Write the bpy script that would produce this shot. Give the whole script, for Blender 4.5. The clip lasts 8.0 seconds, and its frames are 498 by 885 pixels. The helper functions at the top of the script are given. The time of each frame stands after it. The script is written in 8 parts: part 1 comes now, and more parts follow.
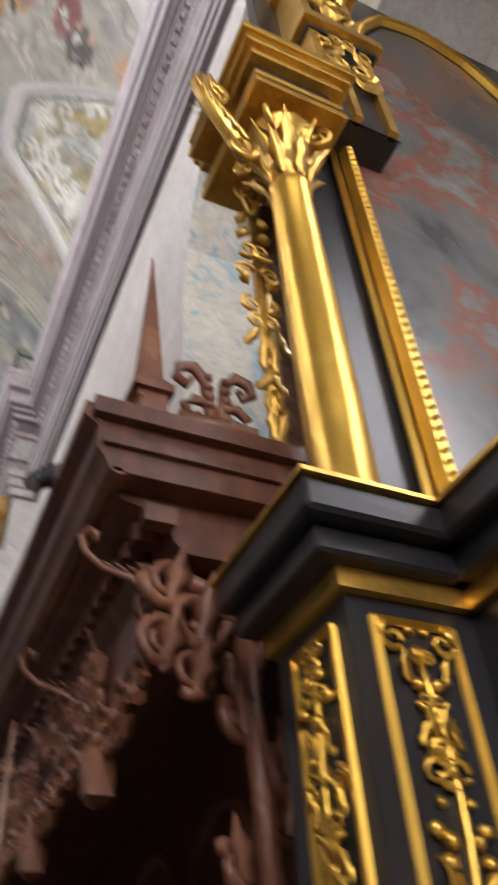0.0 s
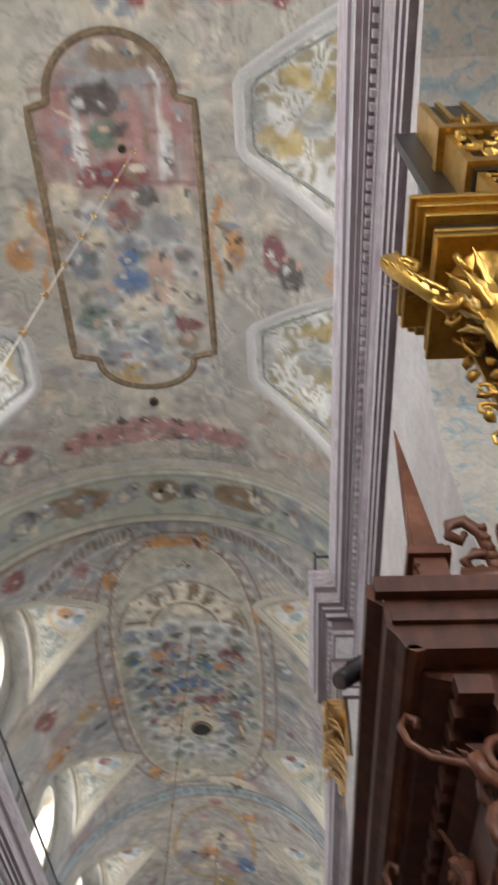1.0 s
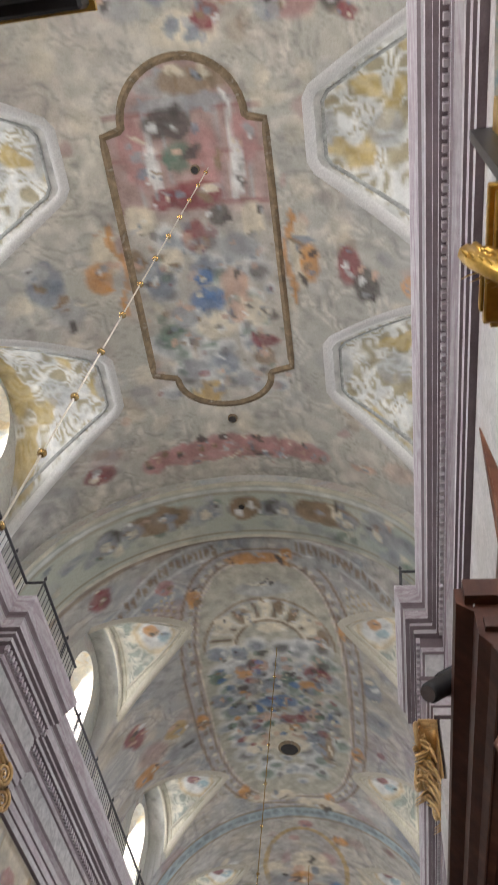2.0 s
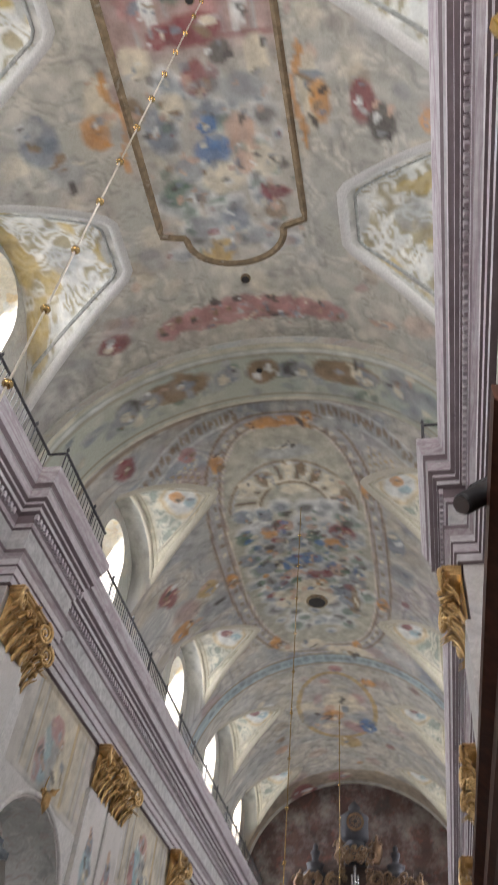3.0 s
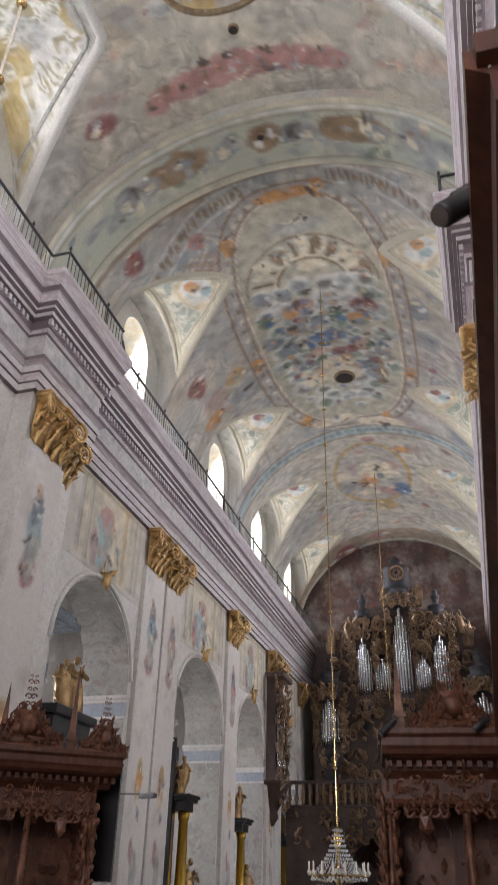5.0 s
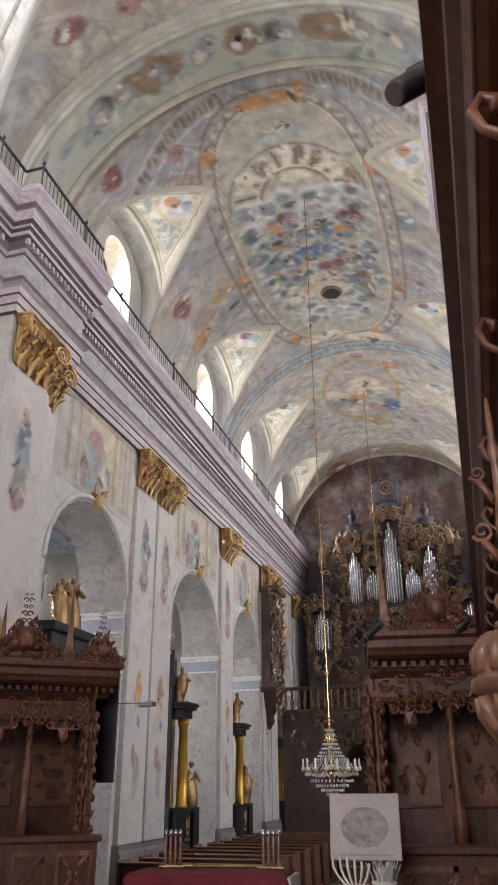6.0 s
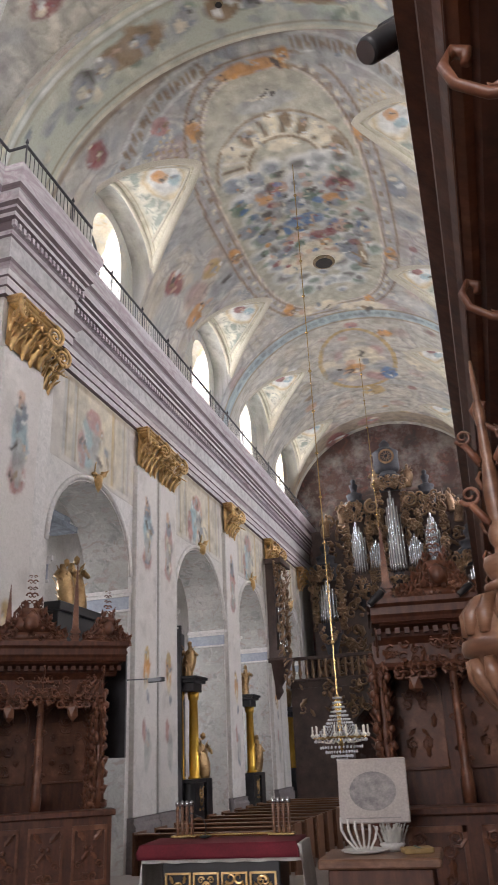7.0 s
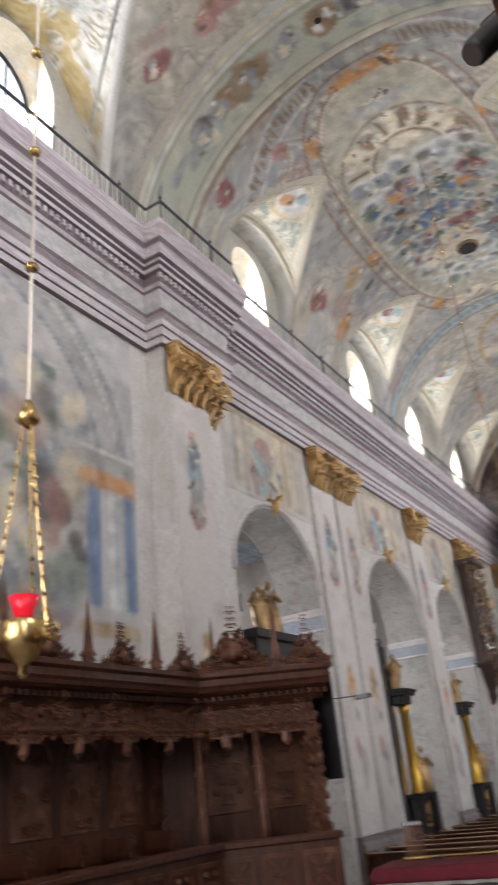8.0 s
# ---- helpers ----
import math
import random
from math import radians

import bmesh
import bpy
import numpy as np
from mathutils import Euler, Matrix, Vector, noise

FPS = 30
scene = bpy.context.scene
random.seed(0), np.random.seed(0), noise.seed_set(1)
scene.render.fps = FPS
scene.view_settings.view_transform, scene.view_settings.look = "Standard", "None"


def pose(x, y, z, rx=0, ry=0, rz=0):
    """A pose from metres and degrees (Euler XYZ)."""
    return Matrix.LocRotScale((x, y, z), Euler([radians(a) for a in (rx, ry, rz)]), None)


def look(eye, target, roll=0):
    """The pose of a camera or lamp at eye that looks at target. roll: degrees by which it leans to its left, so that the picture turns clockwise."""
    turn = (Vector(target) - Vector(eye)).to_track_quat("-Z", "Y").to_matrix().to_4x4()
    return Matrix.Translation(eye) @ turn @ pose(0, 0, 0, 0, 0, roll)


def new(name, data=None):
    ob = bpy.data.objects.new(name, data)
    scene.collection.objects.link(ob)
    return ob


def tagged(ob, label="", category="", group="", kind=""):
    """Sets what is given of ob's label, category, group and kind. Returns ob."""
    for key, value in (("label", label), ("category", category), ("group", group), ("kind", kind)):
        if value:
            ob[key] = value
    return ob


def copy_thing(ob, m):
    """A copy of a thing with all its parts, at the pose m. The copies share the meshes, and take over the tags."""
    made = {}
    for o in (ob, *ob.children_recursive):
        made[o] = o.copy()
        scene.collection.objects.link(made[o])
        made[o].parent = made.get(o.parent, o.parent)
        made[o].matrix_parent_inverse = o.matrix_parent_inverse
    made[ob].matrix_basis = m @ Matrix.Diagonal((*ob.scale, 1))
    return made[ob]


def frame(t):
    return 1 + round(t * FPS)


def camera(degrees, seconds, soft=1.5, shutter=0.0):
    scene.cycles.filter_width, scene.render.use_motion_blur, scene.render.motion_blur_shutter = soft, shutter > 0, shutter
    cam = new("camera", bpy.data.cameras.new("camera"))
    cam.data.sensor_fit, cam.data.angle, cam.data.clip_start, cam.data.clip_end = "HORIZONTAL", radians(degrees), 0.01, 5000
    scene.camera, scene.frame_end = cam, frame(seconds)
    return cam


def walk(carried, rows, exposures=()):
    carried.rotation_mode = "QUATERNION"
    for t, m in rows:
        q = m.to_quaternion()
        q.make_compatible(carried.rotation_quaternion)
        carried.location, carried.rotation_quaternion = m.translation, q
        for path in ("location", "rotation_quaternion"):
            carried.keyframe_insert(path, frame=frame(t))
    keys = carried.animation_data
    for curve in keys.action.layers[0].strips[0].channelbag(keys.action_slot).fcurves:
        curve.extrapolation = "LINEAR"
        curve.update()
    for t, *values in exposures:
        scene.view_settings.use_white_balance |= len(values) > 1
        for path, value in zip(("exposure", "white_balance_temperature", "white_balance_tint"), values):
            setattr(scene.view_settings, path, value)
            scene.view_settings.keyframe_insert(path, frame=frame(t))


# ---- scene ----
cam = camera(36.5, 8.0, shutter=0.45)

PATH = [
    (0, (3.134, -3.785, 1.523), (3.832, -2.463, 2.851), -5.0),
    (0.5, (3.181, -3.8, 1.525), (3.395, -2.533, 3.057), -3.2),
    (1, (3.231, -3.811, 1.512), (3.14, -2.689, 3.165), 2.3),
    (1.5, (3.254, -3.794, 1.533), (3.017, -2.78, 3.241), 8.4),
    (3, (3.213, -3.353, 1.665), (2.84, -2.029, 3.117), 7.1),
    (3.5, (3.249, -3.247, 1.694), (2.815, -1.823, 3.029), 6.1),
    (4, (3.29, -3.172, 1.722), (2.83, -1.664, 2.952), 4.6),
    (4.5, (3.327, -3.109, 1.727), (2.842, -1.528, 2.852), 2.9),
    (6, (3.438, -2.998, 1.642), (2.934, -1.249, 2.473), -0.4),
    (6.5, (3.495, -2.967, 1.646), (2.996, -1.197, 2.431), -1.5),
    (7, (3.475, -2.968, 1.644), (2.963, -1.194, 2.412), -2.7),
    (7.5, (3.468, -2.952, 1.662), (2.829, -1.226, 2.445), -4.8),
    (8, (3.511, -3.007, 1.698), (2.607, -1.429, 2.53), -6.3),
]
walk(cam, [(t, look(eye, target, roll)) for t, eye, target, roll in PATH],
     exposures=[(0.0, -0.1, 6500, 18), (1.0, -0.42, 6450, 16), (4.5, -0.3, 6450, 18), (6.5, 0.08, 6500, 20), (8.0, 0.08, 6450, 18)])

# ---- world, sun, window light, added fill light ----
AX = -0.25                      # the axis of the church
world = bpy.data.worlds.new("world")
scene.world = world
world.use_nodes = True
wn = world.node_tree
sky = wn.nodes.new("ShaderNodeTexSky")
sky.sky_type = "NISHITA"
sky.sun_disc = False
sky.sun_elevation, sky.sun_rotation = radians(38), radians(215)
wn.nodes["Background"].inputs[1].default_value = 0.15
wn.links.new(sky.outputs[0], wn.nodes["Background"].inputs[0])

sun_data = bpy.data.lights.new("sun", "SUN")
sun_data.energy, sun_data.angle, sun_data.color = 3.0, radians(0.5), (1.0, 0.94, 0.84)
sun = new("sun", sun_data)
sun.matrix_world = look((-20, -12, 30), (0, 17, 4))

NAVE_WINDOWS = [(13.5, 15.4), (21.8, 23.7), (28.0, 29.8), (34.4, 36.0)]
CHOIR_WINDOWS = [(-7.3, -5.1), (-1.75, 0.45), (3.85, 6.0)]


def window_or_fill_lamp(x, y, z, width, height, toward, watts):
    data = bpy.data.lights.new("window_or_fill_light", "AREA")
    data.shape, data.size, data.size_y = "RECTANGLE", width, height
    data.energy, data.color = watts, (0.95, 0.98, 1.0)
    data.spread = radians(168)
    lamp = new("window_or_fill_light", data)
    lamp.matrix_world = look((x, y, z), (x + toward, y, z - 0.7))
    return lamp


for a, b in NAVE_WINDOWS + CHOIR_WINDOWS:
    for side in (-1, 1):
        window_or_fill_lamp(AX + side * 6.95, (a + b) / 2, 15.9, b - a, 3.4, -side * 1.0, (430 if a > 10 else 380) * (1.1 if side < 0 else 0.8))

# fill lamps added in the unseen aisle walls to brighten the arches
for y in (13.2, 20.6, 26.4, 32.8):
    for side in (-1, 1):
        window_or_fill_lamp(AX + side * 9.8, y, 4.8, 2.0, 4.0, -side * 1.0, 300)


# fill lamps added at the unseen east end to brighten the near choir
EAST_FILLS = (AX - 2.9, AX, AX + 2.9)
for x in EAST_FILLS:
    data = bpy.data.lights.new("window_or_fill_light", "AREA")
    data.shape, data.size, data.size_y, data.energy, data.color = "RECTANGLE", 1.9, 7.0, 560, (1.0, 0.98, 0.95)
    new("window_or_fill_light", data).matrix_world = look((x, -14.7, 7.0), (x, -10, 6.4))
window_or_fill_lamp(7.7, -0.9, 8.6, 1.5, 2.6, -1.0, 210)
# added fill without a window, to lighten the altar painting
window_or_fill_lamp(7.7, -5.2, 6.0, 1.8, 5.0, -1.0, 260)


# ---- materials ----
def nodes_of(name):
    m = bpy.data.materials.new(name)
    m.use_nodes = True
    t = m.node_tree
    return m, t, t.nodes["Principled BSDF"]


def ramp_of(t, stops):
    r = t.nodes.new("ShaderNodeValToRGB")
    e = r.color_ramp.elements
    while len(e) < len(stops):
        e.new(0.5)
    for k, (p, c) in zip(e, stops):
        k.position, k.color = p, (*c, 1)
    return r


def noise_of(t, scale, detail=5, rough=0.6, distortion=0.0, stretch=None):
    g = t.nodes.new("ShaderNodeNewGeometry")
    n = t.nodes.new("ShaderNodeTexNoise")
    n.inputs["Scale"].default_value, n.inputs["Detail"].default_value = scale, detail
    n.inputs["Roughness"].default_value, n.inputs["Distortion"].default_value = rough, distortion
    if stretch:
        mp = t.nodes.new("ShaderNodeMapping")
        mp.inputs["Scale"].default_value = stretch
        t.links.new(g.outputs["Position"], mp.inputs[0])
        t.links.new(mp.outputs[0], n.inputs["Vector"])
    else:
        t.links.new(g.outputs["Position"], n.inputs["Vector"])
    return n


def mixed(t, fac, a, b, mode="MIX"):
    m = t.nodes.new("ShaderNodeMix")
    m.data_type, m.blend_type = "RGBA", mode
    for sock, v in ((m.inputs[0], fac), (m.inputs[6], a), (m.inputs[7], b)):
        if isinstance(v, (int, float)):
            sock.default_value = v
        elif isinstance(v, tuple):
            sock.default_value = (*v, 1)
        else:
            t.links.new(v, sock)
    return m.outputs[2]


def bumped(t, b, src, strength, distance=0.01):
    n = t.nodes.new("ShaderNodeBump")
    n.inputs["Strength"].default_value, n.inputs["Distance"].default_value = strength, distance
    t.links.new(src, n.inputs["Height"])
    t.links.new(n.outputs[0], b.inputs["Normal"])


def simple(name, stops, scale, rough=0.6, metal=0.0, fine=40.0, bump=0.15, stretch=None, distortion=0.0, speck=0.25, vary=0.0):
    """Two scales of noise: the large one picks the colour, the fine one grains it."""
    m, t, b = nodes_of(name)
    big = noise_of(t, scale, 6, 0.6, distortion, stretch)
    r = ramp_of(t, stops)
    t.links.new(big.outputs["Fac"], r.inputs[0])
    small = noise_of(t, fine, 4, 0.65)
    g = ramp_of(t, [(0.3, (1 - speck,) * 3), (0.7, (1 + 0 * speck,) * 3)])
    t.links.new(small.outputs["Fac"], g.inputs[0])
    col = mixed(t, 1.0, r.outputs[0], g.outputs[0], "MULTIPLY")
    if vary:
        info = t.nodes.new("ShaderNodeObjectInfo")
        v = ramp_of(t, [(0.0, (1 - vary,) * 3), (1.0, (1.0,) * 3)])
        t.links.new(info.outputs["Random"], v.inputs[0])
        col = mixed(t, 1.0, col, v.outputs[0], "MULTIPLY")
    t.links.new(col, b.inputs["Base Color"])
    b.inputs["Roughness"].default_value, b.inputs["Metallic"].default_value = rough, metal
    if bump:
        bumped(t, b, small.outputs["Fac"], bump)
    return m


def fresco(name, ground, tints, scale=0.35, patch=1.6, amount=0.6):
    """Old lime painting: a mottled ground, washes of tint with drifting edges, brush-sized marks and grey wear."""
    m, t, b = nodes_of(name)
    n0 = noise_of(t, scale, 4, 0.55, 0.6)
    r0 = ramp_of(t, [(0.3, ground[0]), (0.5, ground[1]), (0.7, ground[2])])
    t.links.new(n0.outputs["Fac"], r0.inputs[0])
    col = r0.outputs[0]
    for k, tint in enumerate(tints):
        n = noise_of(t, patch * (1 + 0.37 * k), 5, 0.6, 1.2, (1, 1 + 0.2 * k, 1 + 0.15 * k))
        r = ramp_of(t, [(0.54 + 0.02 * (k % 2), (0, 0, 0)), (0.64, (amount,) * 3)])
        t.links.new(n.outputs["Fac"], r.inputs[0])
        col = mixed(t, r.outputs[0], col, tint)
    brush = noise_of(t, 7.0, 5, 0.7, 1.5)
    rb = ramp_of(t, [(0.33, (0.74, 0.74, 0.74)), (0.6, (1.0, 1.0, 1.0))])
    t.links.new(brush.outputs["Fac"], rb.inputs[0])
    col = mixed(t, 0.85, col, rb.outputs[0], "MULTIPLY")
    wear = noise_of(t, 0.9, 6, 0.7)
    rw = ramp_of(t, [(0.45, (0, 0, 0)), (0.75, (0.5, 0.5, 0.5))])
    t.links.new(wear.outputs["Fac"], rw.inputs[0])
    col = mixed(t, rw.outputs[0], col, (0.42, 0.42, 0.38))
    t.links.new(col, b.inputs["Base Color"])
    b.inputs["Roughness"].default_value = 0.85
    bumped(t, b, brush.outputs["Fac"], 0.12, 0.01)
    return m


M = {}
M["vault"] = fresco("vault_fresco", [(0.36, 0.37, 0.32), (0.47, 0.46, 0.40), (0.52, 0.50, 0.43)],
                    [(0.40, 0.30, 0.27), (0.33, 0.37, 0.39), (0.52, 0.47, 0.36)], 0.22, 0.55, 0.55)
M["ornament"] = fresco("cream_reveal_with_blue_ornament", [(0.62, 0.57, 0.47), (0.66, 0.62, 0.53), (0.68, 0.65, 0.58)], [(0.36, 0.49, 0.53), (0.66, 0.64, 0.58), (0.36, 0.48, 0.52)], 0.6, 1.9, 0.95)
# dark red painting, its colour lowered further for the dimness behind the organ
M["westpaint"] = fresco("shaded_red_wall_painting", [(0.05, 0.03, 0.026), (0.085, 0.045, 0.038), (0.12, 0.07, 0.055)], [(0.045, 0.04, 0.036), (0.16, 0.06, 0.045)], 0.5, 1.2, 0.6)
M["cream"] = simple("cream_moulding", [(0.3, (0.50, 0.47, 0.36)), (0.7, (0.62, 0.58, 0.47))], 1.2, 0.8, fine=25)
M["white_band"] = simple("white_painted_band", [(0.3, (0.52, 0.52, 0.48)), (0.7, (0.64, 0.63, 0.60))], 1.0, 0.8, fine=25)
M["plaster"] = fresco("white_wall_plaster", [(0.60, 0.57, 0.53), (0.68, 0.66, 0.63), (0.72, 0.70, 0.68)],
                      [(0.56, 0.50, 0.47), (0.52, 0.52, 0.52)], 0.3, 0.8, 0.4)
M["marble"] = simple("lilac_marbled_plaster", [(0.26, (0.33, 0.26, 0.29)), (0.38, (0.50, 0.45, 0.47)), (0.47, (0.60, 0.57, 0.58)), (0.55, (0.44, 0.36, 0.39)), (0.62, (0.58, 0.54, 0.55)), (0.76, (0.64, 0.62, 0.62))],
                     1.5, 0.6, fine=7, speck=0.22, stretch=(1, 0.22, 2.6), distortion=0.9)
M["pale_band"] = simple("pale_marbled_fascia", [(0.3, (0.46, 0.42, 0.43)), (0.5, (0.58, 0.56, 0.56)), (0.7, (0.63, 0.61, 0.61))], 2.2, 0.65, fine=6, speck=0.25, stretch=(1, 0.3, 2.0), distortion=0.8)
M["impost"] = simple("blue_grey_impost", [(0.3, (0.30, 0.33, 0.39)), (0.7, (0.40, 0.43, 0.47))], 1.5, 0.8, fine=10)
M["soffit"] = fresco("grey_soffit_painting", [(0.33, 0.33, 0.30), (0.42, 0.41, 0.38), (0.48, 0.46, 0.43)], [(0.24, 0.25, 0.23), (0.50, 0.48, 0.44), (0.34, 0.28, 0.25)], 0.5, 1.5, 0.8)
M["frieze"] = simple("grey_marbled_frieze", [(0.28, (0.36, 0.34, 0.34)), (0.42, (0.54, 0.53, 0.52)), (0.7, (0.60, 0.59, 0.58))], 2.6, 0.7, fine=5, speck=0.4, distortion=1.0)
# plum stands for the shade in the cornice's grooves
M["plum_shade"] = simple("plum_shade_on_moulding", [(0.3, (0.16, 0.12, 0.13)), (0.7, (0.24, 0.19, 0.20))], 2.0, 0.7)
M["gold"] = simple("aged_gilding", [(0.25, (0.50, 0.29, 0.11)), (0.6, (0.86, 0.60, 0.28)), (0.8, (0.95, 0.76, 0.46))], 3.0, 0.34, 0.75, fine=30, bump=0.25, speck=0.3)
M["bright_gold"] = simple("polished_gilding", [(0.3, (0.72, 0.42, 0.06)), (0.7, (0.85, 0.56, 0.12))], 2.0, 0.3, 0.9, fine=20, bump=0.06, speck=0.12)
M["altar_gilt"] = simple("warm_gilding", [(0.25, (0.50, 0.27, 0.05)), (0.6, (0.82, 0.52, 0.12)), (0.8, (0.92, 0.70, 0.30))], 4.0, 0.3, 0.85, fine=30, bump=0.2, speck=0.25)
M["black"] = simple("black_lacquer", [(0.3, (0.012, 0.012, 0.014)), (0.7, (0.03, 0.03, 0.034))], 3.0, 0.32, fine=30, bump=0.05)
M["oak"] = simple("dark_oak", [(0.25, (0.046, 0.013, 0.006)), (0.5, (0.095, 0.030, 0.014)), (0.75, (0.17, 0.060, 0.030))],
                  2.2, 0.48, fine=18, bump=0.2, stretch=(6, 6, 0.9), speck=0.35)
M["oak_carved"] = simple("carved_oak", [(0.25, (0.075, 0.025, 0.013)), (0.55, (0.185, 0.070, 0.036)), (0.8, (0.38, 0.185, 0.105))],
                         4.0, 0.42, fine=25, bump=0.2, speck=0.3)
M["oak_light"] = simple("worn_light_oak", [(0.3, (0.11, 0.048, 0.026)), (0.5, (0.19, 0.092, 0.052)), (0.7, (0.30, 0.165, 0.10))], 7.0, 0.36, fine=25, bump=0.12, stretch=(1, 1, 3))
M["organ_wood"] = simple("organ_case_wood", [(0.25, (0.035, 0.020, 0.017)), (0.6, (0.085, 0.05, 0.040)), (0.8, (0.14, 0.09, 0.07))], 2.0, 0.5, fine=12, bump=0.2)
M["organ_dark"] = simple("blue_black_case", [(0.3, (0.018, 0.018, 0.024)), (0.7, (0.05, 0.05, 0.06))], 2.0, 0.72, fine=12)
M["organ_gilt"] = simple("dull_gilt_carving", [(0.3, (0.14, 0.08, 0.045)), (0.7, (0.34, 0.22, 0.13))], 2.5, 0.42, 0.45, fine=14, bump=0.25)
M["tin"] = simple("tin_organ_pipe", [(0.3, (0.50, 0.52, 0.55)), (0.7, (0.72, 0.74, 0.76))], 2.0, 0.25, 0.9, fine=10, bump=0.0)
M["iron"] = simple("wrought_iron", [(0.3, (0.05, 0.05, 0.055)), (0.7, (0.10, 0.10, 0.105))], 4.0, 0.5, 0.4)
M["red_cloth"] = simple("crimson_velvet", [(0.3, (0.10, 0.006, 0.014)), (0.7, (0.19, 0.014, 0.028))], 3.0, 0.85, fine=60)
M["linen"] = simple("white_linen", [(0.3, (0.62, 0.60, 0.57)), (0.7, (0.75, 0.73, 0.70))], 2.0, 0.85, fine=60)
M["board"] = simple("pale_cloth_panel", [(0.3, (0.46, 0.41, 0.38)), (0.7, (0.55, 0.50, 0.46))], 3.0, 0.8, fine=50)
M["board_mark"] = simple("grey_emblem", [(0.35, (0.24, 0.23, 0.23)), (0.65, (0.42, 0.39, 0.37))], 14.0, 0.8, fine=60)
M["floor"] = simple("stone_floor", [(0.3, (0.24, 0.20, 0.18)), (0.7, (0.34, 0.30, 0.27))], 1.0, 0.35, fine=10, vary=0.3)
M["plinth"] = simple("grey_stone_plinth", [(0.3, (0.20, 0.18, 0.18)), (0.7, (0.30, 0.27, 0.27))], 1.5, 0.6, fine=12)
M["statue"] = simple("gilded_statue", [(0.3, (0.30, 0.17, 0.07)), (0.7, (0.62, 0.42, 0.2))], 4.0, 0.4, 0.6, fine=20)
M["brass"] = simple("brass", [(0.3, (0.62, 0.42, 0.16)), (0.7, (0.8, 0.6, 0.28))], 6.0, 0.25, 0.95, fine=30, bump=0.0)
M["chain"] = simple("pale_brass_chain", [(0.3, (0.60, 0.54, 0.42)), (0.7, (0.78, 0.74, 0.64))], 6.0, 0.35, 0.7, fine=30, bump=0.0)
M["candle"] = simple("ivory_wax", [(0.3, (0.72, 0.68, 0.58)), (0.7, (0.8, 0.76, 0.66))], 6.0, 0.5)
# near-black that stands for the darkness inside a hole
M["dark_hole"] = simple("unlit_opening_black", [(0.3, (0.02, 0.018, 0.016)), (0.7, (0.04, 0.035, 0.03))], 5.0, 0.9)
M["pew"] = simple("warm_pine_pew", [(0.3, (0.11, 0.045, 0.020)), (0.7, (0.19, 0.085, 0.042))], 3.0, 0.4, fine=20, stretch=(1, 6, 6))
M["spot_black"] = simple("black_metal_housing", [(0.3, (0.010, 0.010, 0.011)), (0.7, (0.022, 0.022, 0.024))], 5.0, 0.45)
# cream reveals with the sun's warm yellow mixed into the colour
M["reveal"] = fresco("sunlit_yellow_window_reveal", [(0.66, 0.58, 0.42), (0.72, 0.66, 0.52), (0.70, 0.68, 0.62)], [(0.70, 0.50, 0.22), (0.66, 0.68, 0.66)], 0.9, 1.5, 0.7)
M["altar_painting"] = simple("varnished_altar_canvas", [(0.30, (0.03, 0.033, 0.033)), (0.42, (0.09, 0.093, 0.096)), (0.50, (0.12, 0.115, 0.11)), (0.57, (0.20, 0.07, 0.045)), (0.62, (0.15, 0.14, 0.13)), (0.78, (0.26, 0.245, 0.225))],
                              1.1, 0.25, fine=4.0, bump=0.05, distortion=0.35)
for key, c in (("p_red", (0.34, 0.10, 0.08)), ("p_wine", (0.22, 0.075, 0.075)), ("p_blue", (0.12, 0.20, 0.34)), ("p_slate", (0.20, 0.23, 0.26)), ("p_green", (0.13, 0.19, 0.15)),
               ("p_flesh", (0.48, 0.34, 0.25)), ("p_ochre", (0.46, 0.31, 0.13)), ("p_orange", (0.52, 0.25, 0.08)), ("p_cream", (0.62, 0.57, 0.45)),
               ("p_dark", (0.11, 0.10, 0.085)), ("p_cloud", (0.30, 0.31, 0.30)), ("p_rose", (0.38, 0.22, 0.20)), ("p_brown", (0.26, 0.19, 0.11)),
               ("p_grey", (0.36, 0.37, 0.34)), ("p_white", (0.66, 0.65, 0.60)), ("p_teal", (0.36, 0.47, 0.50))):
    lo, hi = tuple(0.72 * v for v in c), tuple(min(1, 1.2 * v + 0.02) for v in c)
    worn = tuple(0.45 * v + 0.55 * g for v, g in zip(hi, (0.42, 0.41, 0.36)))
    M[key] = simple("paint" + key[1:], [(0.30, worn), (0.42, lo), (0.55, c), (0.66, hi), (0.74, worn)], 2.2, 0.85, fine=9, speck=0.3, bump=0.08, distortion=1.6)

glass, gt, gb = nodes_of("old_window_glass")
gb.inputs["Base Color"].default_value = (0.93, 0.97, 1.0, 1)
gb.inputs["Transmission Weight"].default_value, gb.inputs["Roughness"].default_value, gb.inputs["IOR"].default_value = 1.0, 0.12, 1.02
crystal, ct, cb = nodes_of("cut_crystal")
cb.inputs["Base Color"].default_value = (0.95, 0.96, 0.97, 1)
cb.inputs["Transmission Weight"].default_value, cb.inputs["Roughness"].default_value, cb.inputs["IOR"].default_value = 0.6, 0.08, 1.5
ruby, rt, rb_ = nodes_of("ruby_glass")
rb_.inputs["Base Color"].default_value = (0.75, 0.01, 0.03, 1)
rb_.inputs["Roughness"].default_value = 0.2
rb_.inputs["Emission Color"].default_value = (1.0, 0.02, 0.05, 1)
rb_.inputs["Emission Strength"].default_value = 0.3
daylight, dt_, db = nodes_of("overcast_daylight")
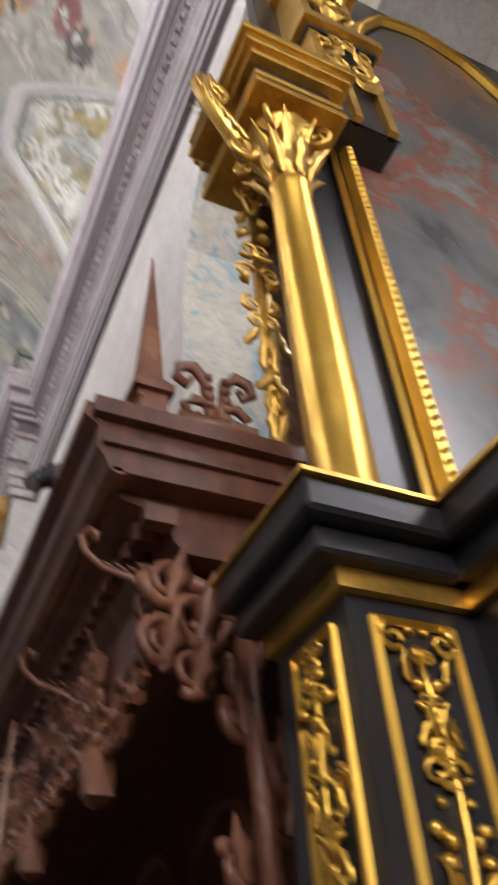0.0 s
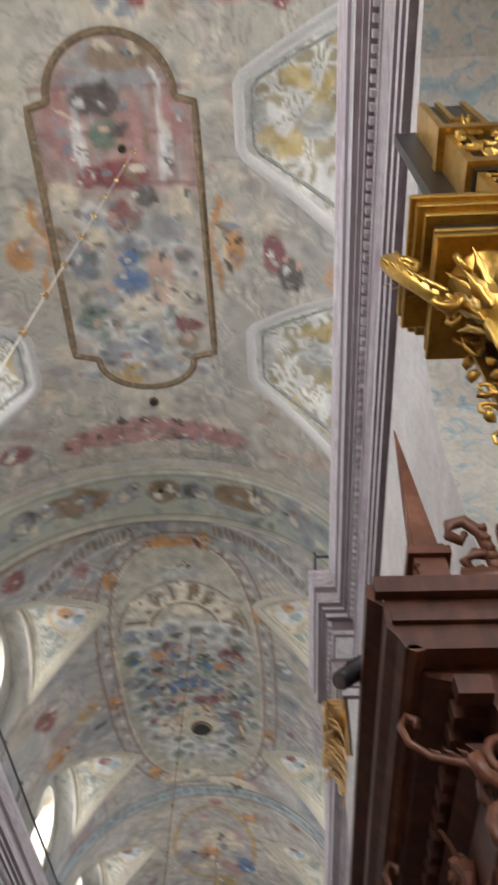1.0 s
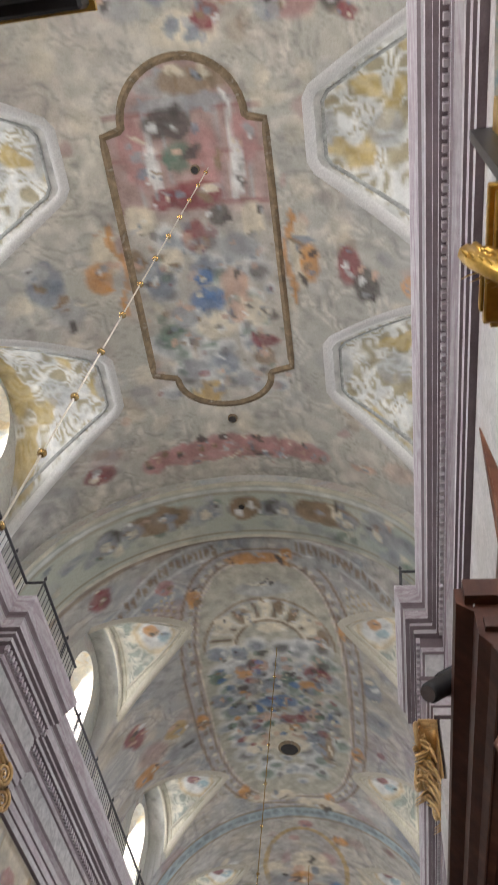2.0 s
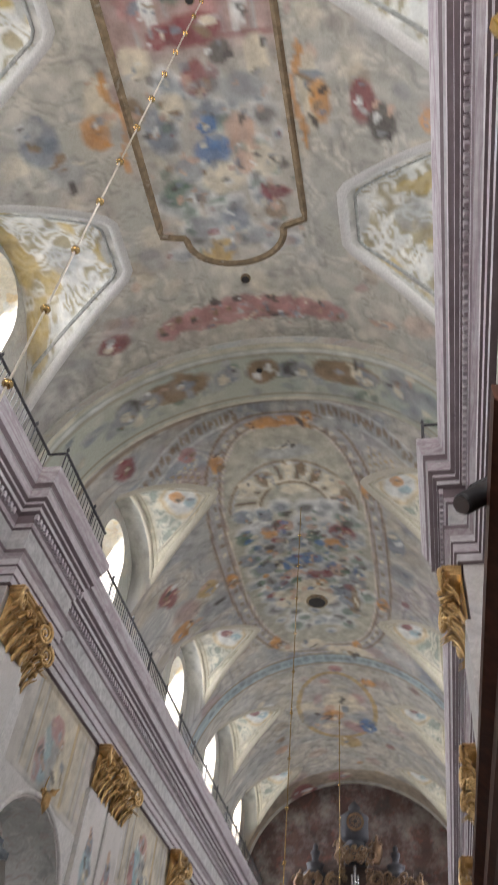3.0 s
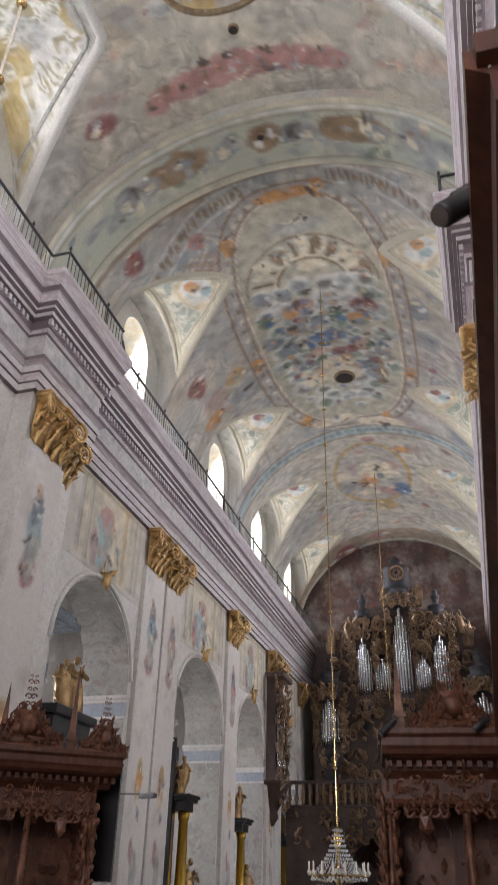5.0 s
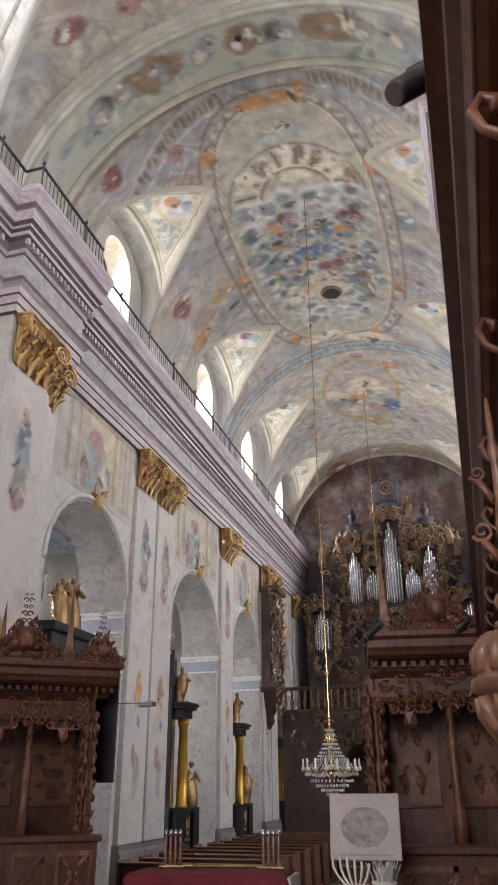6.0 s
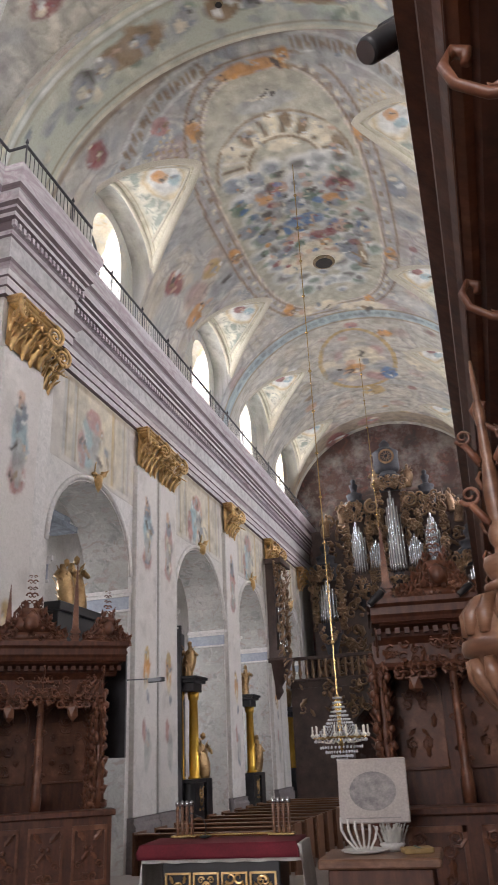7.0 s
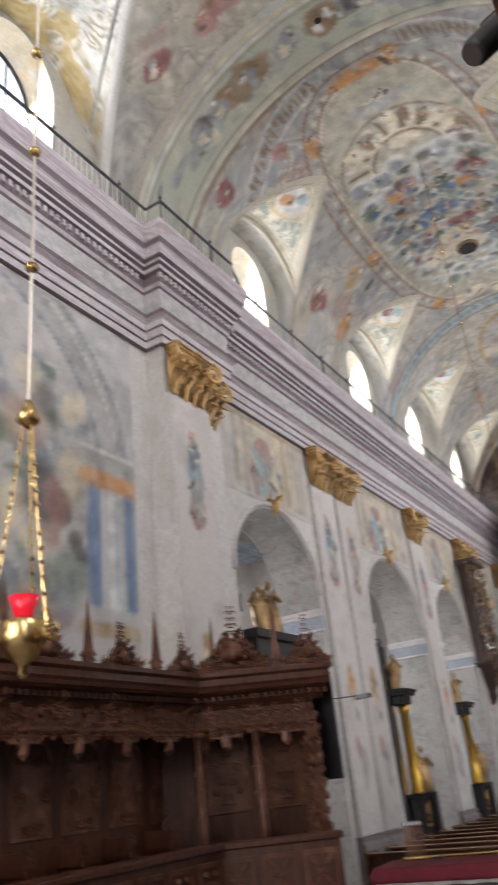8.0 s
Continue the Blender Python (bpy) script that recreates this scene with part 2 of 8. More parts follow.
db.inputs["Base Color"].default_value = (0, 0, 0, 1)
db.inputs["Emission Color"].default_value = (0.86, 0.93, 1.0, 1)
db.inputs["Emission Strength"].default_value = 1.5


# ---- mesh helpers ----
def part(name, bm, mats, parent=None, label="", smooth=False):
    """Links a bmesh as one mesh object, under parent when given."""
    me = bpy.data.meshes.new(name)
    bm.to_mesh(me)
    bm.free()
    for m in mats if isinstance(mats, (list, tuple)) else [mats]:
        me.materials.append(m)
    if smooth:
        me.polygons.foreach_set("use_smooth", [True] * len(me.polygons))
    ob = new(name, me)
    if parent:
        ob.parent = parent
    return tagged(ob, label) if label else ob


def empty(name, x=0, y=0, z=0, rz=0):
    ob = new(name)
    ob.empty_display_size = 0.2
    ob.matrix_world = pose(x, y, z, 0, 0, rz)
    return ob


def share(ob, name, m, parent=None):
    """Another object on the same mesh."""
    o = new(name, ob.data)
    if parent:
        o.parent = parent
    o.matrix_basis = m
    return o


def box(bm, x0, y0, z0, x1, y1, z1, mat=0, taper=0.0):
    cx, cy = (x0 + x1) / 2, (y0 + y1) / 2
    v = []
    for z, k in ((z0, 1.0), (z1, 1.0 - taper)):
        for x, y in ((x0, y0), (x1, y0), (x1, y1), (x0, y1)):
            v.append(bm.verts.new((cx + (x - cx) * k, cy + (y - cy) * k, z)))
    for f in ((3, 2, 1, 0), (4, 5, 6, 7), (0, 1, 5, 4), (1, 2, 6, 5), (2, 3, 7, 6), (3, 0, 4, 7)):
        bm.faces.new([v[i] for i in f]).material_index = mat
    return v


def boxes(*rows):
    bm = bmesh.new()
    for r in rows:
        box(bm, *r)
    return bm


def bevelled(bm, w=0.01, seg=1):
    bmesh.ops.bevel(bm, geom=bm.edges[:], offset=w, segments=seg, affect="EDGES", profile=0.6)
    return bm


def lathe(bm, profile, n=16, cx=0, cy=0, mat=0, squash=1.0):
    """A turned solid: profile of (radius, z), from the bottom up."""
    rings = []
    for r, z in profile:
        rings.append([bm.verts.new((cx + max(r, 1e-4) * math.cos(2 * math.pi * i / n), cy + squash * max(r, 1e-4) * math.sin(2 * math.pi * i / n), z)) for i in range(n)])
    for a, b in zip(rings, rings[1:]):
        for i in range(n):
            bm.faces.new((a[i], a[(i + 1) % n], b[(i + 1) % n], b[i])).material_index = mat
    bm.faces.new(rings[0][::-1]).material_index = mat
    bm.faces.new(rings[-1]).material_index = mat
    return bm


def tube(bm, pts, radii, n=6, mat=0, flat=1.0):
    """A tapering rod along points."""
    pts = [Vector(p) for p in pts]
    rings = []
    ref = Vector((0.31, 0.2, 0.93))
    for i, p in enumerate(pts):
        d = (pts[min(i + 1, len(pts) - 1)] - pts[max(i - 1, 0)]).normalized()
        u = d.cross(ref)
        u = u.normalized() if u.length > 1e-3 else Vector((1, 0, 0))
        w = d.cross(u)
        r = radii[i] if isinstance(radii, (list, tuple)) else radii
        rings.append([bm.verts.new(p + r * (math.cos(2 * math.pi * k / n) * u + flat * math.sin(2 * math.pi * k / n) * w)) for k in range(n)])
    for a, b in zip(rings, rings[1:]):
        for k in range(n):
            bm.faces.new((a[k], a[(k + 1) % n], b[(k + 1) % n], b[k])).material_index = mat
    bm.faces.new(rings[0][::-1]).material_index = mat
    bm.faces.new(rings[-1]).material_index = mat


def scroll(bm, c, r, ax_u, ax_v, turns=1.4, start=0.0, thick=0.3, n=5, steps=12, hand=1, mat=0):
    """A volute that winds in towards c in the plane of ax_u and ax_v."""
    c, u, v = Vector(c), Vector(ax_u), Vector(ax_v)
    pts, rad = [], []
    for i in range(steps + 1):
        s = i / steps
        a = start + hand * turns * 2 * math.pi * s
        rr = r * (1 - 0.78 * s)
        pts.append(c + rr * (math.cos(a) * u + math.sin(a) * v))
        rad.append(max(r * thick * (1 - 0.55 * s), 0.003))
    tube(bm, pts, rad, n, mat)


def blob(bm, c, r, rng, sx=1.0, sy=1.0, sz=1.0, mat=0, rough=0.3):
    """A small knotty lump, for carved leaves and fruit."""
    geom = bmesh.ops.create_icosphere(bm, subdivisions=1, radius=1.0)
    for v in geom["verts"]:
        k = 1 + rng.uniform(-rough, rough)
        v.co = Vector((c[0] + v.co.x * r * sx * k, c[1] + v.co.y * r * sy * k, c[2] + v.co.z * r * sz * k))
    if mat:
        for f in {f for v in geom["verts"] for f in v.link_faces}:
            f.material_index = mat


def leaf(bm, base, tip, width, bend, mat=0, steps=5):
    """A carved acanthus leaf: a ribbon with thickness, widest below the middle, its tip curled towards bend."""
    base, tip, bend = Vector(base), Vector(tip), Vector(bend)
    axis = tip - base
    side = axis.cross(bend).normalized() * width
    rows = []
    for i in range(steps + 1):
        s = i / steps
        w = math.sin(math.pi * (0.12 + 0.86 * s)) * (1 + 0.25 * ((i % 2) * 2 - 1))
        p = base + axis * s + bend * (s * s)
        t = bend.normalized() * width * 0.35
        rows.append([bm.verts.new(q) for q in (p - side * w, p + t, p + side * w, p - t * 0.4)])
    for a, b in zip(rows, rows[1:]):
        for k in range(4):
            bm.faces.new((a[k], a[(k + 1) % 4], b[(k + 1) % 4], b[k])).material_index = mat


def carving(bm, o, u, v, nrm, w, h, rng, n=10, size=0.12, relief=0.06, mat=0, thick=0.26):
    """Scrolls, leaves and knots strewn over a field w by h from corner o along u and v, mirrored about the middle."""
    o, u, v, nrm = Vector(o), Vector(u), Vector(v), Vector(nrm)
    for i in range(n):
        a, b = rng.uniform(0.05, 0.5), (i + rng.uniform(0.2, 0.8)) / n
        r = size * rng.uniform(0.6, 1.15)
        kind = rng.random()
        turn, st, dirn = rng.uniform(0.9, 1.6), rng.uniform(0, 6.28), rng.uniform(-1, 1)
        for m in (1, -1):
            s = a if m == 1 else 1 - a
            c = o + u * (w * s) + v * (h * b) + nrm * relief * 0.5
            if kind < 0.55:
                scroll(bm, c, r, u * m, v, turn, st, thick, 5, 9, 1, mat)
            elif kind < 0.85:
                d = (u * m * dirn + v * 0.8).normalized()
                leaf(bm, c - d * r, c + d * r, r * 0.42, nrm * relief, mat)
            else:
                blob(bm, c, r * 0.5, rng, mat=mat)


def sweep(bm, profile, path, xw, s, caps=True, mats=None):
    """A moulding along y on a wall at x = xw, whose inside is towards s. profile: (projection, z). path: (y, extra projection) with square breaks."""
    rows = []
    for i, (y, off) in enumerate(path):
        step = 0
        if i + 1 < len(path) and path[i + 1][0] == y:
            step = 1 if path[i + 1][1] > off else -1
        if i and path[i - 1][0] == y:
            step = 1 if off > path[i - 1][1] else -1
        rows.append([bm.verts.new((xw + s * (d + off), y - step * d, z)) for d, z in profile])
    for a, b in zip(rows, rows[1:]):
        for k in range(len(profile) - 1):
            f = bm.faces.new((a[k], b[k], b[k + 1], a[k + 1]) if s > 0 else (a[k], a[k + 1], b[k + 1], b[k]))
            f.material_index = mats[k] if mats else 0
    if caps:
        bm.faces.new(rows[0])
        bm.faces.new(rows[-1][::-1])
    return bm


def pierced_wall(y0, y1, z0, z1, xa, xb, openings, seg=14, reveal=1):
    """A wall from xa to xb with arched openings (ya, yb, sill, spring, rise) cut through it."""
    bm = bmesh.new()

    def quad(p, m=0):
        bm.faces.new([bm.verts.new(q) for q in p]).material_index = m

    def slab(ya, yb, ba, bb, ta, tb):
        quad([(xa, ya, ba), (xa, yb, bb), (xa, yb, tb), (xa, ya, ta)])
        quad([(xb, ya, ba), (xb, ya, ta), (xb, yb, tb), (xb, yb, bb)])

    y = y0
    for ya, yb, sill, spring, rise in openings:
        slab(y, ya, z0, z0, z1, z1)
        if sill > z0:
            slab(ya, yb, z0, z0, sill, sill)
            quad([(xa, ya, sill), (xb, ya, sill), (xb, yb, sill), (xa, yb, sill)], reveal)
        quad([(xa, ya, sill), (xa, ya, spring), (xb, ya, spring), (xb, ya, sill)], reveal)
        quad([(xa, yb, sill), (xb, yb, sill), (xb, yb, spring), (xa, yb, spring)], reveal)
        mid, half = (ya + yb) / 2, (yb - ya) / 2
        pts = [(mid - half * math.cos(math.pi * i / seg), spring + rise * math.sin(math.pi * i / seg)) for i in range(seg + 1)]
        for (pa, qa), (pb, qb) in zip(pts, pts[1:]):
            slab(pa, pb, qa, qb, z1, z1)
            quad([(xa, pa, qa), (xa, pb, qb), (xb, pb, qb), (xb, pa, qa)], reveal)
        y = yb
    slab(y, y1, z0, z0, z1, z1)
    for yy in (y0, y1):
        quad([(xa, yy, z0), (xb, yy, z0), (xb, yy, z1), (xa, yy, z1)])
    quad([(xa, y0, z1), (xa, y1, z1), (xb, y1, z1), (xb, y0, z1)])
    bmesh.ops.remove_doubles(bm, verts=bm.verts[:], dist=0.0005)
    return bm


# ---- the vaults ----
NAVE_R, NAVE_SPRING, NAVE_RISE = 5.62, 13.9, 5.25
CHOIR_R, CHOIR_SPRING, CHOIR_RISE = 5.62, 13.9, 4.9
ARCH_Y = (8.4, 10.42)
NAVE_CAPS = [(14.25, 2.05), (22.3, 2.1), (28.8, 2.0), (35.05, 1.9)]
CHOIR_CAPS = [(-6.2, 2.7), (-0.62, 2.6), (4.93, 2.7)]


def barrel(u, nave):
    r, s, h = (NAVE_R, NAVE_SPRING, NAVE_RISE) if nave else (CHOIR_R, CHOIR_SPRING, CHOIR_RISE)
    return s + h * math.sqrt(max(0.0, 1 - (u / r) ** 2))


def cap_edge(dy, w, nave):
    """How far from the axis a window cap begins, dy from its middle."""
    if nave:
        return 2.45 + 2.42 * (abs(dy) / w) ** 1.25
    return 2.75 + max(0.0, abs(dy) - 0.72) * 2.87 / (w - 0.72)


def cap_rim(dy, w):
    """The arch over the window recess in the nave."""
    return 16.5 + 1.5 * math.sqrt(max(0.0, 1 - (dy / w) ** 2))


def cap_z(u, y, nave):
    """The height of the window caps that cut into the barrel, or a very low number."""
    best = -99.0
    for yc, w in NAVE_CAPS if nave else CHOIR_CAPS:
        dy = y - yc
        if abs(dy) < w:
            ue = cap_edge(dy, w, nave)
            if nave and abs(u) > ue:
                rim = cap_rim(dy, w)
                k = min(1.0, (abs(u) - ue) / max(0.02, 4.9 - ue))
                best = max(best, barrel(ue, nave) * (1 - k) + rim * k)
            elif abs(u) > ue:
                wall = 13.9 + 4.15 * math.sqrt(1 - (dy / w) ** 2)
                k = (abs(u) - ue) / max(0.02, 5.63 - ue)
                best = max(best, barrel(ue, nave) * (1 - k) + wall * k)
    return best


def vault_z(x, y):
    nave = y > 9
    u = x - AX
    if ARCH_Y[0] < y < ARCH_Y[1]:
        return 13.9 + 4.62 * math.sqrt(max(0.0, 1 - (u / 5.3) ** 2))
    return max(barrel(u, nave), cap_z(u, y, nave))


def chancel_arch():
    """The arch between choir and nave: a soffit a little lower than both vaults, with faces up to them."""
    bm = bmesh.new()
    n, r, s, h = 48, 5.3, 13.9, 4.62
    ys = ARCH_Y
    low = [[bm.verts.new((AX - r * math.cos(math.pi * i / n), y, s + h * math.sin(math.pi * i / n))) for i in range(n + 1)] for y in ys]
    high = [[bm.verts.new((AX - 6.3 * math.cos(math.pi * i / n), y, 13.4 + 6.1 * math.sin(math.pi * i / n))) for i in range(n + 1)] for y in ys]
    for i in range(n):
        bm.faces.new((low[0][i], low[0][i + 1], low[1][i + 1], low[1][i])).material_index = 1
        bm.faces.new((low[0][i], high[0][i], high[0][i + 1], low[0][i + 1]))
        bm.faces.new((low[1][i], low[1][i + 1], high[1][i + 1], high[1][i]))
    return bm


M["arch"] = fresco("arch_fresco", [(0.40, 0.43, 0.37), (0.47, 0.49, 0.42), (0.52, 0.52, 0.45)], [(0.36, 0.35, 0.31), (0.33, 0.36, 0.34)], 0.5, 1.4, 0.5)
arch = tagged(part("chancel_arch", chancel_arch(), [M["vault"], M["arch"]], smooth=False),
              "painted chancel arch between choir and nave", "arch", kind="structure")

# ---- walls ----
DROP = -0.75                    # the nave lies lower than the choir
ARCHES = [(11.1, 15.12, DROP, 6.2, 1.92), (18.42, 22.85, DROP, 6.15, 2.0), (24.6, 28.4, DROP, 6.15, 1.95), (31.3, 34.3, DROP, 6.3, 1.85)]
W = 5.0
for side, nm in ((-1, "south"), (1, "north")):
    xw = AX + side * W
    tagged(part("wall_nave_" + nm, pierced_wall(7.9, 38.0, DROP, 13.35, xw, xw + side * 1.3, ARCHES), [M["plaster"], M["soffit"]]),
           "white painted arcade wall of the nave", "wall", kind="structure")
    tagged(part("wall_choir_" + nm, pierced_wall(-14.0, 7.9, 0, 13.35, xw, xw + side * 1.3,
                [(-7.3, 0.35, 0, 7.4, 2.9)] if side > 0 else []), [M["plaster"], M["ornament"]]),
           "white painted choir wall with faded frescoes", "wall", kind="structure")
    xa = AX + side * 5.6
    tagged(part("wall_clerestory_" + nm, pierced_wall(-14.0, 38.0, 13.36, 18.6, xa, xa + side * 0.9,
                [(a, b, 13.75, 16.55, 1.05 if a > 9 else 1.4) for a, b in CHOIR_WINDOWS + NAVE_WINDOWS]), [M["vault"], M["reveal"]]),
           "plastered clerestory wall with deep arched windows", "wall", kind="structure")
    # side aisle behind the arches; its outer openings are made for the added lamps
    tagged(part("wall_aisle_" + nm, pierced_wall(7.9, 38.0, DROP, 9.6, xw + side * 4.6, xw + side * 5.0, [(y - 1.0, y + 1.0, 2.6, 6.2, 1.0) for y in (13.2, 20.6, 26.4, 32.8)]), [M["plaster"], M["plaster"]]),
           "plain white aisle wall", "wall", kind="structure")
    tagged(part("ceiling_aisle_" + nm, boxes((min(xw + side * 1.3, xw + side * 5.0), 7.9, 9.6, max(xw + side * 1.3, xw + side * 5.0), 38, 9.8)), M["plaster"]),
           "plain white aisle vault", "ceiling", kind="structure")
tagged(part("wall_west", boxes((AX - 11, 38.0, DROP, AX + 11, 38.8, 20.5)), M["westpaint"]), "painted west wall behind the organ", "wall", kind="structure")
# unseen end wall; its three openings are made for the added lamps
tagged(part("wall_east", boxes((AX - 7, -14.8, 0, AX + 7, -14.0, 3.4), (AX - 7, -14.8, 10.6, AX + 7, -14.0, 20.0), (AX - 7, -14.8, 3.4, AX - 3.9, -14.0, 10.6), (AX - 1.9, -14.8, 3.4, AX - 1.0, -14.0, 10.6), (AX + 1.0, -14.8, 3.4, AX + 1.9, -14.0, 10.6), (AX + 3.9, -14.8, 3.4, AX + 7, -14.0, 10.6)), M["plaster"]), "plain white end wall of the choir", "wall", kind="structure")
for side, nm in ((-1, "south"), (1, "north")):
    xs = sorted((AX + side * 6.3, AX + side * 10.2))
    tagged(part("wall_aisle_end_" + nm, boxes((xs[0], 7.5, DROP, xs[1], 7.9, 9.8)), M["plaster"]), "plain aisle end wall", "wall", kind="structure")
tagged(part("wall_recess", boxes((7.75, -7.8, 0, 8.1, 0.9, 11.0), (6.06, 0.5, 0, 7.75, 0.9, 11.0), (6.06, -7.8, 0, 7.75, -7.4, 11.0), (6.06, -7.4, 10.6, 7.75, 0.5, 11.0)), M["plaster"]),
       "white walls of the altar recess", "wall", kind="structure")
tagged(part("floor_choir", boxes((AX - 11, -15, -1.1, AX + 11, 9.4, 0.0), (AX - 4.9, 9.4, -1.1, AX + 4.9, 9.8, -0.25), (AX - 4.9, 9.8, -1.1, AX + 4.9, 10.2, -0.5)), M["floor"]),
       "worn brown stone floor of the choir with steps", "floor", kind="structure")
tagged(part("floor_nave", boxes((AX - 11, 9.4, -1.1, AX + 11, 39, DROP)), M["floor"]), "worn brown stone floor of the nave", "floor", kind="structure")

# ---- entablature, dentils, walkway ----
PROFILE = [(0.0, 10.55), (0.10, 10.56), (0.10, 10.72), (0.14, 10.74), (0.14, 10.93), (0.18, 10.95), (0.18, 11.10), (0.27, 11.19), (0.29, 11.27), (0.13, 11.29), (0.13, 11.93),
           (0.17, 11.97), (0.20, 12.05), (0.20, 12.28), (0.30, 12.32), (0.30, 12.42), (0.37, 12.46), (0.37, 12.53), (0.45, 12.58), (0.45, 12.80), (0.48, 12.83), (0.48, 12.89),
           (0.52, 12.96), (0.58, 13.13), (0.62, 13.25), (0.62, 13.36), (0.0, 13.40), (-0.62, 13.40)]
# 2 paints shade on the undersides, grooves and dentil backing
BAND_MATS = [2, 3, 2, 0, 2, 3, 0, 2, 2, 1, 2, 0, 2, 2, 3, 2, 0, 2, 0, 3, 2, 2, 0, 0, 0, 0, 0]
PIER_A, PIER_B, PIER_OUT = 8.2, 10.6, 0.44
LINE = [(-14.0, 0.0), (PIER_A, 0.0), (PIER_A, PIER_OUT), (PIER_B, PIER_OUT), (PIER_B, 0.0), (37.9, 0.0)]
dent_bm = bmesh.new()
box(dent_bm, -0.04, -0.045, -0.07, 0.04, 0.045, 0.07)
for side, nm in ((-1, "south"), (1, "north")):
    xw, s = AX + side * W, -side
    ent = tagged(part("trim_entablature_" + nm, sweep(bmesh.new(), PROFILE, LINE, xw, s, False, BAND_MATS), [M["marble"], M["frieze"], M["plum_shade"], M["pale_band"]]),
                 "lilac marbled entablature with a dentil cornice", "cornice", kind="structure")
    first = None
    ys = [y for y in np.arange(-4.2, 37.5, 0.17) if not (PIER_A - 0.35 < y < PIER_B + 0.35)]
    for y in ys:
        m = pose(xw + s * 0.235, float(y), 12.19)
        if first is None:
            first = part("dentil", dent_bm, M["marble"], ent)
            first.matrix_basis = m
        else:
            share(first, "dentil", m, ent)
    for y in np.arange(PIER_A - 0.2, PIER_B + 0.3, 0.17):
        share(first, "dentil", pose(xw + s * (0.235 + PIER_OUT), float(y), 12.19), ent)
    dent_bm = bmesh.new()
    box(dent_bm, -0.04, -0.045, -0.07, 0.04, 0.045, 0.07)
    # pier behind the break
    xs = sorted((xw - side * 0.0, xw - side * PIER_OUT))
    tagged(part("wall_chancel_pier_" + nm, boxes((xs[0], PIER_A, DROP, xs[1], PIER_A + 1.53, 10.56), (xs[0], PIER_A, 13.4, xs[1], PIER_B, 13.42)), M["plaster"]),
           "plain white chancel pier", "pier", kind="structure")


# ---- iron railing on the cornice ----
def railing(side):
    xw, s = AX + side * W, -side
    ob = empty("cornice_railing", xw + s * 0.45, 7.9, 13.37)
    loc = lambda y, o, z: (s * (o - 0.45), y - 7.9, z - 13.37)
    path = [(-9.0, 0.44), (PIER_A - 0.3, 0.44), (PIER_A - 0.3, 0.44 + PIER_OUT), (PIER_B + 0.25, 0.44 + PIER_OUT), (PIER_B + 0.25, 0.44), (37.5, 0.44)]
    for z, r, nme in ((14.12, 0.035, "handrail"), (13.5, 0.018, "lower_rail")):
        bm = bmesh.new()
        for (ya, oa), (yb, o2) in zip(path, path[1:]):
            if ya == PIER_B + 0.25 and yb == ya:
                continue
            tube(bm, [loc(ya, oa, z), loc(yb, o2, z)], r, 6)
        part(nme, bm, M["iron"], ob)
    bars, posts = bmesh.new(), None
    k = 0
    for (ya, oa), (yb, o2) in zip(path, path[1:]):
        if ya == yb:
            continue
        for y in np.arange(ya, yb, 0.16):
            tube(bars, [loc(y, oa, 13.4), loc(y, oa, 14.12)], 0.009, 4)
        for y in np.arange(ya, yb, 2.0):
            bm = bmesh.new()
            tube(bm, [(0, 0, 0), (0, 0, 0.72), (0, 0, 0.80)], [0.022, 0.02, 0.02], 6)
            lathe(bm, [(0.01, 0.78), (0.04, 0.81), (0.03, 0.86), (0.0, 0.93)], 8)
            if posts is None:
                posts = part("post", bm, M["iron"], ob)
                posts.matrix_basis = Matrix.Translation(loc(y, oa, 13.4))
            else:
                bm.free()
                share(posts, "post", Matrix.Translation(loc(y, oa, 13.4)), ob)
    tagged(part("railing_infill", bars, M["iron"], ob), kind="stuff")
    return tagged(ob, "black wrought-iron railing along the cornice", "railing")


railing(-1)
railing(1)


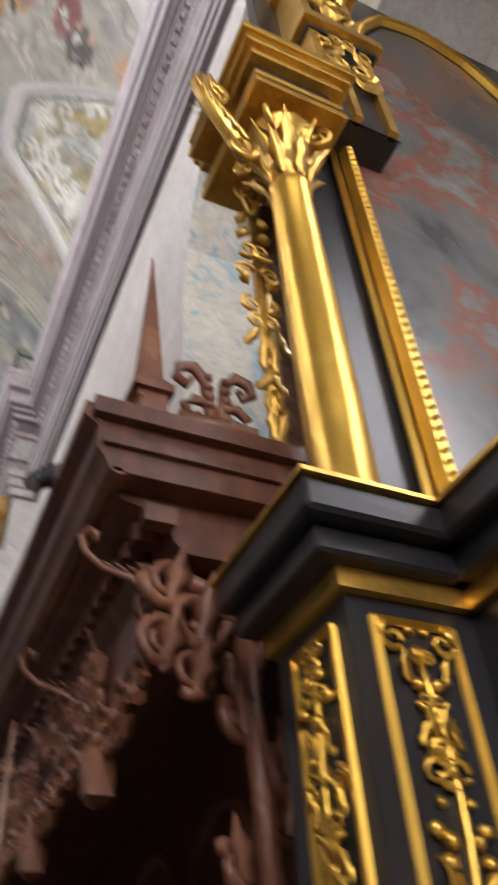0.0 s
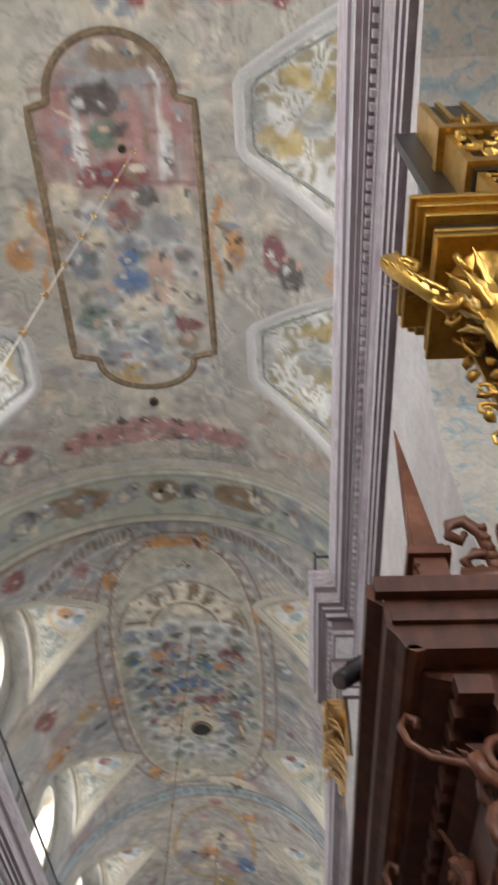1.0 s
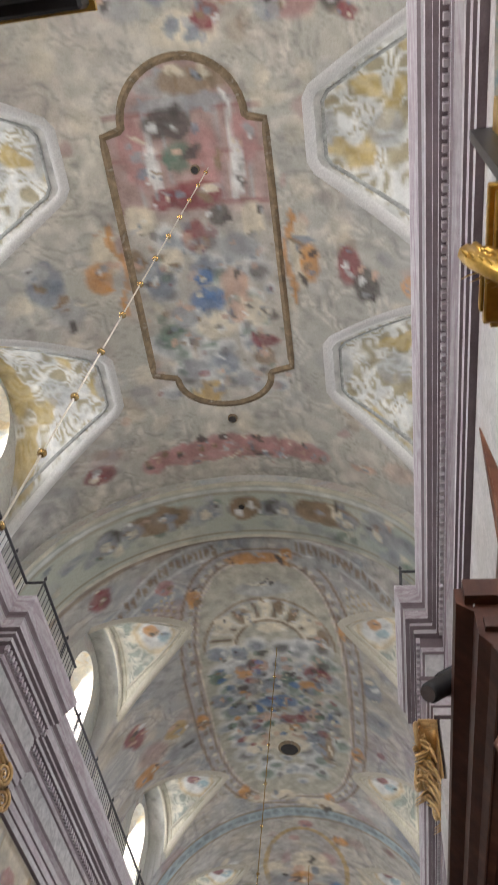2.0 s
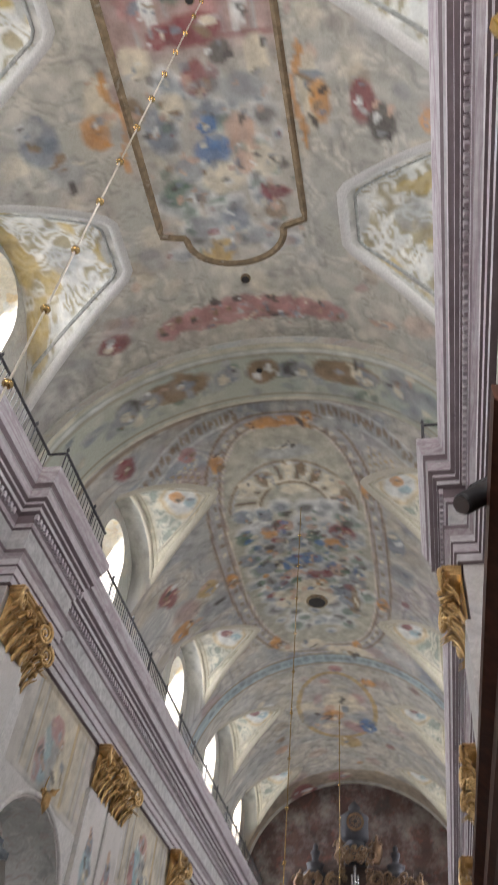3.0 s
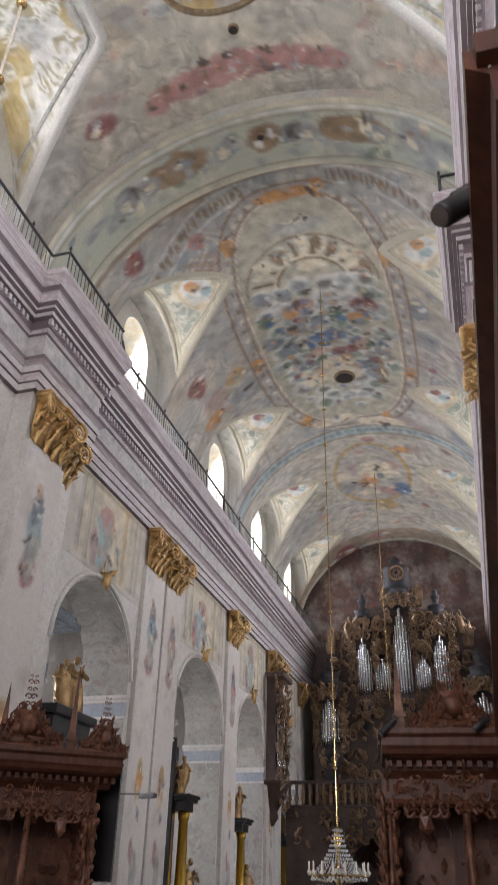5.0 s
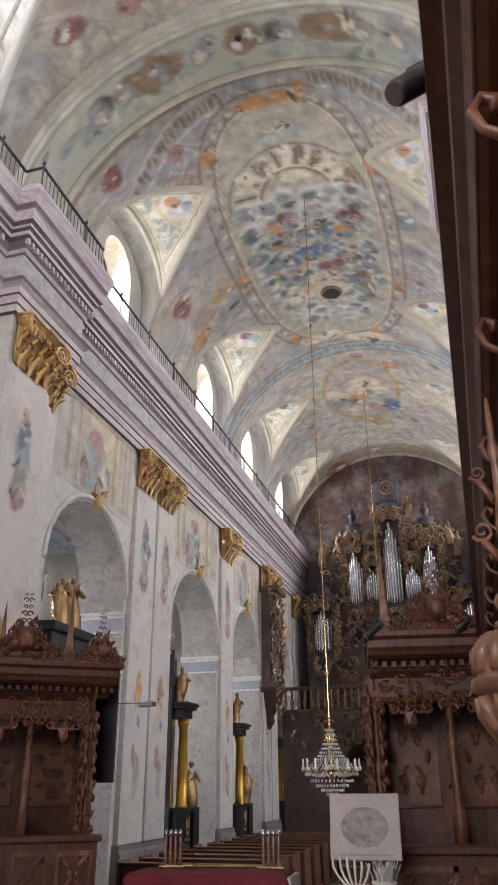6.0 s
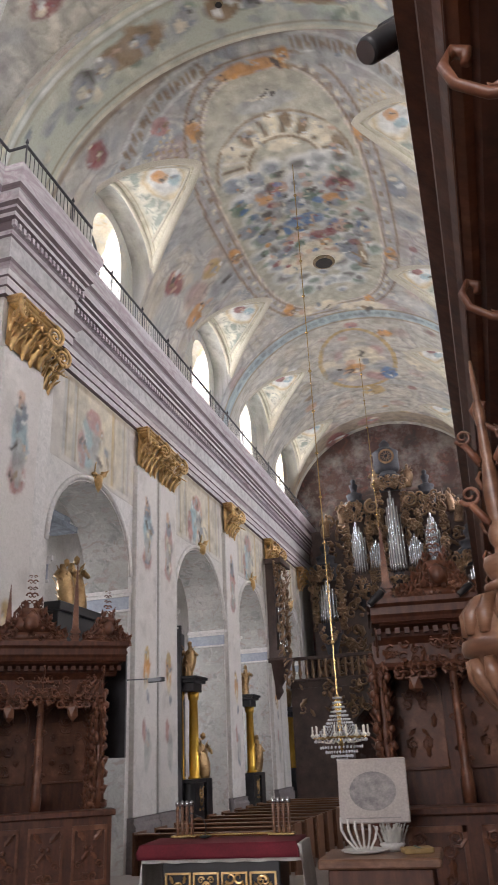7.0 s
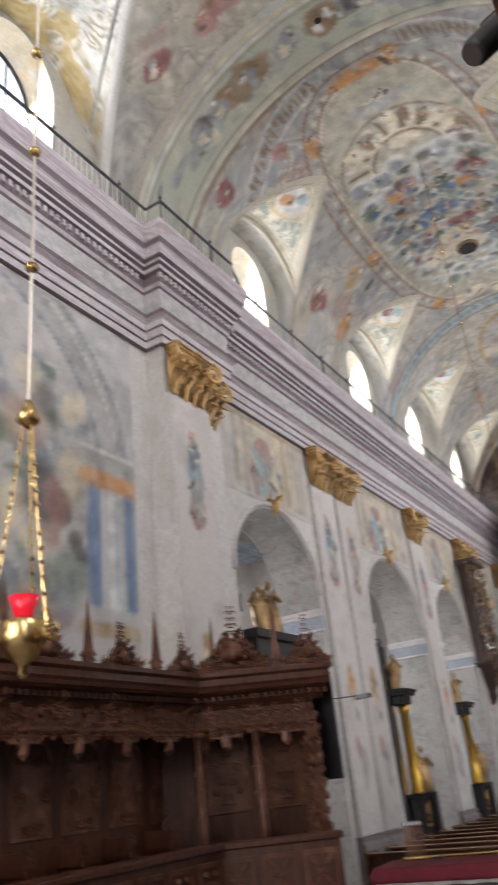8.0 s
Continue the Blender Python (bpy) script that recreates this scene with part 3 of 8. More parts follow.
# ---- pilasters and gilded capitals ----
def capital_mesh(w, h=1.2, d=0.3, seed=3):
    """A gilded composite capital on a wall: two rows of curled leaves on a bell, an egg row, big frontal volutes at both corners, an abacus. Faces +x."""
    rng = random.Random(seed)
    bm = bmesh.new()
    box(bm, 0, -w / 2 + 0.1, 0.1, 0.03, w / 2 - 0.1, h * 0.95)
    w *= 0.88
    for z0, z1, g in ((0.86, 0.91, 0.0), (0.91, 0.97, 0.05), (0.97, 1.0, 0.09)):
        box(bm, 0, -w / 2 - g, h * z0, d * 0.62 + g, w / 2 + g, h * z1)
    n = max(3, round(w / 0.30))
    for row, (z, ln, out) in enumerate(((0.06, 0.34, 0.75), (0.30, 0.36, 1.0))):
        for i in range(n + row):
            y = -w / 2 + (i + 0.5 - 0.5 * row) * w / n + rng.uniform(-0.04, 0.04)
            x0 = d * (0.12 + 0.1 * row)
            top = h * (z + ln) + rng.uniform(-0.07, 0.07)
            leaf(bm, (x0, y, h * z - rng.uniform(0.0, 0.14) * (1 - row)), (x0 + 0.05, y, top), 0.30 * w / n, (d * out * 0.6, 0, -0.04), 0, 6)
            tube(bm, [(x0 + d * 0.2, y, top - 0.1), (x0 + d * out * 0.5, y, top), (x0 + d * out * 0.75, y, top - 0.03), (x0 + d * out * 0.7, y, top - 0.09)], [0.035, 0.06, 0.055, 0.03], 5)
            for m in (-1, 1):
                leaf(bm, (x0 + 0.02, y + m * 0.06, h * z + 0.08), (x0 + 0.08, y + m * 0.13, top - 0.06), 0.04, (d * 0.35, m * 0.02, 0), 0, 4)
    for i in range(2 * n):
        blob(bm, (d * 0.62, -w / 2 + (i + 0.5) * w / (2 * n), h * 0.8), 0.045, rng, 0.8, 0.7, 1.3, 0, 0.12)
    for sy in (-1, 1):
        c = (d * 0.85, sy * (w / 2 - 0.04), h * 0.75)
        scroll(bm, c, 0.25, (0.25, sy * 0.97, 0), (0, 0, 1), 2.0, 1.57, 0.19, 7, 26, -1)
        blob(bm, c, 0.05, rng, 1, 1, 1, 0, 0.05)
        scroll(bm, (d * 0.7, sy * w * 0.14, h * 0.72), 0.10, (0.2, -sy * 0.97, 0), (0, 0, 1), 1.6, 1.3, 0.26, 6, 14, -1)
        for k in range(3):
            leaf(bm, (d * 0.45, sy * (w / 2 - 0.10 * k), h * 0.5), (d * 0.8, sy * (w / 2 + 0.05 - 0.1 * k), h * 0.34), 0.06, (d * 0.3, sy * 0.03, 0))
    for k in range(6):
        a = k * math.pi / 3
        leaf(bm, (d * 0.75, 0, h * 0.92), (d * 0.95, 0.1 * math.cos(a), h * 0.92 + 0.1 * math.sin(a)), 0.035, (0.04, 0, 0), 0, 3)
    blob(bm, (d * 0.98, 0, h * 0.92), 0.045, rng)
    return bm


def pilaster(side, y0, y1, proud=0.1, cap_z0=9.4, base=True):
    xw, s = AX + side * W, -side
    yc, w = (y0 + y1) / 2, y1 - y0
    ob = empty("pilaster", xw, yc, 0.0, 0 if s > 0 else 180)
    part("shaft", bevelled(boxes((0.003, -w / 2, 0.42, proud, w / 2, cap_z0)), 0.012), M["plaster"], ob)
    part("base", sweep(bmesh.new(), [(0.0, DROP), (proud + 0.10, DROP), (proud + 0.10, 0.22), (proud + 0.04, 0.30), (proud + 0.06, 0.4), (0.003, 0.42)],
                       [(-w / 2 - 0.05, 0.0), (w / 2 + 0.05, 0.0)], 0.0, 1), M["plinth"], ob, "grey stone base")
    cap = part("capital", capital_mesh(w, 1.17, 0.42, int(y0 * 10)), M["gold"], ob, "gilded carved capital with volutes", True)
    cap.matrix_basis = pose(proud - 0.06, 0, cap_z0)
    return tagged(ob, "white plaster pilaster with a gilded capital", "pilaster", "nave pilasters")


for side in (-1, 1):
    for a, b, p in ((15.32, 16.72, 0.14), (16.92, 18.25, 0.11), (22.95, 24.35, 0.14), (28.55, 29.7, 0.14), (29.9, 30.95, 0.11), (34.6, 35.6, 0.14)):
        pilaster(side, a, b, p)
    for a, b, p in ((PIER_A + 0.02, PIER_A + 1.5, PIER_OUT + 0.1), (PIER_A + 1.55, PIER_B - 0.02, 0.2)):
        pilaster(side, a, b, p)


# ---- windows of the clerestory ----
def window(side, a, b, nave):
    x = AX + side * 6.42
    ob = empty("window_1", x, (a + b) / 2, 13.75)
    w, spring, rise = b - a, 16.55 - 13.75, 1.05 if nave else 1.4
    bm = bmesh.new()
    arc = [(w / 2 * math.cos(math.pi * i / 12), spring + rise * math.sin(math.pi * i / 12)) for i in range(13)]
    ring = [(0, w / 2, 0)] + [(0, p, q) for p, q in arc] + [(0, -w / 2, 0), (0, w / 2, 0)]
    tube(bm, ring, 0.06, 4)
    for y in (-w / 6, w / 6):
        tube(bm, [(0, y, 0), (0, y, spring + rise * 0.93)], 0.028, 4)
    for z in (0.7, 1.4, 2.1, 2.8):
        tube(bm, [(0, -w / 2, z), (0, w / 2, z)], 0.02, 4)
    part("frame", bm, M["iron"], ob)
    bm = bmesh.new()
    bm.faces.new([bm.verts.new((0.02, p, q)) for p, q in [(w / 2, 0)] + arc + [(-w / 2, 0)]])
    pane = part("pane", bm, glass, ob)
    pane.visible_shadow = False
    return tagged(ob, "tall arched window with iron glazing bars", "window", "clerestory windows", "structure")


for side in (-1, 1):
    for a, b in CHOIR_WINDOWS:
        window(side, a, b, False)
    for a, b in NAVE_WINDOWS:
        window(side, a, b, True)
    for a, b in CHOIR_WINDOWS + NAVE_WINDOWS:
        xs = sorted((AX + side * 8.3, AX + side * 8.34))
        tagged(part("backdrop", boxes((xs[0], a - 4.2, 12.6, xs[1], b + 4.2, 21.0)), daylight), "pale overcast sky outside a window", "sky", kind="structure")


# ---- painted figures and borders, laid on the vaults ----
def on_vault(x, y, lift=0.012):
    return (x, y, vault_z(x, y) - lift)


def vault_strip(pts, width, lift=0.02, thick=0.05, closed=True):
    """A painted or modelled border that follows points (x, y) on the vault."""
    bm = bmesh.new()
    rows = []
    n = len(pts)
    for i, (x, y) in enumerate(pts):
        px, py = pts[(i - 1) % n] if closed or i else pts[0]
        qx, qy = pts[(i + 1) % n] if closed or i < n - 1 else pts[-1]
        dx, dy = qx - px, qy - py
        l = math.hypot(dx, dy) or 1
        nx, ny = -dy / l * width / 2, dx / l * width / 2
        a, b = on_vault(x + nx, y + ny, lift), on_vault(x - nx, y - ny, lift)
        c = on_vault(x, y, lift + thick)
        rows.append([bm.verts.new(p) for p in (a, c, b)])
    for i in range(n if closed else n - 1):
        a, b = rows[i], rows[(i + 1) % n]
        for k in range(2):
            bm.faces.new((a[k], a[k + 1], b[k + 1], b[k]))
    return bm


# ---- frescoes: painted in soft washes over dense grids ----
CHOIR_A = [(-0.55, -0.98, 0.56, 0.33, "dark"), (-0.41, -0.3, 0.4, 0.33, "green"), (-1.4, -0.47, 0.32, 0.74, "rose"), (0.15, -0.19, 0.36, 0.78, "rose"), (1.08, -0.56, 0.3, 0.54, "rose"), (-1.08, -0.12, 0.11, 0.59, "white"), (0.82, 0.04, 0.12, 0.58, "white"), (-0.22, 0.57, 0.66, 0.34, "wine"), (-0.96, 0.64, 0.26, 0.21, "wine"), (-1.57, 0.98, 0.33, 0.35, "cream"), (1.03, 1.19, 0.27, 0.37, "cream"), (-0.35, 1.53, 0.3, 0.4, "wine"), (0.24, 1.06, 0.27, 0.23, "dark"), (0.61, 1.84, 0.52, 0.35, "cloud"), (-0.29, 2.37, 0.33, 0.31, "slate"), (-0.3, 2.51, 0.22, 0.19, "blue"), (-0.33, 3.07, 0.43, 0.29, "blue"), (0.38, 2.86, 0.33, 0.51, "flesh")]
CHOIR_B = [(-1.4, 2.46, 0.35, 0.53, "slate"), (-1.85, 1.97, 0.18, 0.31, "brown"), (-1.06, 2.01, 0.3, 0.31, "cream"), (-0.21, 3.79, 0.52, 0.4, "cream"), (-1.34, 3.97, 0.42, 0.37, "green"), (0.94, 4.23, 0.35, 0.22, "wine"), (0.92, 4.7, 0.3, 0.22, "brown"), (-1.04, 4.92, 0.38, 0.28, "cloud"), (-0.13, 4.82, 0.35, 0.3, "slate"), (0.32, 5.34, 0.36, 0.23, "cloud"), (-0.96, 3.49, 0.34, 0.3, "cloud"), (0.76, 3.45, 0.35, 0.39, "cream"), (-0.69, 5.61, 0.45, 0.28, "ochre"), (-0.92, 4.19, 0.28, 0.25, "grey"), (0.14, -1.78, 0.86, 0.29, "brown"), (0.34, 3.44, 0.26, 0.3, "flesh")]
CHOIR_C = [(2.08, 2.03, 0.24, 0.78, "cream"), (2.26, 2.23, 0.21, 0.42, "orange"), (-2.5, 1.64, 0.33, 0.59, "cream"), (-2.75, 2.15, 0.3, 0.38, "orange"), (3.14, 2.22, 0.28, 0.42, "wine"), (3.47, 2.61, 0.28, 0.41, "dark"), (-3.81, 2.01, 0.38, 0.49, "slate"), (-3.95, 1.65, 0.27, 0.25, "grey"), (-0.11, 7.66, 1.11, 0.1, "rose"), (-1.27, 7.76, 0.64, 0.06, "rose"), (1.01, 7.76, 0.61, 0.02, "rose"), (0.46, 7.49, 0.38, 0.24, "dark"), (-3.8, 7.4, 0.39, 0.26, "wine"), (3.2, 7.68, 0.32, 0.1, "flesh"), (4.33, 2.44, 0.16, 0.24, "orange"), (-3.58, 2.77, 0.36, 0.36, "grey")]
CHOIR_D = [(0.04, -2.7, 0.72, 0.38, "cream"), (-1.11, -3.44, 0.45, 0.45, "grey"), (1.03, -3.33, 0.37, 0.26, "flesh"), (-0.35, -3.51, 0.3, 0.3, "slate"), (2.33, -3.07, 0.56, 0.39, "rose"), (0.56, -2.92, 0.26, 0.27, "wine"), (3.1, -3.02, 0.27, 0.32, "dark"), (3.4, -2.72, 0.17, 0.15, "wine"), (1.86, -2.91, 0.25, 0.22, "cloud"), (-1.53, -3.63, 0.22, 0.2, "flesh")]
ARCH_A = [(1.045 * x - 0.06, y + 0.55, 1.1 * rx, 1.05 * ry, c) for x, y, rx, ry, c in [(-2.33, 8.69, 0.68, 0.32, "brown"), (-0.14, 8.72, 0.4, 0.37, "brown"), (2.04, 8.65, 0.73, 0.31, "brown"), (-2.27, 8.73, 0.21, 0.17, "slate"), (0.64, 8.74, 0.23, 0.26, "dark"), (-1.0, 8.77, 0.25, 0.24, "grey"), (3.4, 8.44, 0.35, 0.3, "cloud"), (-3.68, 8.74, 0.28, 0.3, "dark"), (3.72, 8.83, 0.4, 0.24, "cloud")]]
NAVE_A = [(-0.28, 11.78, 0.93, 0.23, "orange"), (0.0, 9.97, 0.22, 0.18, "rose"), (1.59, 11.84, 0.89, 0.2, "grey"), (-0.2, 13.82, 0.24, 0.35, "cream"), (0.25, 13.94, 0.13, 0.3, "brown"), (0.64, 14.27, 0.14, 0.33, "brown"), (1.26, 14.55, 0.37, 0.41, "cream"), (-1.04, 14.24, 0.28, 0.32, "brown"), (-1.69, 14.55, 0.25, 0.39, "cream"), (-0.83, 14.44, 0.15, 0.34, "cream"), (1.57, 15.17, 0.24, 0.46, "brown"), (-0.13, 14.85, 0.52, 0.22, "cream"), (-0.17, 13.1, 0.98, 0.29, "grey"), (1.23, 17.0, 0.48, 0.39, "wine"), (0.91, 17.7, 0.42, 0.27, "orange"), (-0.28, 18.56, 0.72, 0.32, "blue"), (0.13, 19.52, 0.53, 0.26, "wine"), (-0.9, 16.67, 0.27, 0.33, "red")]
NAVE_B = [(-1.38, 16.94, 0.27, 0.29, "orange"), (-2.11, 15.77, 0.32, 0.35, "slate"), (-2.19, 16.93, 0.33, 0.36, "green"), (-1.36, 16.0, 0.27, 0.29, "slate"), (-2.25, 18.12, 0.35, 0.34, "slate"), (-1.34, 17.88, 0.37, 0.34, "cloud"), (0.16, 17.38, 0.27, 0.33, "green"), (-0.47, 17.67, 0.32, 0.31, "slate"), (-1.81, 18.79, 0.35, 0.32, "slate"), (-1.5, 20.02, 0.41, 0.26, "slate"), (0.86, 19.18, 0.32, 0.38, "flesh"), (1.28, 21.0, 0.25, 0.94, "brown"), (0.96, 20.66, 0.29, 0.73, "slate"), (-0.23, 20.22, 0.67, 0.43, "cream"), (-1.2, 21.04, 0.54, 0.39, "cream"), (-0.61, 16.69, 0.19, 0.27, "flesh"), (-0.89, 19.37, 0.3, 0.26, "flesh"), (1.54, 19.59, 0.32, 0.49, "cloud")]
NAVE_C = [(-2.45, 14.29, 0.3, 0.3, "orange"), (-2.54, 18.34, 0.37, 0.62, "orange"), (2.12, 18.32, 0.31, 0.62, "orange"), (2.21, 22.03, 0.32, 0.58, "orange"), (2.05, 14.13, 0.23, 0.21, "orange"), (-2.69, 21.79, 0.45, 0.37, "orange"), (-2.6, 16.07, 0.22, 0.41, "orange"), (-4.84, 17.58, 0.26, 0.49, "wine"), (-3.82, 18.58, 0.32, 0.37, "ochre"), (-4.88, 19.6, 0.36, 0.28, "orange"), (-3.11, 12.31, 0.24, 0.28, "rose"), (-4.68, 11.46, 0.25, 0.41, "wine"), (-4.6, 9.05, 0.2, 0.14, "orange"), (-3.67, 9.88, 0.39, 0.29, "slate"), (3.18, 18.46, 0.38, 0.54, "cloud"), (3.01, 16.82, 0.31, 0.61, "slate"), (-3.75, 16.16, 0.58, 0.74, "grey"), (-3.68, 19.75, 0.79, 0.52, "cloud")]
NAVE_D = [(-0.01, 29.27, 0.85, 1.03, "cream"), (-0.53, 30.4, 0.51, 0.46, "orange"), (1.02, 31.25, 0.39, 0.66, "blue"), (-1.39, 30.68, 0.63, 0.57, "cloud"), (-0.04, 33.15, 0.58, 0.55, "ochre"), (-3.76, 28.35, 0.81, 0.89, "grey"), (-2.95, 37.71, 0.62, 0.96, "wine"), (-3.69, 35.54, 0.88, 0.45, "cream"), (-0.94, 36.95, 0.63, 0.49, "rose"), (-3.46, 31.82, 0.84, 0.83, "grey"), (-0.02, 26.25, 0.3, 0.24, "rose"), (1.34, 27.16, 0.35, 0.34, "orange"), (-1.12, 24.24, 1.0, 0.35, "cream"), (0.73, 24.73, 0.94, 0.35, "cream"), (2.56, 29.53, 0.58, 0.88, "cream")]

TINT = {"red": (0.34, 0.10, 0.07), "wine": (0.23, 0.07, 0.07), "blue": (0.10, 0.19, 0.36), "slate": (0.21, 0.24, 0.27), "green": (0.13, 0.19, 0.14),
        "flesh": (0.50, 0.34, 0.25), "ochre": (0.44, 0.31, 0.13), "orange": (0.54, 0.27, 0.09), "cream": (0.63, 0.57, 0.43), "dark": (0.09, 0.08, 0.07),
        "cloud": (0.30, 0.31, 0.31), "rose": (0.40, 0.22, 0.20), "brown": (0.25, 0.18, 0.11), "grey": (0.38, 0.38, 0.36), "white": (0.64, 0.65, 0.62), "teal": (0.30, 0.42, 0.46)}


def lattice(x, y, seed):
    """Smooth value noise in 0..1 over arrays."""
    table = np.random.RandomState(seed).rand(64, 64)
    i, j = np.floor(x).astype(int), np.floor(y).astype(int)
    fx, fy = x - i, y - j
    fx, fy = fx * fx * (3 - 2 * fx), fy * fy * (3 - 2 * fy)
    a, b = table[i % 64, j % 64], table[(i + 1) % 64, j % 64]
    c, d = table[i % 64, (j + 1) % 64], table[(i + 1) % 64, (j + 1) % 64]
    return (a * (1 - fx) + b * fx) * (1 - fy) + (c * (1 - fx) + d * fx) * fy


def cloudy(x, y, size, seed, octaves=4):
    total, amp, norm = 0.0, 1.0, 0.0
    for o in range(octaves):
        k = 2.0 ** o / size
        total, norm = total + amp * lattice(x * k + 7.3 * o, y * k - 3.1 * o, seed + o), norm + amp
        amp *= 0.55
    return total / norm


def ramp01(v, a, b):
    return np.clip((v - a) / (b - a), 0, 1)


class Canvas:
    """A field of paint over points (x, y) in metres; colours are blended in with soft, uneven edges."""

    def __init__(self, x, y, seed=1):
        self.x, self.y, self.seed = x, y, seed
        self.wx = x + 0.16 * (cloudy(x, y, 0.5, seed, 3) - 0.5) + 0.10 * (cloudy(x, y, 0.17, seed + 3, 2) - 0.5)
        self.wy = y + 0.16 * (cloudy(x, y, 0.5, seed + 9, 3) - 0.5) + 0.10 * (cloudy(x, y, 0.17, seed + 5, 2) - 0.5)
        self.fold = cloudy(x, y, 0.24, seed + 20, 3)
        self.rgb = np.zeros((len(x), 3))

    def blend(self, mask, colour, sel=slice(None)):
        c = np.array(colour)
        self.rgb[sel] += mask[:, None] * (c * (0.58 + 0.82 * self.fold[sel][:, None]) - self.rgb[sel])

    def wash(self, size, seed, lo, hi, colour, strength=0.8, where=None):
        m = ramp01(cloudy(self.x, self.y, size, seed), lo, hi) * strength
        self.blend(m if where is None else m * where, colour)

    def spot(self, x, y, rx, ry, colour, strength=0.95, turn=0.0, soft=0.2):
        r = 1.5 * max(rx, ry)
        sel = np.nonzero((abs(self.x - x) < r) & (abs(self.y - y) < r))[0]
        if len(sel):
            u, v = self.wx[sel] - x, self.wy[sel] - y
            u, v = u * math.cos(turn) + v * math.sin(turn), v * math.cos(turn) - u * math.sin(turn)
            self.blend(strength * ramp01(np.hypot(u / rx, v / ry), 1 + soft / 2, 1 - soft), TINT[colour], sel)

    def figures(self, rows, seed, extra=7):
        rng = random.Random(seed)
        for x, y, rx, ry, c in rows:
            self.spot(x, y, rx * 1.05, ry * 1.05, c, 0.85)
            for _ in range(extra):
                a, d = rng.uniform(0, 6.28), rng.uniform(0.2, 1.0)
                q = c if rng.random() < 0.45 else rng.choice(["flesh", "cream", "dark", "cloud", "brown", "grey", "slate", "white"])
                self.spot(x + rx * d * math.cos(a), y + ry * d * math.sin(a), rx * rng.uniform(0.12, 0.4), ry * rng.uniform(0.12, 0.4), q, 0.9, rng.uniform(0, 3), 0.3)

    def strew(self, n, x0, x1, y0, y1, rmin, rmax, colours, seed, strength=0.6, test=None):
        rng = random.Random(seed)
        while n > 0:
            x, y = rng.uniform(x0, x1), rng.uniform(y0, y1)
            if test and not test(x, y):
                continue
            n -= 1
            r = rng.uniform(rmin, rmax)
            self.spot(x, y, r * rng.uniform(0.6, 1.5), r * rng.uniform(0.6, 1.5), rng.choice(colours), min(1, 1.25 * strength) * rng.uniform(0.6, 1), rng.uniform(0, 3), 0.3)

    def billows(self, n, x0, x1, y0, y1, r0, r1, seed, test=None):
        """Painted clouds: a dark body with a lit upper edge."""
        rng = random.Random(seed)
        while n > 0:
            x, y = rng.uniform(x0, x1), rng.uniform(y0, y1)
            if test and not test(x, y):
                continue
            n -= 1
            r = rng.uniform(r0, r1)
            self.spot(x, y, r * 1.15, r * 1.05, "white", 0.75, 0, 0.3)
            self.spot(x + 0.1 * r, y + 0.2 * r, r * 0.85, r * 0.75, rng.choice(["slate", "cloud", "slate", "dark", "green"]), 0.8, 0, 0.5)

    def line(self, pts, width, colour, strength=0.8):
        """A painted line through points."""
        for (xa, ya), (xb, yb) in zip(pts, pts[1:]):
            r = width + 0.1
            sel = np.nonzero((self.x > min(xa, xb) - r) & (self.x < max(xa, xb) + r) & (self.y > min(ya, yb) - r) & (self.y < max(ya, yb) + r))[0]
            if not len(sel):
                continue
            dx, dy = xb - xa, yb - ya
            l2 = dx * dx + dy * dy or 1e-9
            px, py = self.x[sel] + 0.25 * (self.wx[sel] - self.x[sel]), self.y[sel] + 0.25 * (self.wy[sel] - self.y[sel])
            t = np.clip(((px - xa) * dx + (py - ya) * dy) / l2, 0, 1)
            d = np.hypot(px - xa - t * dx, py - ya - t * dy)
            self.blend(strength * ramp01(d, width / 2 + 0.03, width / 2 - 0.02), TINT[colour], sel)

    def scrolls(self, size, seed, colour, strength, where, width=0.07):
        """Curling ornament: the level lines of a noise."""
        v = cloudy(self.wx, self.wy, size, seed, 2)
        m = np.zeros(len(self.x))
        for level in (0.38, 0.5, 0.62):
            m = np.maximum(m, ramp01(abs(v - level), width, width * 0.35))
        self.blend(m * strength * where, colour)


def inside_of(pts, x, y):
    odd = np.zeros(len(x), bool)
    for (xa, ya), (xb, yb) in zip(pts, pts[1:] + pts[:1]):
        if ya != yb:
            odd ^= ((ya > y) != (yb > y)) & (x < (xb - xa) * (y - ya) / (yb - ya) + xa)
    return odd


def outline(cx, y0, y1, half, end0, end1, n=20):
    """A long frame with rounded ends that are set in by a shoulder. end: (half width, rise)."""
    pts = []
    w, r = end0
    pts += [(cx - half, y0), (cx - w - 0.06, y0 - 0.08)]
    pts += [(cx - w * math.cos(math.pi * i / n), y0 - 0.12 - r * math.sin(math.pi * i / n)) for i in range(n + 1)]
    pts += [(cx + w + 0.06, y0 - 0.08), (cx + half, y0)]
    pts += [(cx + half, y0 + (y1 - y0) * i / 24) for i in range(1, 25)]
    w, r = end1
    pts += [(cx + w + 0.04, y1 + 0.18)]
    pts += [(cx + w * math.cos(math.pi * i / n), y1 + 0.25 + r * math.sin(math.pi * i / n)) for i in range(n + 1)]
    pts += [(cx - w - 0.04, y1 + 0.18)]
    pts += [(cx - half, y1 + (y0 - y1) * i / 24) for i in range(24)]
    return pts


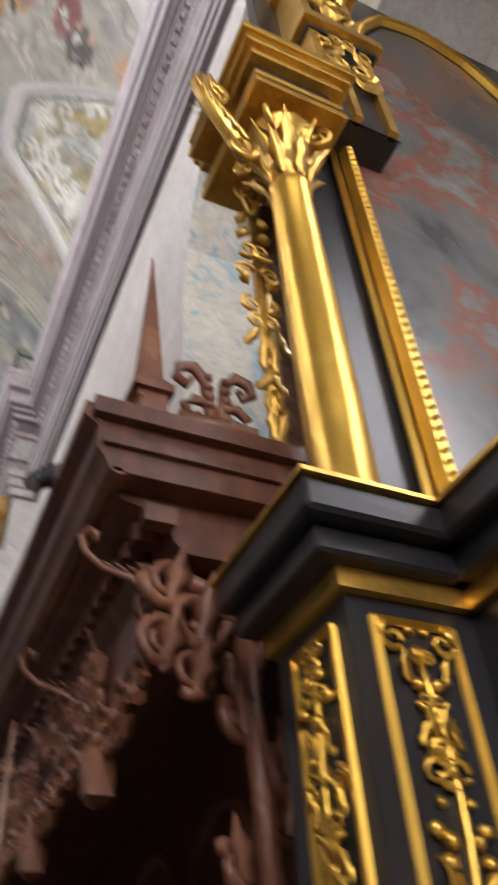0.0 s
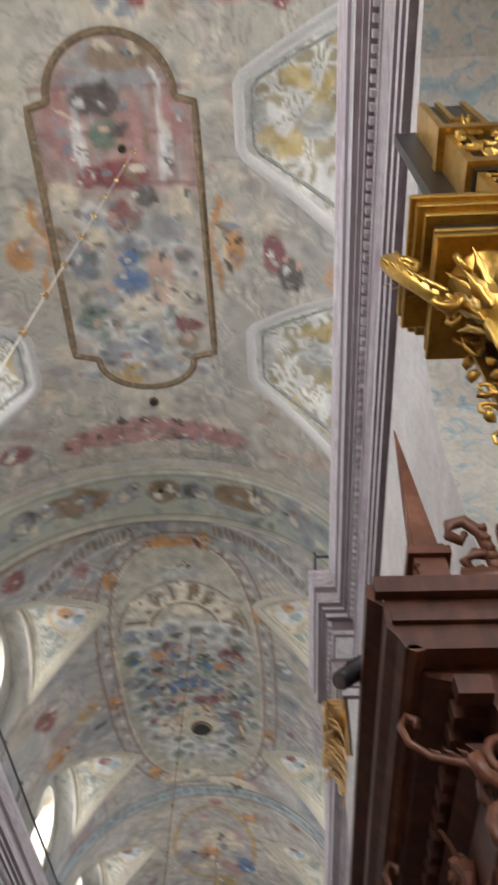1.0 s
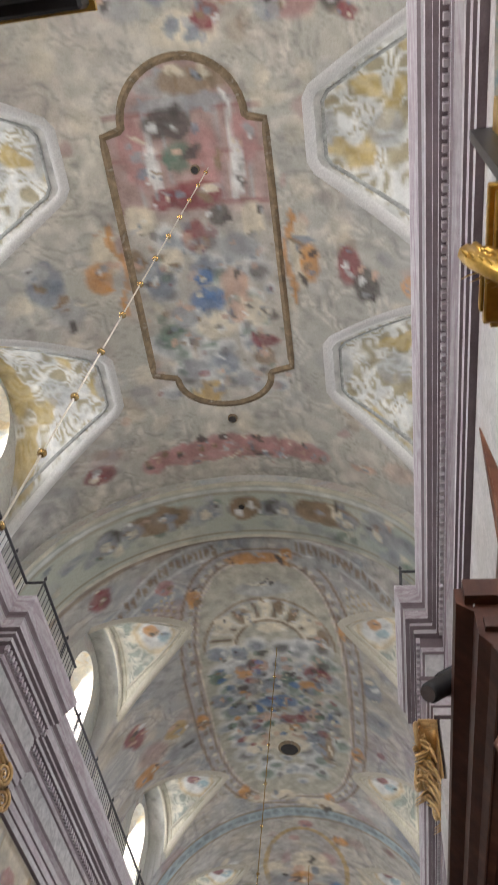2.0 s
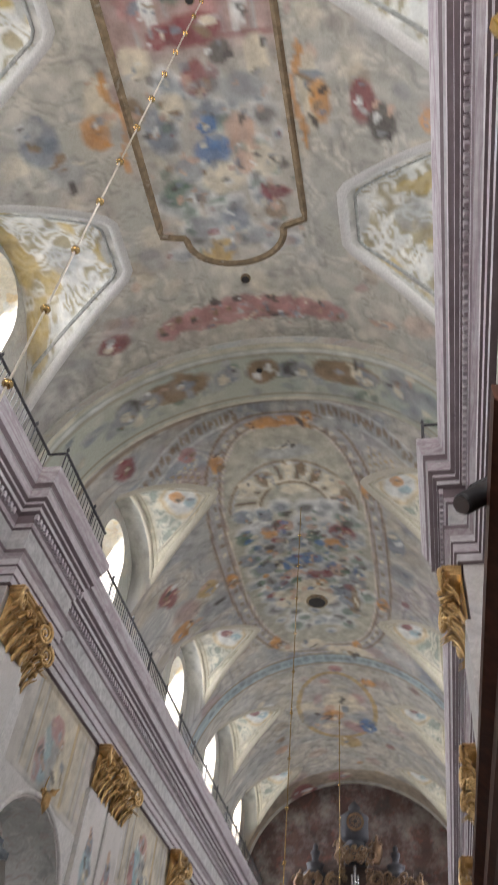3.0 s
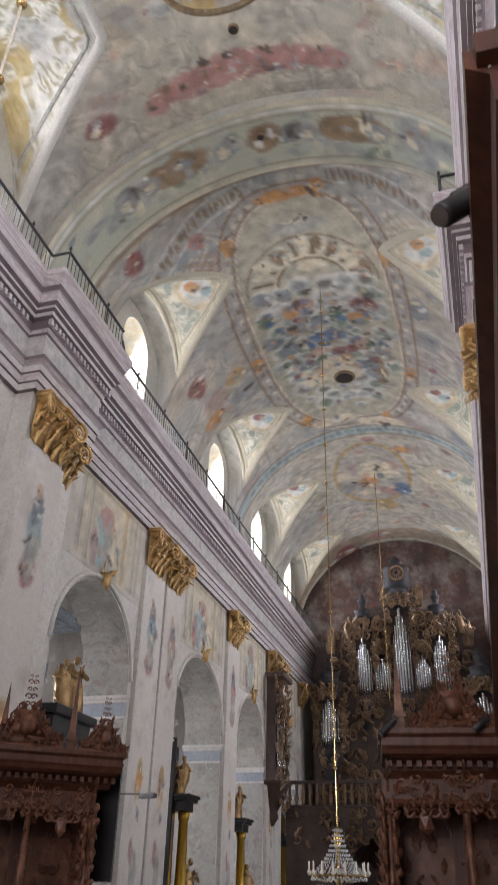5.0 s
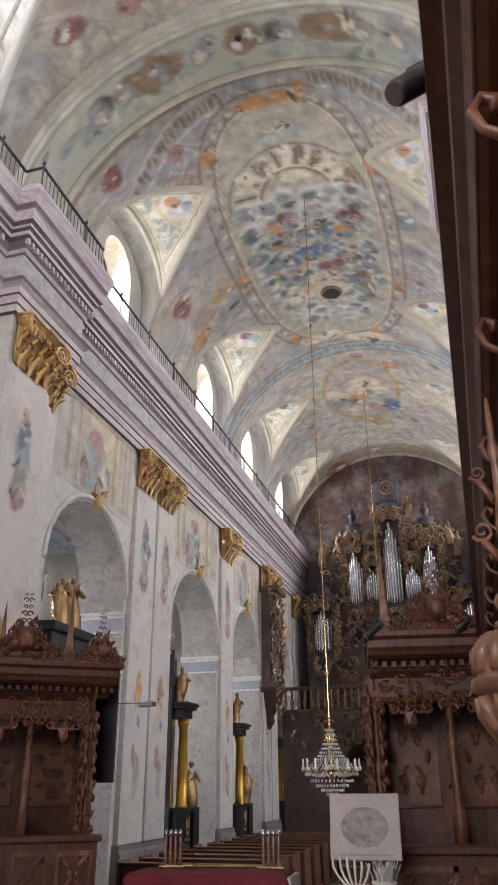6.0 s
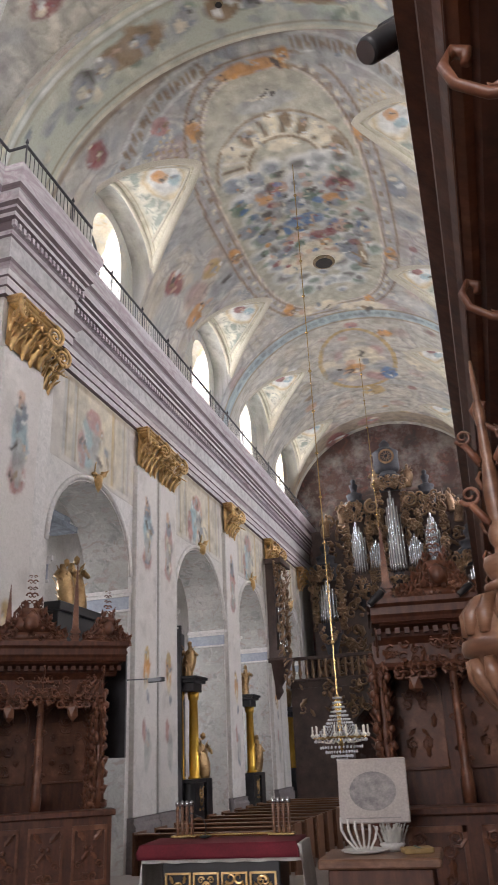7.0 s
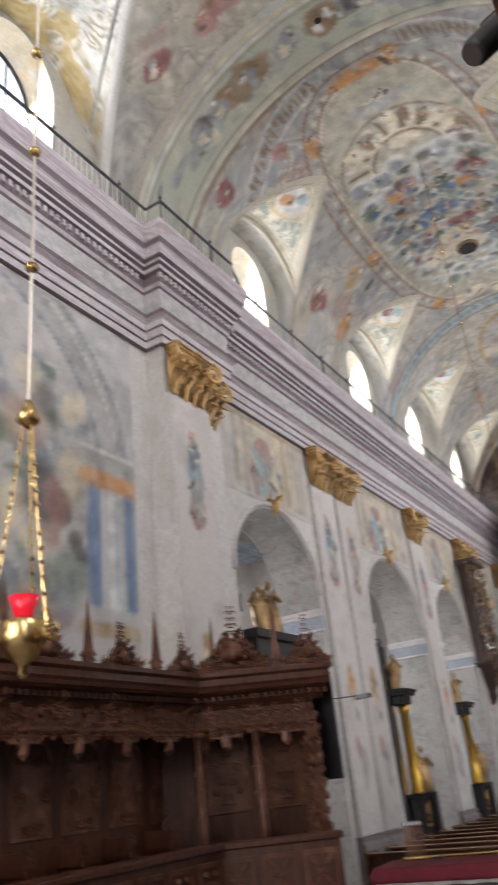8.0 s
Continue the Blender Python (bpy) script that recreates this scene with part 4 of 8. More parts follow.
CHOIR_FRAME = outline(-0.22, -0.9, 4.95, 1.78, (1.36, 1.25), (1.22, 0.85))
NAVE_OVAL = [(AX + 2.42 * math.copysign(abs(math.cos(a)) ** 0.62, math.cos(a)), 18.1 + 6.1 * math.copysign(abs(math.sin(a)) ** 0.8, math.sin(a)))
             for a in (2 * math.pi * i / 90 for i in range(91))]
scaled = lambda k, j: [(AX + (x - AX) * k, 18.1 + (y - 18.1) * j) for x, y in NAVE_OVAL]
FIELD = [(AX + 1.75 * math.cos(2 * math.pi * i / 40), 29.6 + 3.0 * math.sin(2 * math.pi * i / 40)) for i in range(41)]


def caps_paint(c, caps, nave):
    """Ornament in the window caps: banded borders, foliage, and a medallion in those of the nave."""
    u = abs(c.x - AX)
    for yc, w in caps:
        dy = abs(c.y - yc)
        if nave:
            ue = 2.45 + 2.42 * np.clip(dy / w, 0, 1) ** 1.25
        else:
            ue = 2.75 + np.maximum(0, dy - 0.72) * 2.87 / (w - 0.72)
        d = np.where(dy < w, u - ue, -1)
        inside = (d > 0).astype(float)
        if nave:
            c.blend(inside, (0.52, 0.49, 0.37))
            c.blend(inside * ramp01(abs(d - 0.16), 0.05, 0.02) * 0.7, (0.30, 0.27, 0.19))
            c.blend(inside * ramp01(abs(d - 0.36), 0.05, 0.02) * 0.7, (0.66, 0.63, 0.52))
            field = ramp01(d, 0.42, 0.5)
            c.blend(field * 0.9, (0.27, 0.31, 0.27))
            c.scrolls(0.75, 40, (0.60, 0.57, 0.46), 1.0, field, 0.05)
            c.scrolls(0.5, 44, (0.58, 0.56, 0.47), 0.9, field, 0.05)
            for side in (-1, 1):
                x = AX + side * 3.55
                for rx, ry, col in ((0.72, 0.92, "cream"), (0.64, 0.82, "ochre"), (0.60, 0.77, "cream"), (0.50, 0.66, "white")):
                    c.spot(x, yc - 0.15, rx, ry, col, 0.92, 0, 0.1)
                c.figures([(x - 0.1, yc - 0.3, 0.22, 0.3, "orange" if yc < 18 else "wine"), (x + 0.2, yc + 0.1, 0.22, 0.2, "teal")], int(yc) + side, 3)
            c.blend((d > 0) * ramp01(u, 4.55, 4.62), (0.56, 0.53, 0.41))
            c.blend((d > 0) * ramp01(abs(u - 4.68), 0.04, 0.02) * 0.7, (0.32, 0.28, 0.20))
            c.blend((dy < w) * ramp01(u, 4.9, 4.94), (0.40, 0.40, 0.37))
        else:
            c.blend(inside, (0.50, 0.50, 0.46))
            field = ramp01(d, 0.3, 0.36)
            c.blend(field * 0.95, (0.30, 0.26, 0.16))
            c.scrolls(0.9, 41, (0.62, 0.62, 0.57), 1.0, field, 0.05)
            c.scrolls(0.62, 47, (0.56, 0.57, 0.54), 1.0, field, 0.04)
            c.blend(field * 0.8 * ramp01(cloudy(c.wx, c.wy, 0.7, 66, 2), 0.60, 0.66), (0.44, 0.33, 0.12))
            for side in (-1, 1):
                c.spot(AX + side * 3.15, yc, 0.16, 0.34, "grey", 0.9)
                c.spot(AX + side * 4.3, yc + 0.1, 0.4, 0.42, "cloud", 0.6)


def paint_choir(x, y):
    c = Canvas(x, y, 3)
    c.rgb[:] = (0.42, 0.41, 0.35)
    c.wash(2.2, 10, 0.4, 0.6, (0.50, 0.47, 0.38), 0.8)
    c.wash(1.6, 11, 0.52, 0.68, (0.36, 0.35, 0.31), 0.7)
    c.wash(1.0, 12, 0.56, 0.7, (0.46, 0.40, 0.34), 0.6)
    all_over = np.ones(len(x))
    c.scrolls(1.1, 13, (0.56, 0.53, 0.45), 0.7, all_over, 0.045)
    c.scrolls(0.8, 14, (0.24, 0.23, 0.20), 0.5, all_over, 0.025)
    # greyer and darker towards both springings
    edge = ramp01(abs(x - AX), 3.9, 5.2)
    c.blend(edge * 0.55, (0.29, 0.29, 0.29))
    c.strew(150, -5, 4.6, -6, 7.6, 0.1, 0.35, ["grey", "cream", "cream", "cloud", "rose", "brown", "flesh"], 15, 0.45)
    c.figures(CHOIR_C, 13)
    c.figures(CHOIR_D, 14)
    c.figures([(AX + 0.25 * k, 7.2 + 0.035 * abs(k) + (0.1 if k % 2 else 0), 0.34, 0.26, "rose") for k in range(-9, 10)], 16, 6)
    c.figures([(AX + 0.3 * k, 7.1, 0.14, 0.1, "dark") for k in (-3, -1, 2)], 17, 3)
    for side in (-1, 1):       # painted scrolled cartouches beside the frame
        for k in range(9):
            a = math.pi * (0.1 + 0.8 * k / 8)
            c.spot(-0.22 + side * (2.0 + 0.12 * math.sin(3 * a)), 2.1 - 1.0 * math.cos(a), 0.07, 0.2, "orange", 0.75)
    caps_paint(c, CHOIR_CAPS, False)
    inn = inside_of(CHOIR_FRAME, x, y).astype(float)
    c.blend(inn, (0.44, 0.41, 0.35))
    near = inn * ramp01(y, 1.3, 0.7)
    c.blend(near * 0.8, (0.38, 0.25, 0.22))
    test = lambda px, py: abs(px + 0.22) < 1.55 and 1.2 < py < 5.6
    c.billows(60, -2, 1.6, 1.2, 5.7, 0.16, 0.36, 18, test)
    for xc, w in ((-1.6, 0.1), (-1.08, 0.13), (-0.75, 0.06), (0.5, 0.07), (0.82, 0.13), (1.25, 0.1)):
        c.line([(xc, -1.3), (xc * 0.86, 0.7)], w, "white" if w > 0.1 else "grey", 0.75)
    for yy in (-1.25, -0.35, 0.75):
        c.line([(-1.9, yy), (1.45, yy + 0.05)], 0.09, "wine", 0.55)
    c.figures([(-0.22, -1.75, 1.0, 0.28, "grey"), (-0.22, -1.35, 1.1, 0.16, "cloud")], 19, 4)
    c.figures(CHOIR_A, 11)
    c.figures(CHOIR_B, 12)
    c.strew(90, -1.9, 1.5, 1.2, 5.6, 0.05, 0.13, ["flesh", "cream", "dark", "slate", "brown", "wine", "green"], 20, 0.6)
    return c.rgb


def paint_nave(x, y):
    c = Canvas(x, y, 5)
    c.rgb[:] = (0.40, 0.395, 0.375)
    c.wash(2.0, 30, 0.42, 0.6, (0.46, 0.43, 0.37), 0.8)
    c.wash(1.7, 31, 0.5, 0.64, (0.36, 0.31, 0.32), 0.75)
    c.wash(1.4, 32, 0.54, 0.68, (0.31, 0.34, 0.37), 0.8)
    c.wash(0.9, 33, 0.58, 0.7, (0.50, 0.44, 0.33), 0.55)
    far = ramp01(y, 25.0, 26.0)
    c.blend(far * 0.75, (0.49, 0.46, 0.38))
    all_over = np.ones(len(x))
    c.scrolls(0.9, 34, (0.54, 0.52, 0.46), 0.65, all_over, 0.04)
    c.scrolls(1.6, 35, (0.24, 0.22, 0.23), 0.45, all_over, 0.02)
    c.strew(150, -5.6, 5.1, 10.5, 37.5, 0.15, 0.6, ["slate", "grey", "rose", "cream", "cloud", "rose", "brown", "white", "flesh"], 36, 0.34)
    c.strew(26, -5.6, 5.1, 10.5, 37.5, 0.12, 0.32, ["wine", "orange", "dark", "ochre", "green"], 37, 0.6)
    for side in (-1, 1):      # painted balustrades and a coffered field beside the oval's near end
        rail = [(AX + side * (1.3 + 0.35 * i), 11.0 + 0.02 * i * i) for i in range(9)]
        for d, w, col in ((0.0, 0.14, "white"), (0.62, 0.12, "white"), (0.3, 0.5, "grey")):
            c.line([(px, py + d) for px, py in rail], w, col, 0.6)
        for px, py in rail:
            for q in (0, 0.17):
                c.spot(px + side * q, py + 0.32, 0.06, 0.22, "brown", 0.85, 0, 0.3)
        for i in range(9):
            for j in range(6):
                c.spot(AX + side * (2.75 + 0.17 * i), 12.6 + 0.17 * j + 0.06 * i, 0.06, 0.06, "cream" if (i + j) % 2 else "ochre", 0.7)
    c.figures(NAVE_C, 25)
    # the oval and its painted border
    c.blend(inside_of(scaled(1.25, 1.10), x, y) * 0.75, (0.37, 0.325, 0.325))
    for k, j, w, col in ((1.24, 1.095, 0.08, "brown"), (1.20, 1.08, 0.05, "grey"), (1.13, 1.05, 0.2, "grey"), (1.06, 1.025, 0.06, "brown"), (1.02, 1.01, 0.05, "cream")):
        c.line(scaled(k, j), w, col, 0.8)
    for i, (px, py) in enumerate(scaled(1.13, 1.05)):
        for q in (0.0, 0.5):
            c.spot(px, py + 0.2 * q, 0.08, 0.07, "brown" if i % 2 else "cream", 0.7)
    for i, (px, py) in enumerate(scaled(1.14, 1.05)):
        if i % 13 == 5:      # orange garlands on the border
            c.figures([(px, py, 0.2, 0.4, "orange"), (px + 0.1, py + 0.2, 0.12, 0.16, "brown")], i, 6)
    inn = inside_of(NAVE_OVAL, x, y).astype(float)
    c.blend(inn, (0.42, 0.40, 0.32))
    test = lambda px, py: ((px - AX) / 2.2) ** 2 + ((py - 18.6) / 5.0) ** 2 < 1 and py > 15.4
    for i in range(17):        # ring of painted columns
        a = math.pi * (0.02 + 0.96 * i / 16)
        p = lambda r: (AX - r * 1.04 * math.cos(a), 15.6 - r * math.sin(a))
        c.line([p(1.25), p(1.95)], 0.13 if i % 2 else 0.2, "brown" if i % 2 else "cream", 0.85)
        c.line([p(1.3), p(1.9)], 0.05, "dark" if i % 2 else "white", 0.7)
    for r, col in ((1.2, "cream"), (1.1, "brown"), (2.0, "grey"), (2.1, "brown")):
        c.line([(AX - r * 1.04 * math.cos(math.pi * i / 20), 15.6 - r * math.sin(math.pi * i / 20)) for i in range(21)], 0.09, col, 0.75)
    c.billows(150, -2.7, 2.2, 15.4, 23.4, 0.18, 0.42, 38, test)
    c.figures(NAVE_A, 23)
    c.figures(NAVE_B, 24)
    c.strew(150, -2.4, 1.9, 16, 21, 0.06, 0.17, ["wine", "blue", "green", "flesh", "orange", "dark", "flesh", "slate", "cream", "dark"], 39, 0.75, test)
    c.figures([(AX + 0.1, 21.0, 0.75, 0.5, "cream")], 40, 2)
    # cross bands and the far field
    for yy, w, col in ((25.4, 0.6, "teal"), (25.05, 0.1, "brown"), (25.78, 0.1, "brown"), (32.3, 0.5, "grey"), (36.9, 1.4, "brown"), (10.9, 0.16, "brown")):
        c.line([(AX - 5.6, yy), (AX + 5.6, yy)], w, col, 0.7)
    for k in range(-16, 17):
        c.spot(AX + 0.3 * k, 25.4, 0.12, 0.14, "slate", 0.7)
    inn = inside_of(FIELD, x, y).astype(float)
    c.blend(inn, (0.44, 0.40, 0.36))
    c.line(FIELD, 0.2, "ochre", 0.8)
    c.strew(40, -1.8, 1.3, 27, 32, 0.2, 0.5, ["cream", "cloud", "cream", "grey", "rose"], 43, 0.6, lambda px, py: ((px - AX) / 1.5) ** 2 + ((py - 29.6) / 2.6) ** 2 < 1)
    c.figures(NAVE_D, 26)
    caps_paint(c, NAVE_CAPS, True)
    return c.rgb


def paint_arch(x, y):
    c = Canvas(x, y, 8)
    c.rgb[:] = (0.42, 0.44, 0.36)
    c.wash(1.0, 50, 0.45, 0.62, (0.47, 0.47, 0.38), 0.7)
    c.wash(0.7, 51, 0.52, 0.66, (0.33, 0.37, 0.33), 0.7)
    for yy, w, col in ((8.47, 0.12, "cream"), (8.66, 0.07, "white"), (8.78, 0.05, "brown"), (10.36, 0.1, "cream"), (10.18, 0.05, "brown")):
        c.line([(AX - 5.3, yy), (AX + 5.3, yy)], w, col, 0.7)
    c.strew(110, AX - 5.0, AX + 5.0, 8.85, 10.1, 0.07, 0.2, ["grey", "cloud", "slate", "green", "cream", "cloud"], 52, 0.6)
    for xc, half in ((AX - 2.45, 0.85), (AX + 2.35, 0.85), (AX - 0.02, 0.34)):
        for k in range(12):
            a = 2 * math.pi * k / 12
            c.spot(xc + half * 0.72 * math.cos(a), 9.33 + 0.24 * math.sin(a), half * 0.36, 0.17, "brown", 0.85, 0, 0.15)
        c.spot(xc, 9.33, half * 0.8, 0.3, "brown", 0.85, 0, 0.15)
        c.spot(xc, 9.33, half * 0.38, 0.17, "cloud", 0.6, 0, 0.3)
    c.figures(ARCH_A, 15, 9)
    for k in (-1.05, 1.1, 2.75, -2.95, -3.6, 3.5):
        c.figures([(AX + 1.05 * k, 9.4, 0.3, 0.3, "cloud"), (AX + 1.05 * k, 9.45, 0.14, 0.14, "cream")], int(10 * k), 5)
    return c.rgb


def painted(name, rows, cols, place, paint, coords, label, flip=False):
    """A dense grid surface whose paint is worked out point by point. place(i, j) -> co, coords -> the painter's x and y."""
    co = np.array([place(i, j) for j in range(rows + 1) for i in range(cols + 1)])
    n = cols + 1
    idx = np.arange((rows) * n).reshape(rows, n)[:, :-1].ravel()
    quads = np.stack([idx, idx + 1, idx + n + 1, idx + n], 1)
    me = bpy.data.meshes.new(name)
    me.from_pydata(co.tolist(), [], (quads[:, ::-1] if flip else quads).tolist())
    me.polygons.foreach_set("use_smooth", [True] * len(me.polygons))
    rgb = paint(*coords(co))
    att = me.color_attributes.new("paint", "FLOAT_COLOR", "POINT")
    att.data.foreach_set("color", np.c_[np.clip(rgb, 0.02, 0.8), np.ones(len(rgb))].astype(np.float32).ravel())
    me.materials.append(M["painted"])
    return tagged(new(name, me), label, "fresco", kind="structure")


m, t, b = nodes_of("old_lime_painting")
att = t.nodes.new("ShaderNodeVertexColor")
att.layer_name = "paint"
grain = noise_of(t, 16.0, 6, 0.75, 0.8)
gr = ramp_of(t, [(0.3, (0.84, 0.835, 0.82)), (0.55, (1.0, 1.0, 1.0)), (0.75, (1.07, 1.065, 1.05))])
t.links.new(grain.outputs["Fac"], gr.inputs[0])
col = mixed(t, 1.0, att.outputs[0], gr.outputs[0], "MULTIPLY")
stain = noise_of(t, 0.5, 6, 0.7)
sr = ramp_of(t, [(0.5, (0, 0, 0)), (0.8, (0.45, 0.45, 0.45))])
t.links.new(stain.outputs["Fac"], sr.inputs[0])
col = mixed(t, sr.outputs[0], col, (0.33, 0.33, 0.31))
t.links.new(col, b.inputs["Base Color"])
b.inputs["Roughness"].default_value = 0.85
bumped(t, b, grain.outputs["Fac"], 0.06, 0.01)
M["painted"] = m


def vault_surface(name, y0, y1, nave, paint, label, nu, dy):
    ny = int((y1 - y0) / dy)
    us = [-5.62 * math.cos(math.pi * i / nu) for i in range(nu + 1)]

    def place(i, j):
        u, y = us[i], y0 + (y1 - y0) * j / ny
        return (AX + u, y, max(barrel(u, nave), cap_z(u, y, nave)))
    return painted(name, ny, nu, place, paint, lambda co: (co[:, 0], co[:, 1]), label)


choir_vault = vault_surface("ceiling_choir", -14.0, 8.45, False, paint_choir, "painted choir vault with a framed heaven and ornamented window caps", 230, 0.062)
nave_vault = vault_surface("ceiling_nave", 10.38, 38.0, True, paint_nave, "painted nave vault with a great oval heaven and window caps", 230, 0.062)
painted("chancel_arch_soffit", 34, 150, lambda i, j: (AX - 5.295 * math.cos(math.pi * i / 150), ARCH_Y[0] + 0.005 + (ARCH_Y[1] - ARCH_Y[0] - 0.01) * j / 34, 13.895 + 4.62 * math.sin(math.pi * i / 150)),
        paint_arch, lambda co: (co[:, 0], co[:, 1]), "painted soffit of the chancel arch with ochre cartouches")

part("frame_moulding", vault_strip(CHOIR_FRAME, 0.17, 0.01, 0.05), M["p_brown"], choir_vault, "brown frame moulding")

# mouldings along the edges of the window caps
for caps, nave, owner in ((NAVE_CAPS, True, nave_vault), (CHOIR_CAPS, False, choir_vault)):
    for yc, w in caps:
        for side in (-1, 1):
            ys = [yc + w * 0.985 * math.sin(math.pi / 2 * i / 20) for i in range(-20, 21)]
            pts = [(AX + side * cap_edge(y - yc, w, nave), y) for y in ys]
            part("groin_band", vault_strip(pts, 0.26 if nave else 0.24, 0.012, 0.05, False), M["cream" if nave else "white_band"], owner, smooth=True)
            if nave:
                bm = bmesh.new()
                tube(bm, [(AX + side * 4.88, y, cap_rim(y - yc, w)) for y in ys], 0.085, 6)
                part("recess_rim", bm, M["cream"], owner, smooth=True)
            inner = [(x + side * 0.30, yc + (y - yc) * 0.90) for x, y in pts if abs(x + side * 0.30 - AX) < (4.8 if nave else 5.5)]
            part("groin_line", vault_strip(inner, 0.08, 0.015, 0.03, False), M["cream" if nave else "p_grey"], owner, smooth=True)

# small round openings in the vaults: a ring and a black disc for the unlit hole
for x, y, r in ((AX + 0.08, 21.25, 0.36), (AX + 0.05, 6.5, 0.11), (AX - 0.05, 9.25, 0.09), (AX + 0.12, 0.02, 0.09)):
    bm = bmesh.new()
    lathe(bm, [(r, -0.07), (r * 1.18, -0.05), (r * 1.2, 0.05), (r, 0.06)], 20)
    ring = part("vent_ring", bm, M["p_brown"], nave_vault if y > 10 else (arch if y > ARCH_Y[0] else choir_vault), "round opening in the vault")
    ring.matrix_basis = pose(x, y, vault_z(x, y))
    bm = bmesh.new()
    lathe(bm, [(r * 0.92, -0.085), (r * 0.9, -0.075)], 20)
    part("dark_opening", bm, M["dark_hole"], ring)


# ---- choir stalls ----
def extrude_x(bm, poly, x0, x1, mat=0):
    """A bar along x with the cross-section poly of (y, z), ends closed."""
    a = [bm.verts.new((x0, y, z)) for y, z in poly]
    b = [bm.verts.new((x1, y, z)) for y, z in poly]
    n = len(poly)
    for i in range(n):
        bm.faces.new((a[i], a[(i + 1) % n], b[(i + 1) % n], b[i])).material_index = mat
    bm.faces.new(a[::-1]).material_index = mat
    bm.faces.new(b).material_index = mat
    return bm


def crest_mesh(seed, w=0.9, h=0.75):
    """A pierced carved cresting: many small scrolls and leaves that rise round a shield to a chain of knops."""
    rng = random.Random(seed)
    bm = bmesh.new()
    box(bm, -w / 2, -0.05, 0, w / 2, 0.05, 0.06)
    for m in (-1, 1):
        for k in range(7):
            s = k / 6
            x, z = m * w * (0.46 - 0.36 * s), h * (0.12 + 0.42 * s * s)
            scroll(bm, (x, rng.uniform(-0.02, 0.02), z), w * rng.uniform(0.06, 0.09), (m, 0, 0), (0, 0, 1), 1.4, rng.uniform(-1.6, -0.6), 0.3, 5, 10, 1 if k % 2 else -1)
            leaf(bm, (x, -0.03, z), (x + m * rng.uniform(-0.02, 0.1), -0.03, z + rng.uniform(0.06, 0.15)), 0.035, (0, -0.06, 0.01))
            leaf(bm, (x, -0.03, z - 0.05), (x - m * 0.05, -0.03, z + 0.06), 0.03, (0, -0.05, 0.01))
        tube(bm, [(m * w * 0.48, 0, 0.05), (m * w * 0.36, 0, h * 0.12), (m * w * 0.2, 0, h * 0.26), (m * 0.05, 0, h * 0.55)], [0.035, 0.04, 0.035, 0.025])
    box(bm, -w * 0.42, -0.025, 0.05, w * 0.42, 0.025, h * 0.16)
    box(bm, -w * 0.27, -0.03, h * 0.16, w * 0.27, 0.02, h * 0.36)
    box(bm, -w * 0.13, -0.03, h * 0.36, w * 0.13, 0.02, h * 0.5)
    for _ in range(26):
        s = rng.uniform(-1, 1)
        scroll(bm, (s * w * 0.42, -0.05, rng.uniform(0.05, 0.46 - 0.34 * abs(s)) * h), rng.uniform(0.03, 0.065) * w, (1 if s > 0 else -1, 0, 0), (0, 0, 1), 1.3, rng.uniform(0, 6), 0.32, 5, 9)
    blob(bm, (0, -0.06, h * 0.3), 0.10 * w / 0.9, rng, 1, 0.6, 1.3)
    for _ in range(10):
        blob(bm, (rng.uniform(-w * 0.3, w * 0.3), -0.05, rng.uniform(0.05, h * 0.35)), 0.035, rng)
    for k, r in ((0.58, 0.045), (0.68, 0.055), (0.78, 0.04), (0.88, 0.045), (0.96, 0.03)):
        for m in (-1, 1):
            scroll(bm, (m * 0.035, 0, h * k), r, (m, 0, 0), (0, 0, 1), 1, 0, 0.3, 5, 8)
    return bm


def obelisk_mesh(h=1.0, w=0.095):
    bm = bmesh.new()
    box(bm, -w * 0.8, -w * 0.8, 0, w * 0.8, w * 0.8, 0.04)
    box(bm, -w * 0.62, -w * 0.62, 0.04, w * 0.62, w * 0.62, 0.18)
    box(bm, -w * 0.85, -w * 0.85, 0.18, w * 0.85, w * 0.85, 0.22)
    box(bm, -w * 0.66, -w * 0.66, 0.22, w * 0.66, w * 0.66, 0.25)
    box(bm, -w / 2, -w / 2, 0.25, w / 2, w / 2, h, 0, 0.94)
    for m in (-1, 1):
        scroll(bm, (m * w * 0.55, -w * 0.6, 0.11), 0.035, (m, 0, 0), (0, 0, 1), 1.2, 0, 0.3, 5, 8)
        tube(bm, [(m * w * 0.5, -w * 0.5, 0.25), (0, 0, h)], [0.009, 0.003], 4)
    return bm


def bracket_mesh():
    """An S-shaped carved bracket that swings out under the canopy and curls up at its tip. Reaches towards -y."""
    rng = random.Random(5)
    bm = bmesh.new()
    pts = [(0, 0.03, -0.12), (0, -0.03, -0.02), (0, -0.14, 0.03), (0, -0.27, 0.06), (0, -0.36, 0.13), (0, -0.385, 0.21), (0, -0.35, 0.26), (0, -0.31, 0.24), (0, -0.315, 0.20)]
    tube(bm, pts, [0.034, 0.03, 0.022, 0.019, 0.019, 0.02, 0.024, 0.026, 0.02], 7)
    scroll(bm, (0, 0.0, -0.12), 0.10, (0, -1, 0), (0, 0, 1), 1.5, 1.2, 0.3, 6, 14, -1)
    for y in (-0.06, -0.12, -0.18, -0.24):
        leaf(bm, (0, y + 0.04, 0.045), (0, y - 0.03, 0.075), 0.028, (0, 0, 0.02))
    return bm


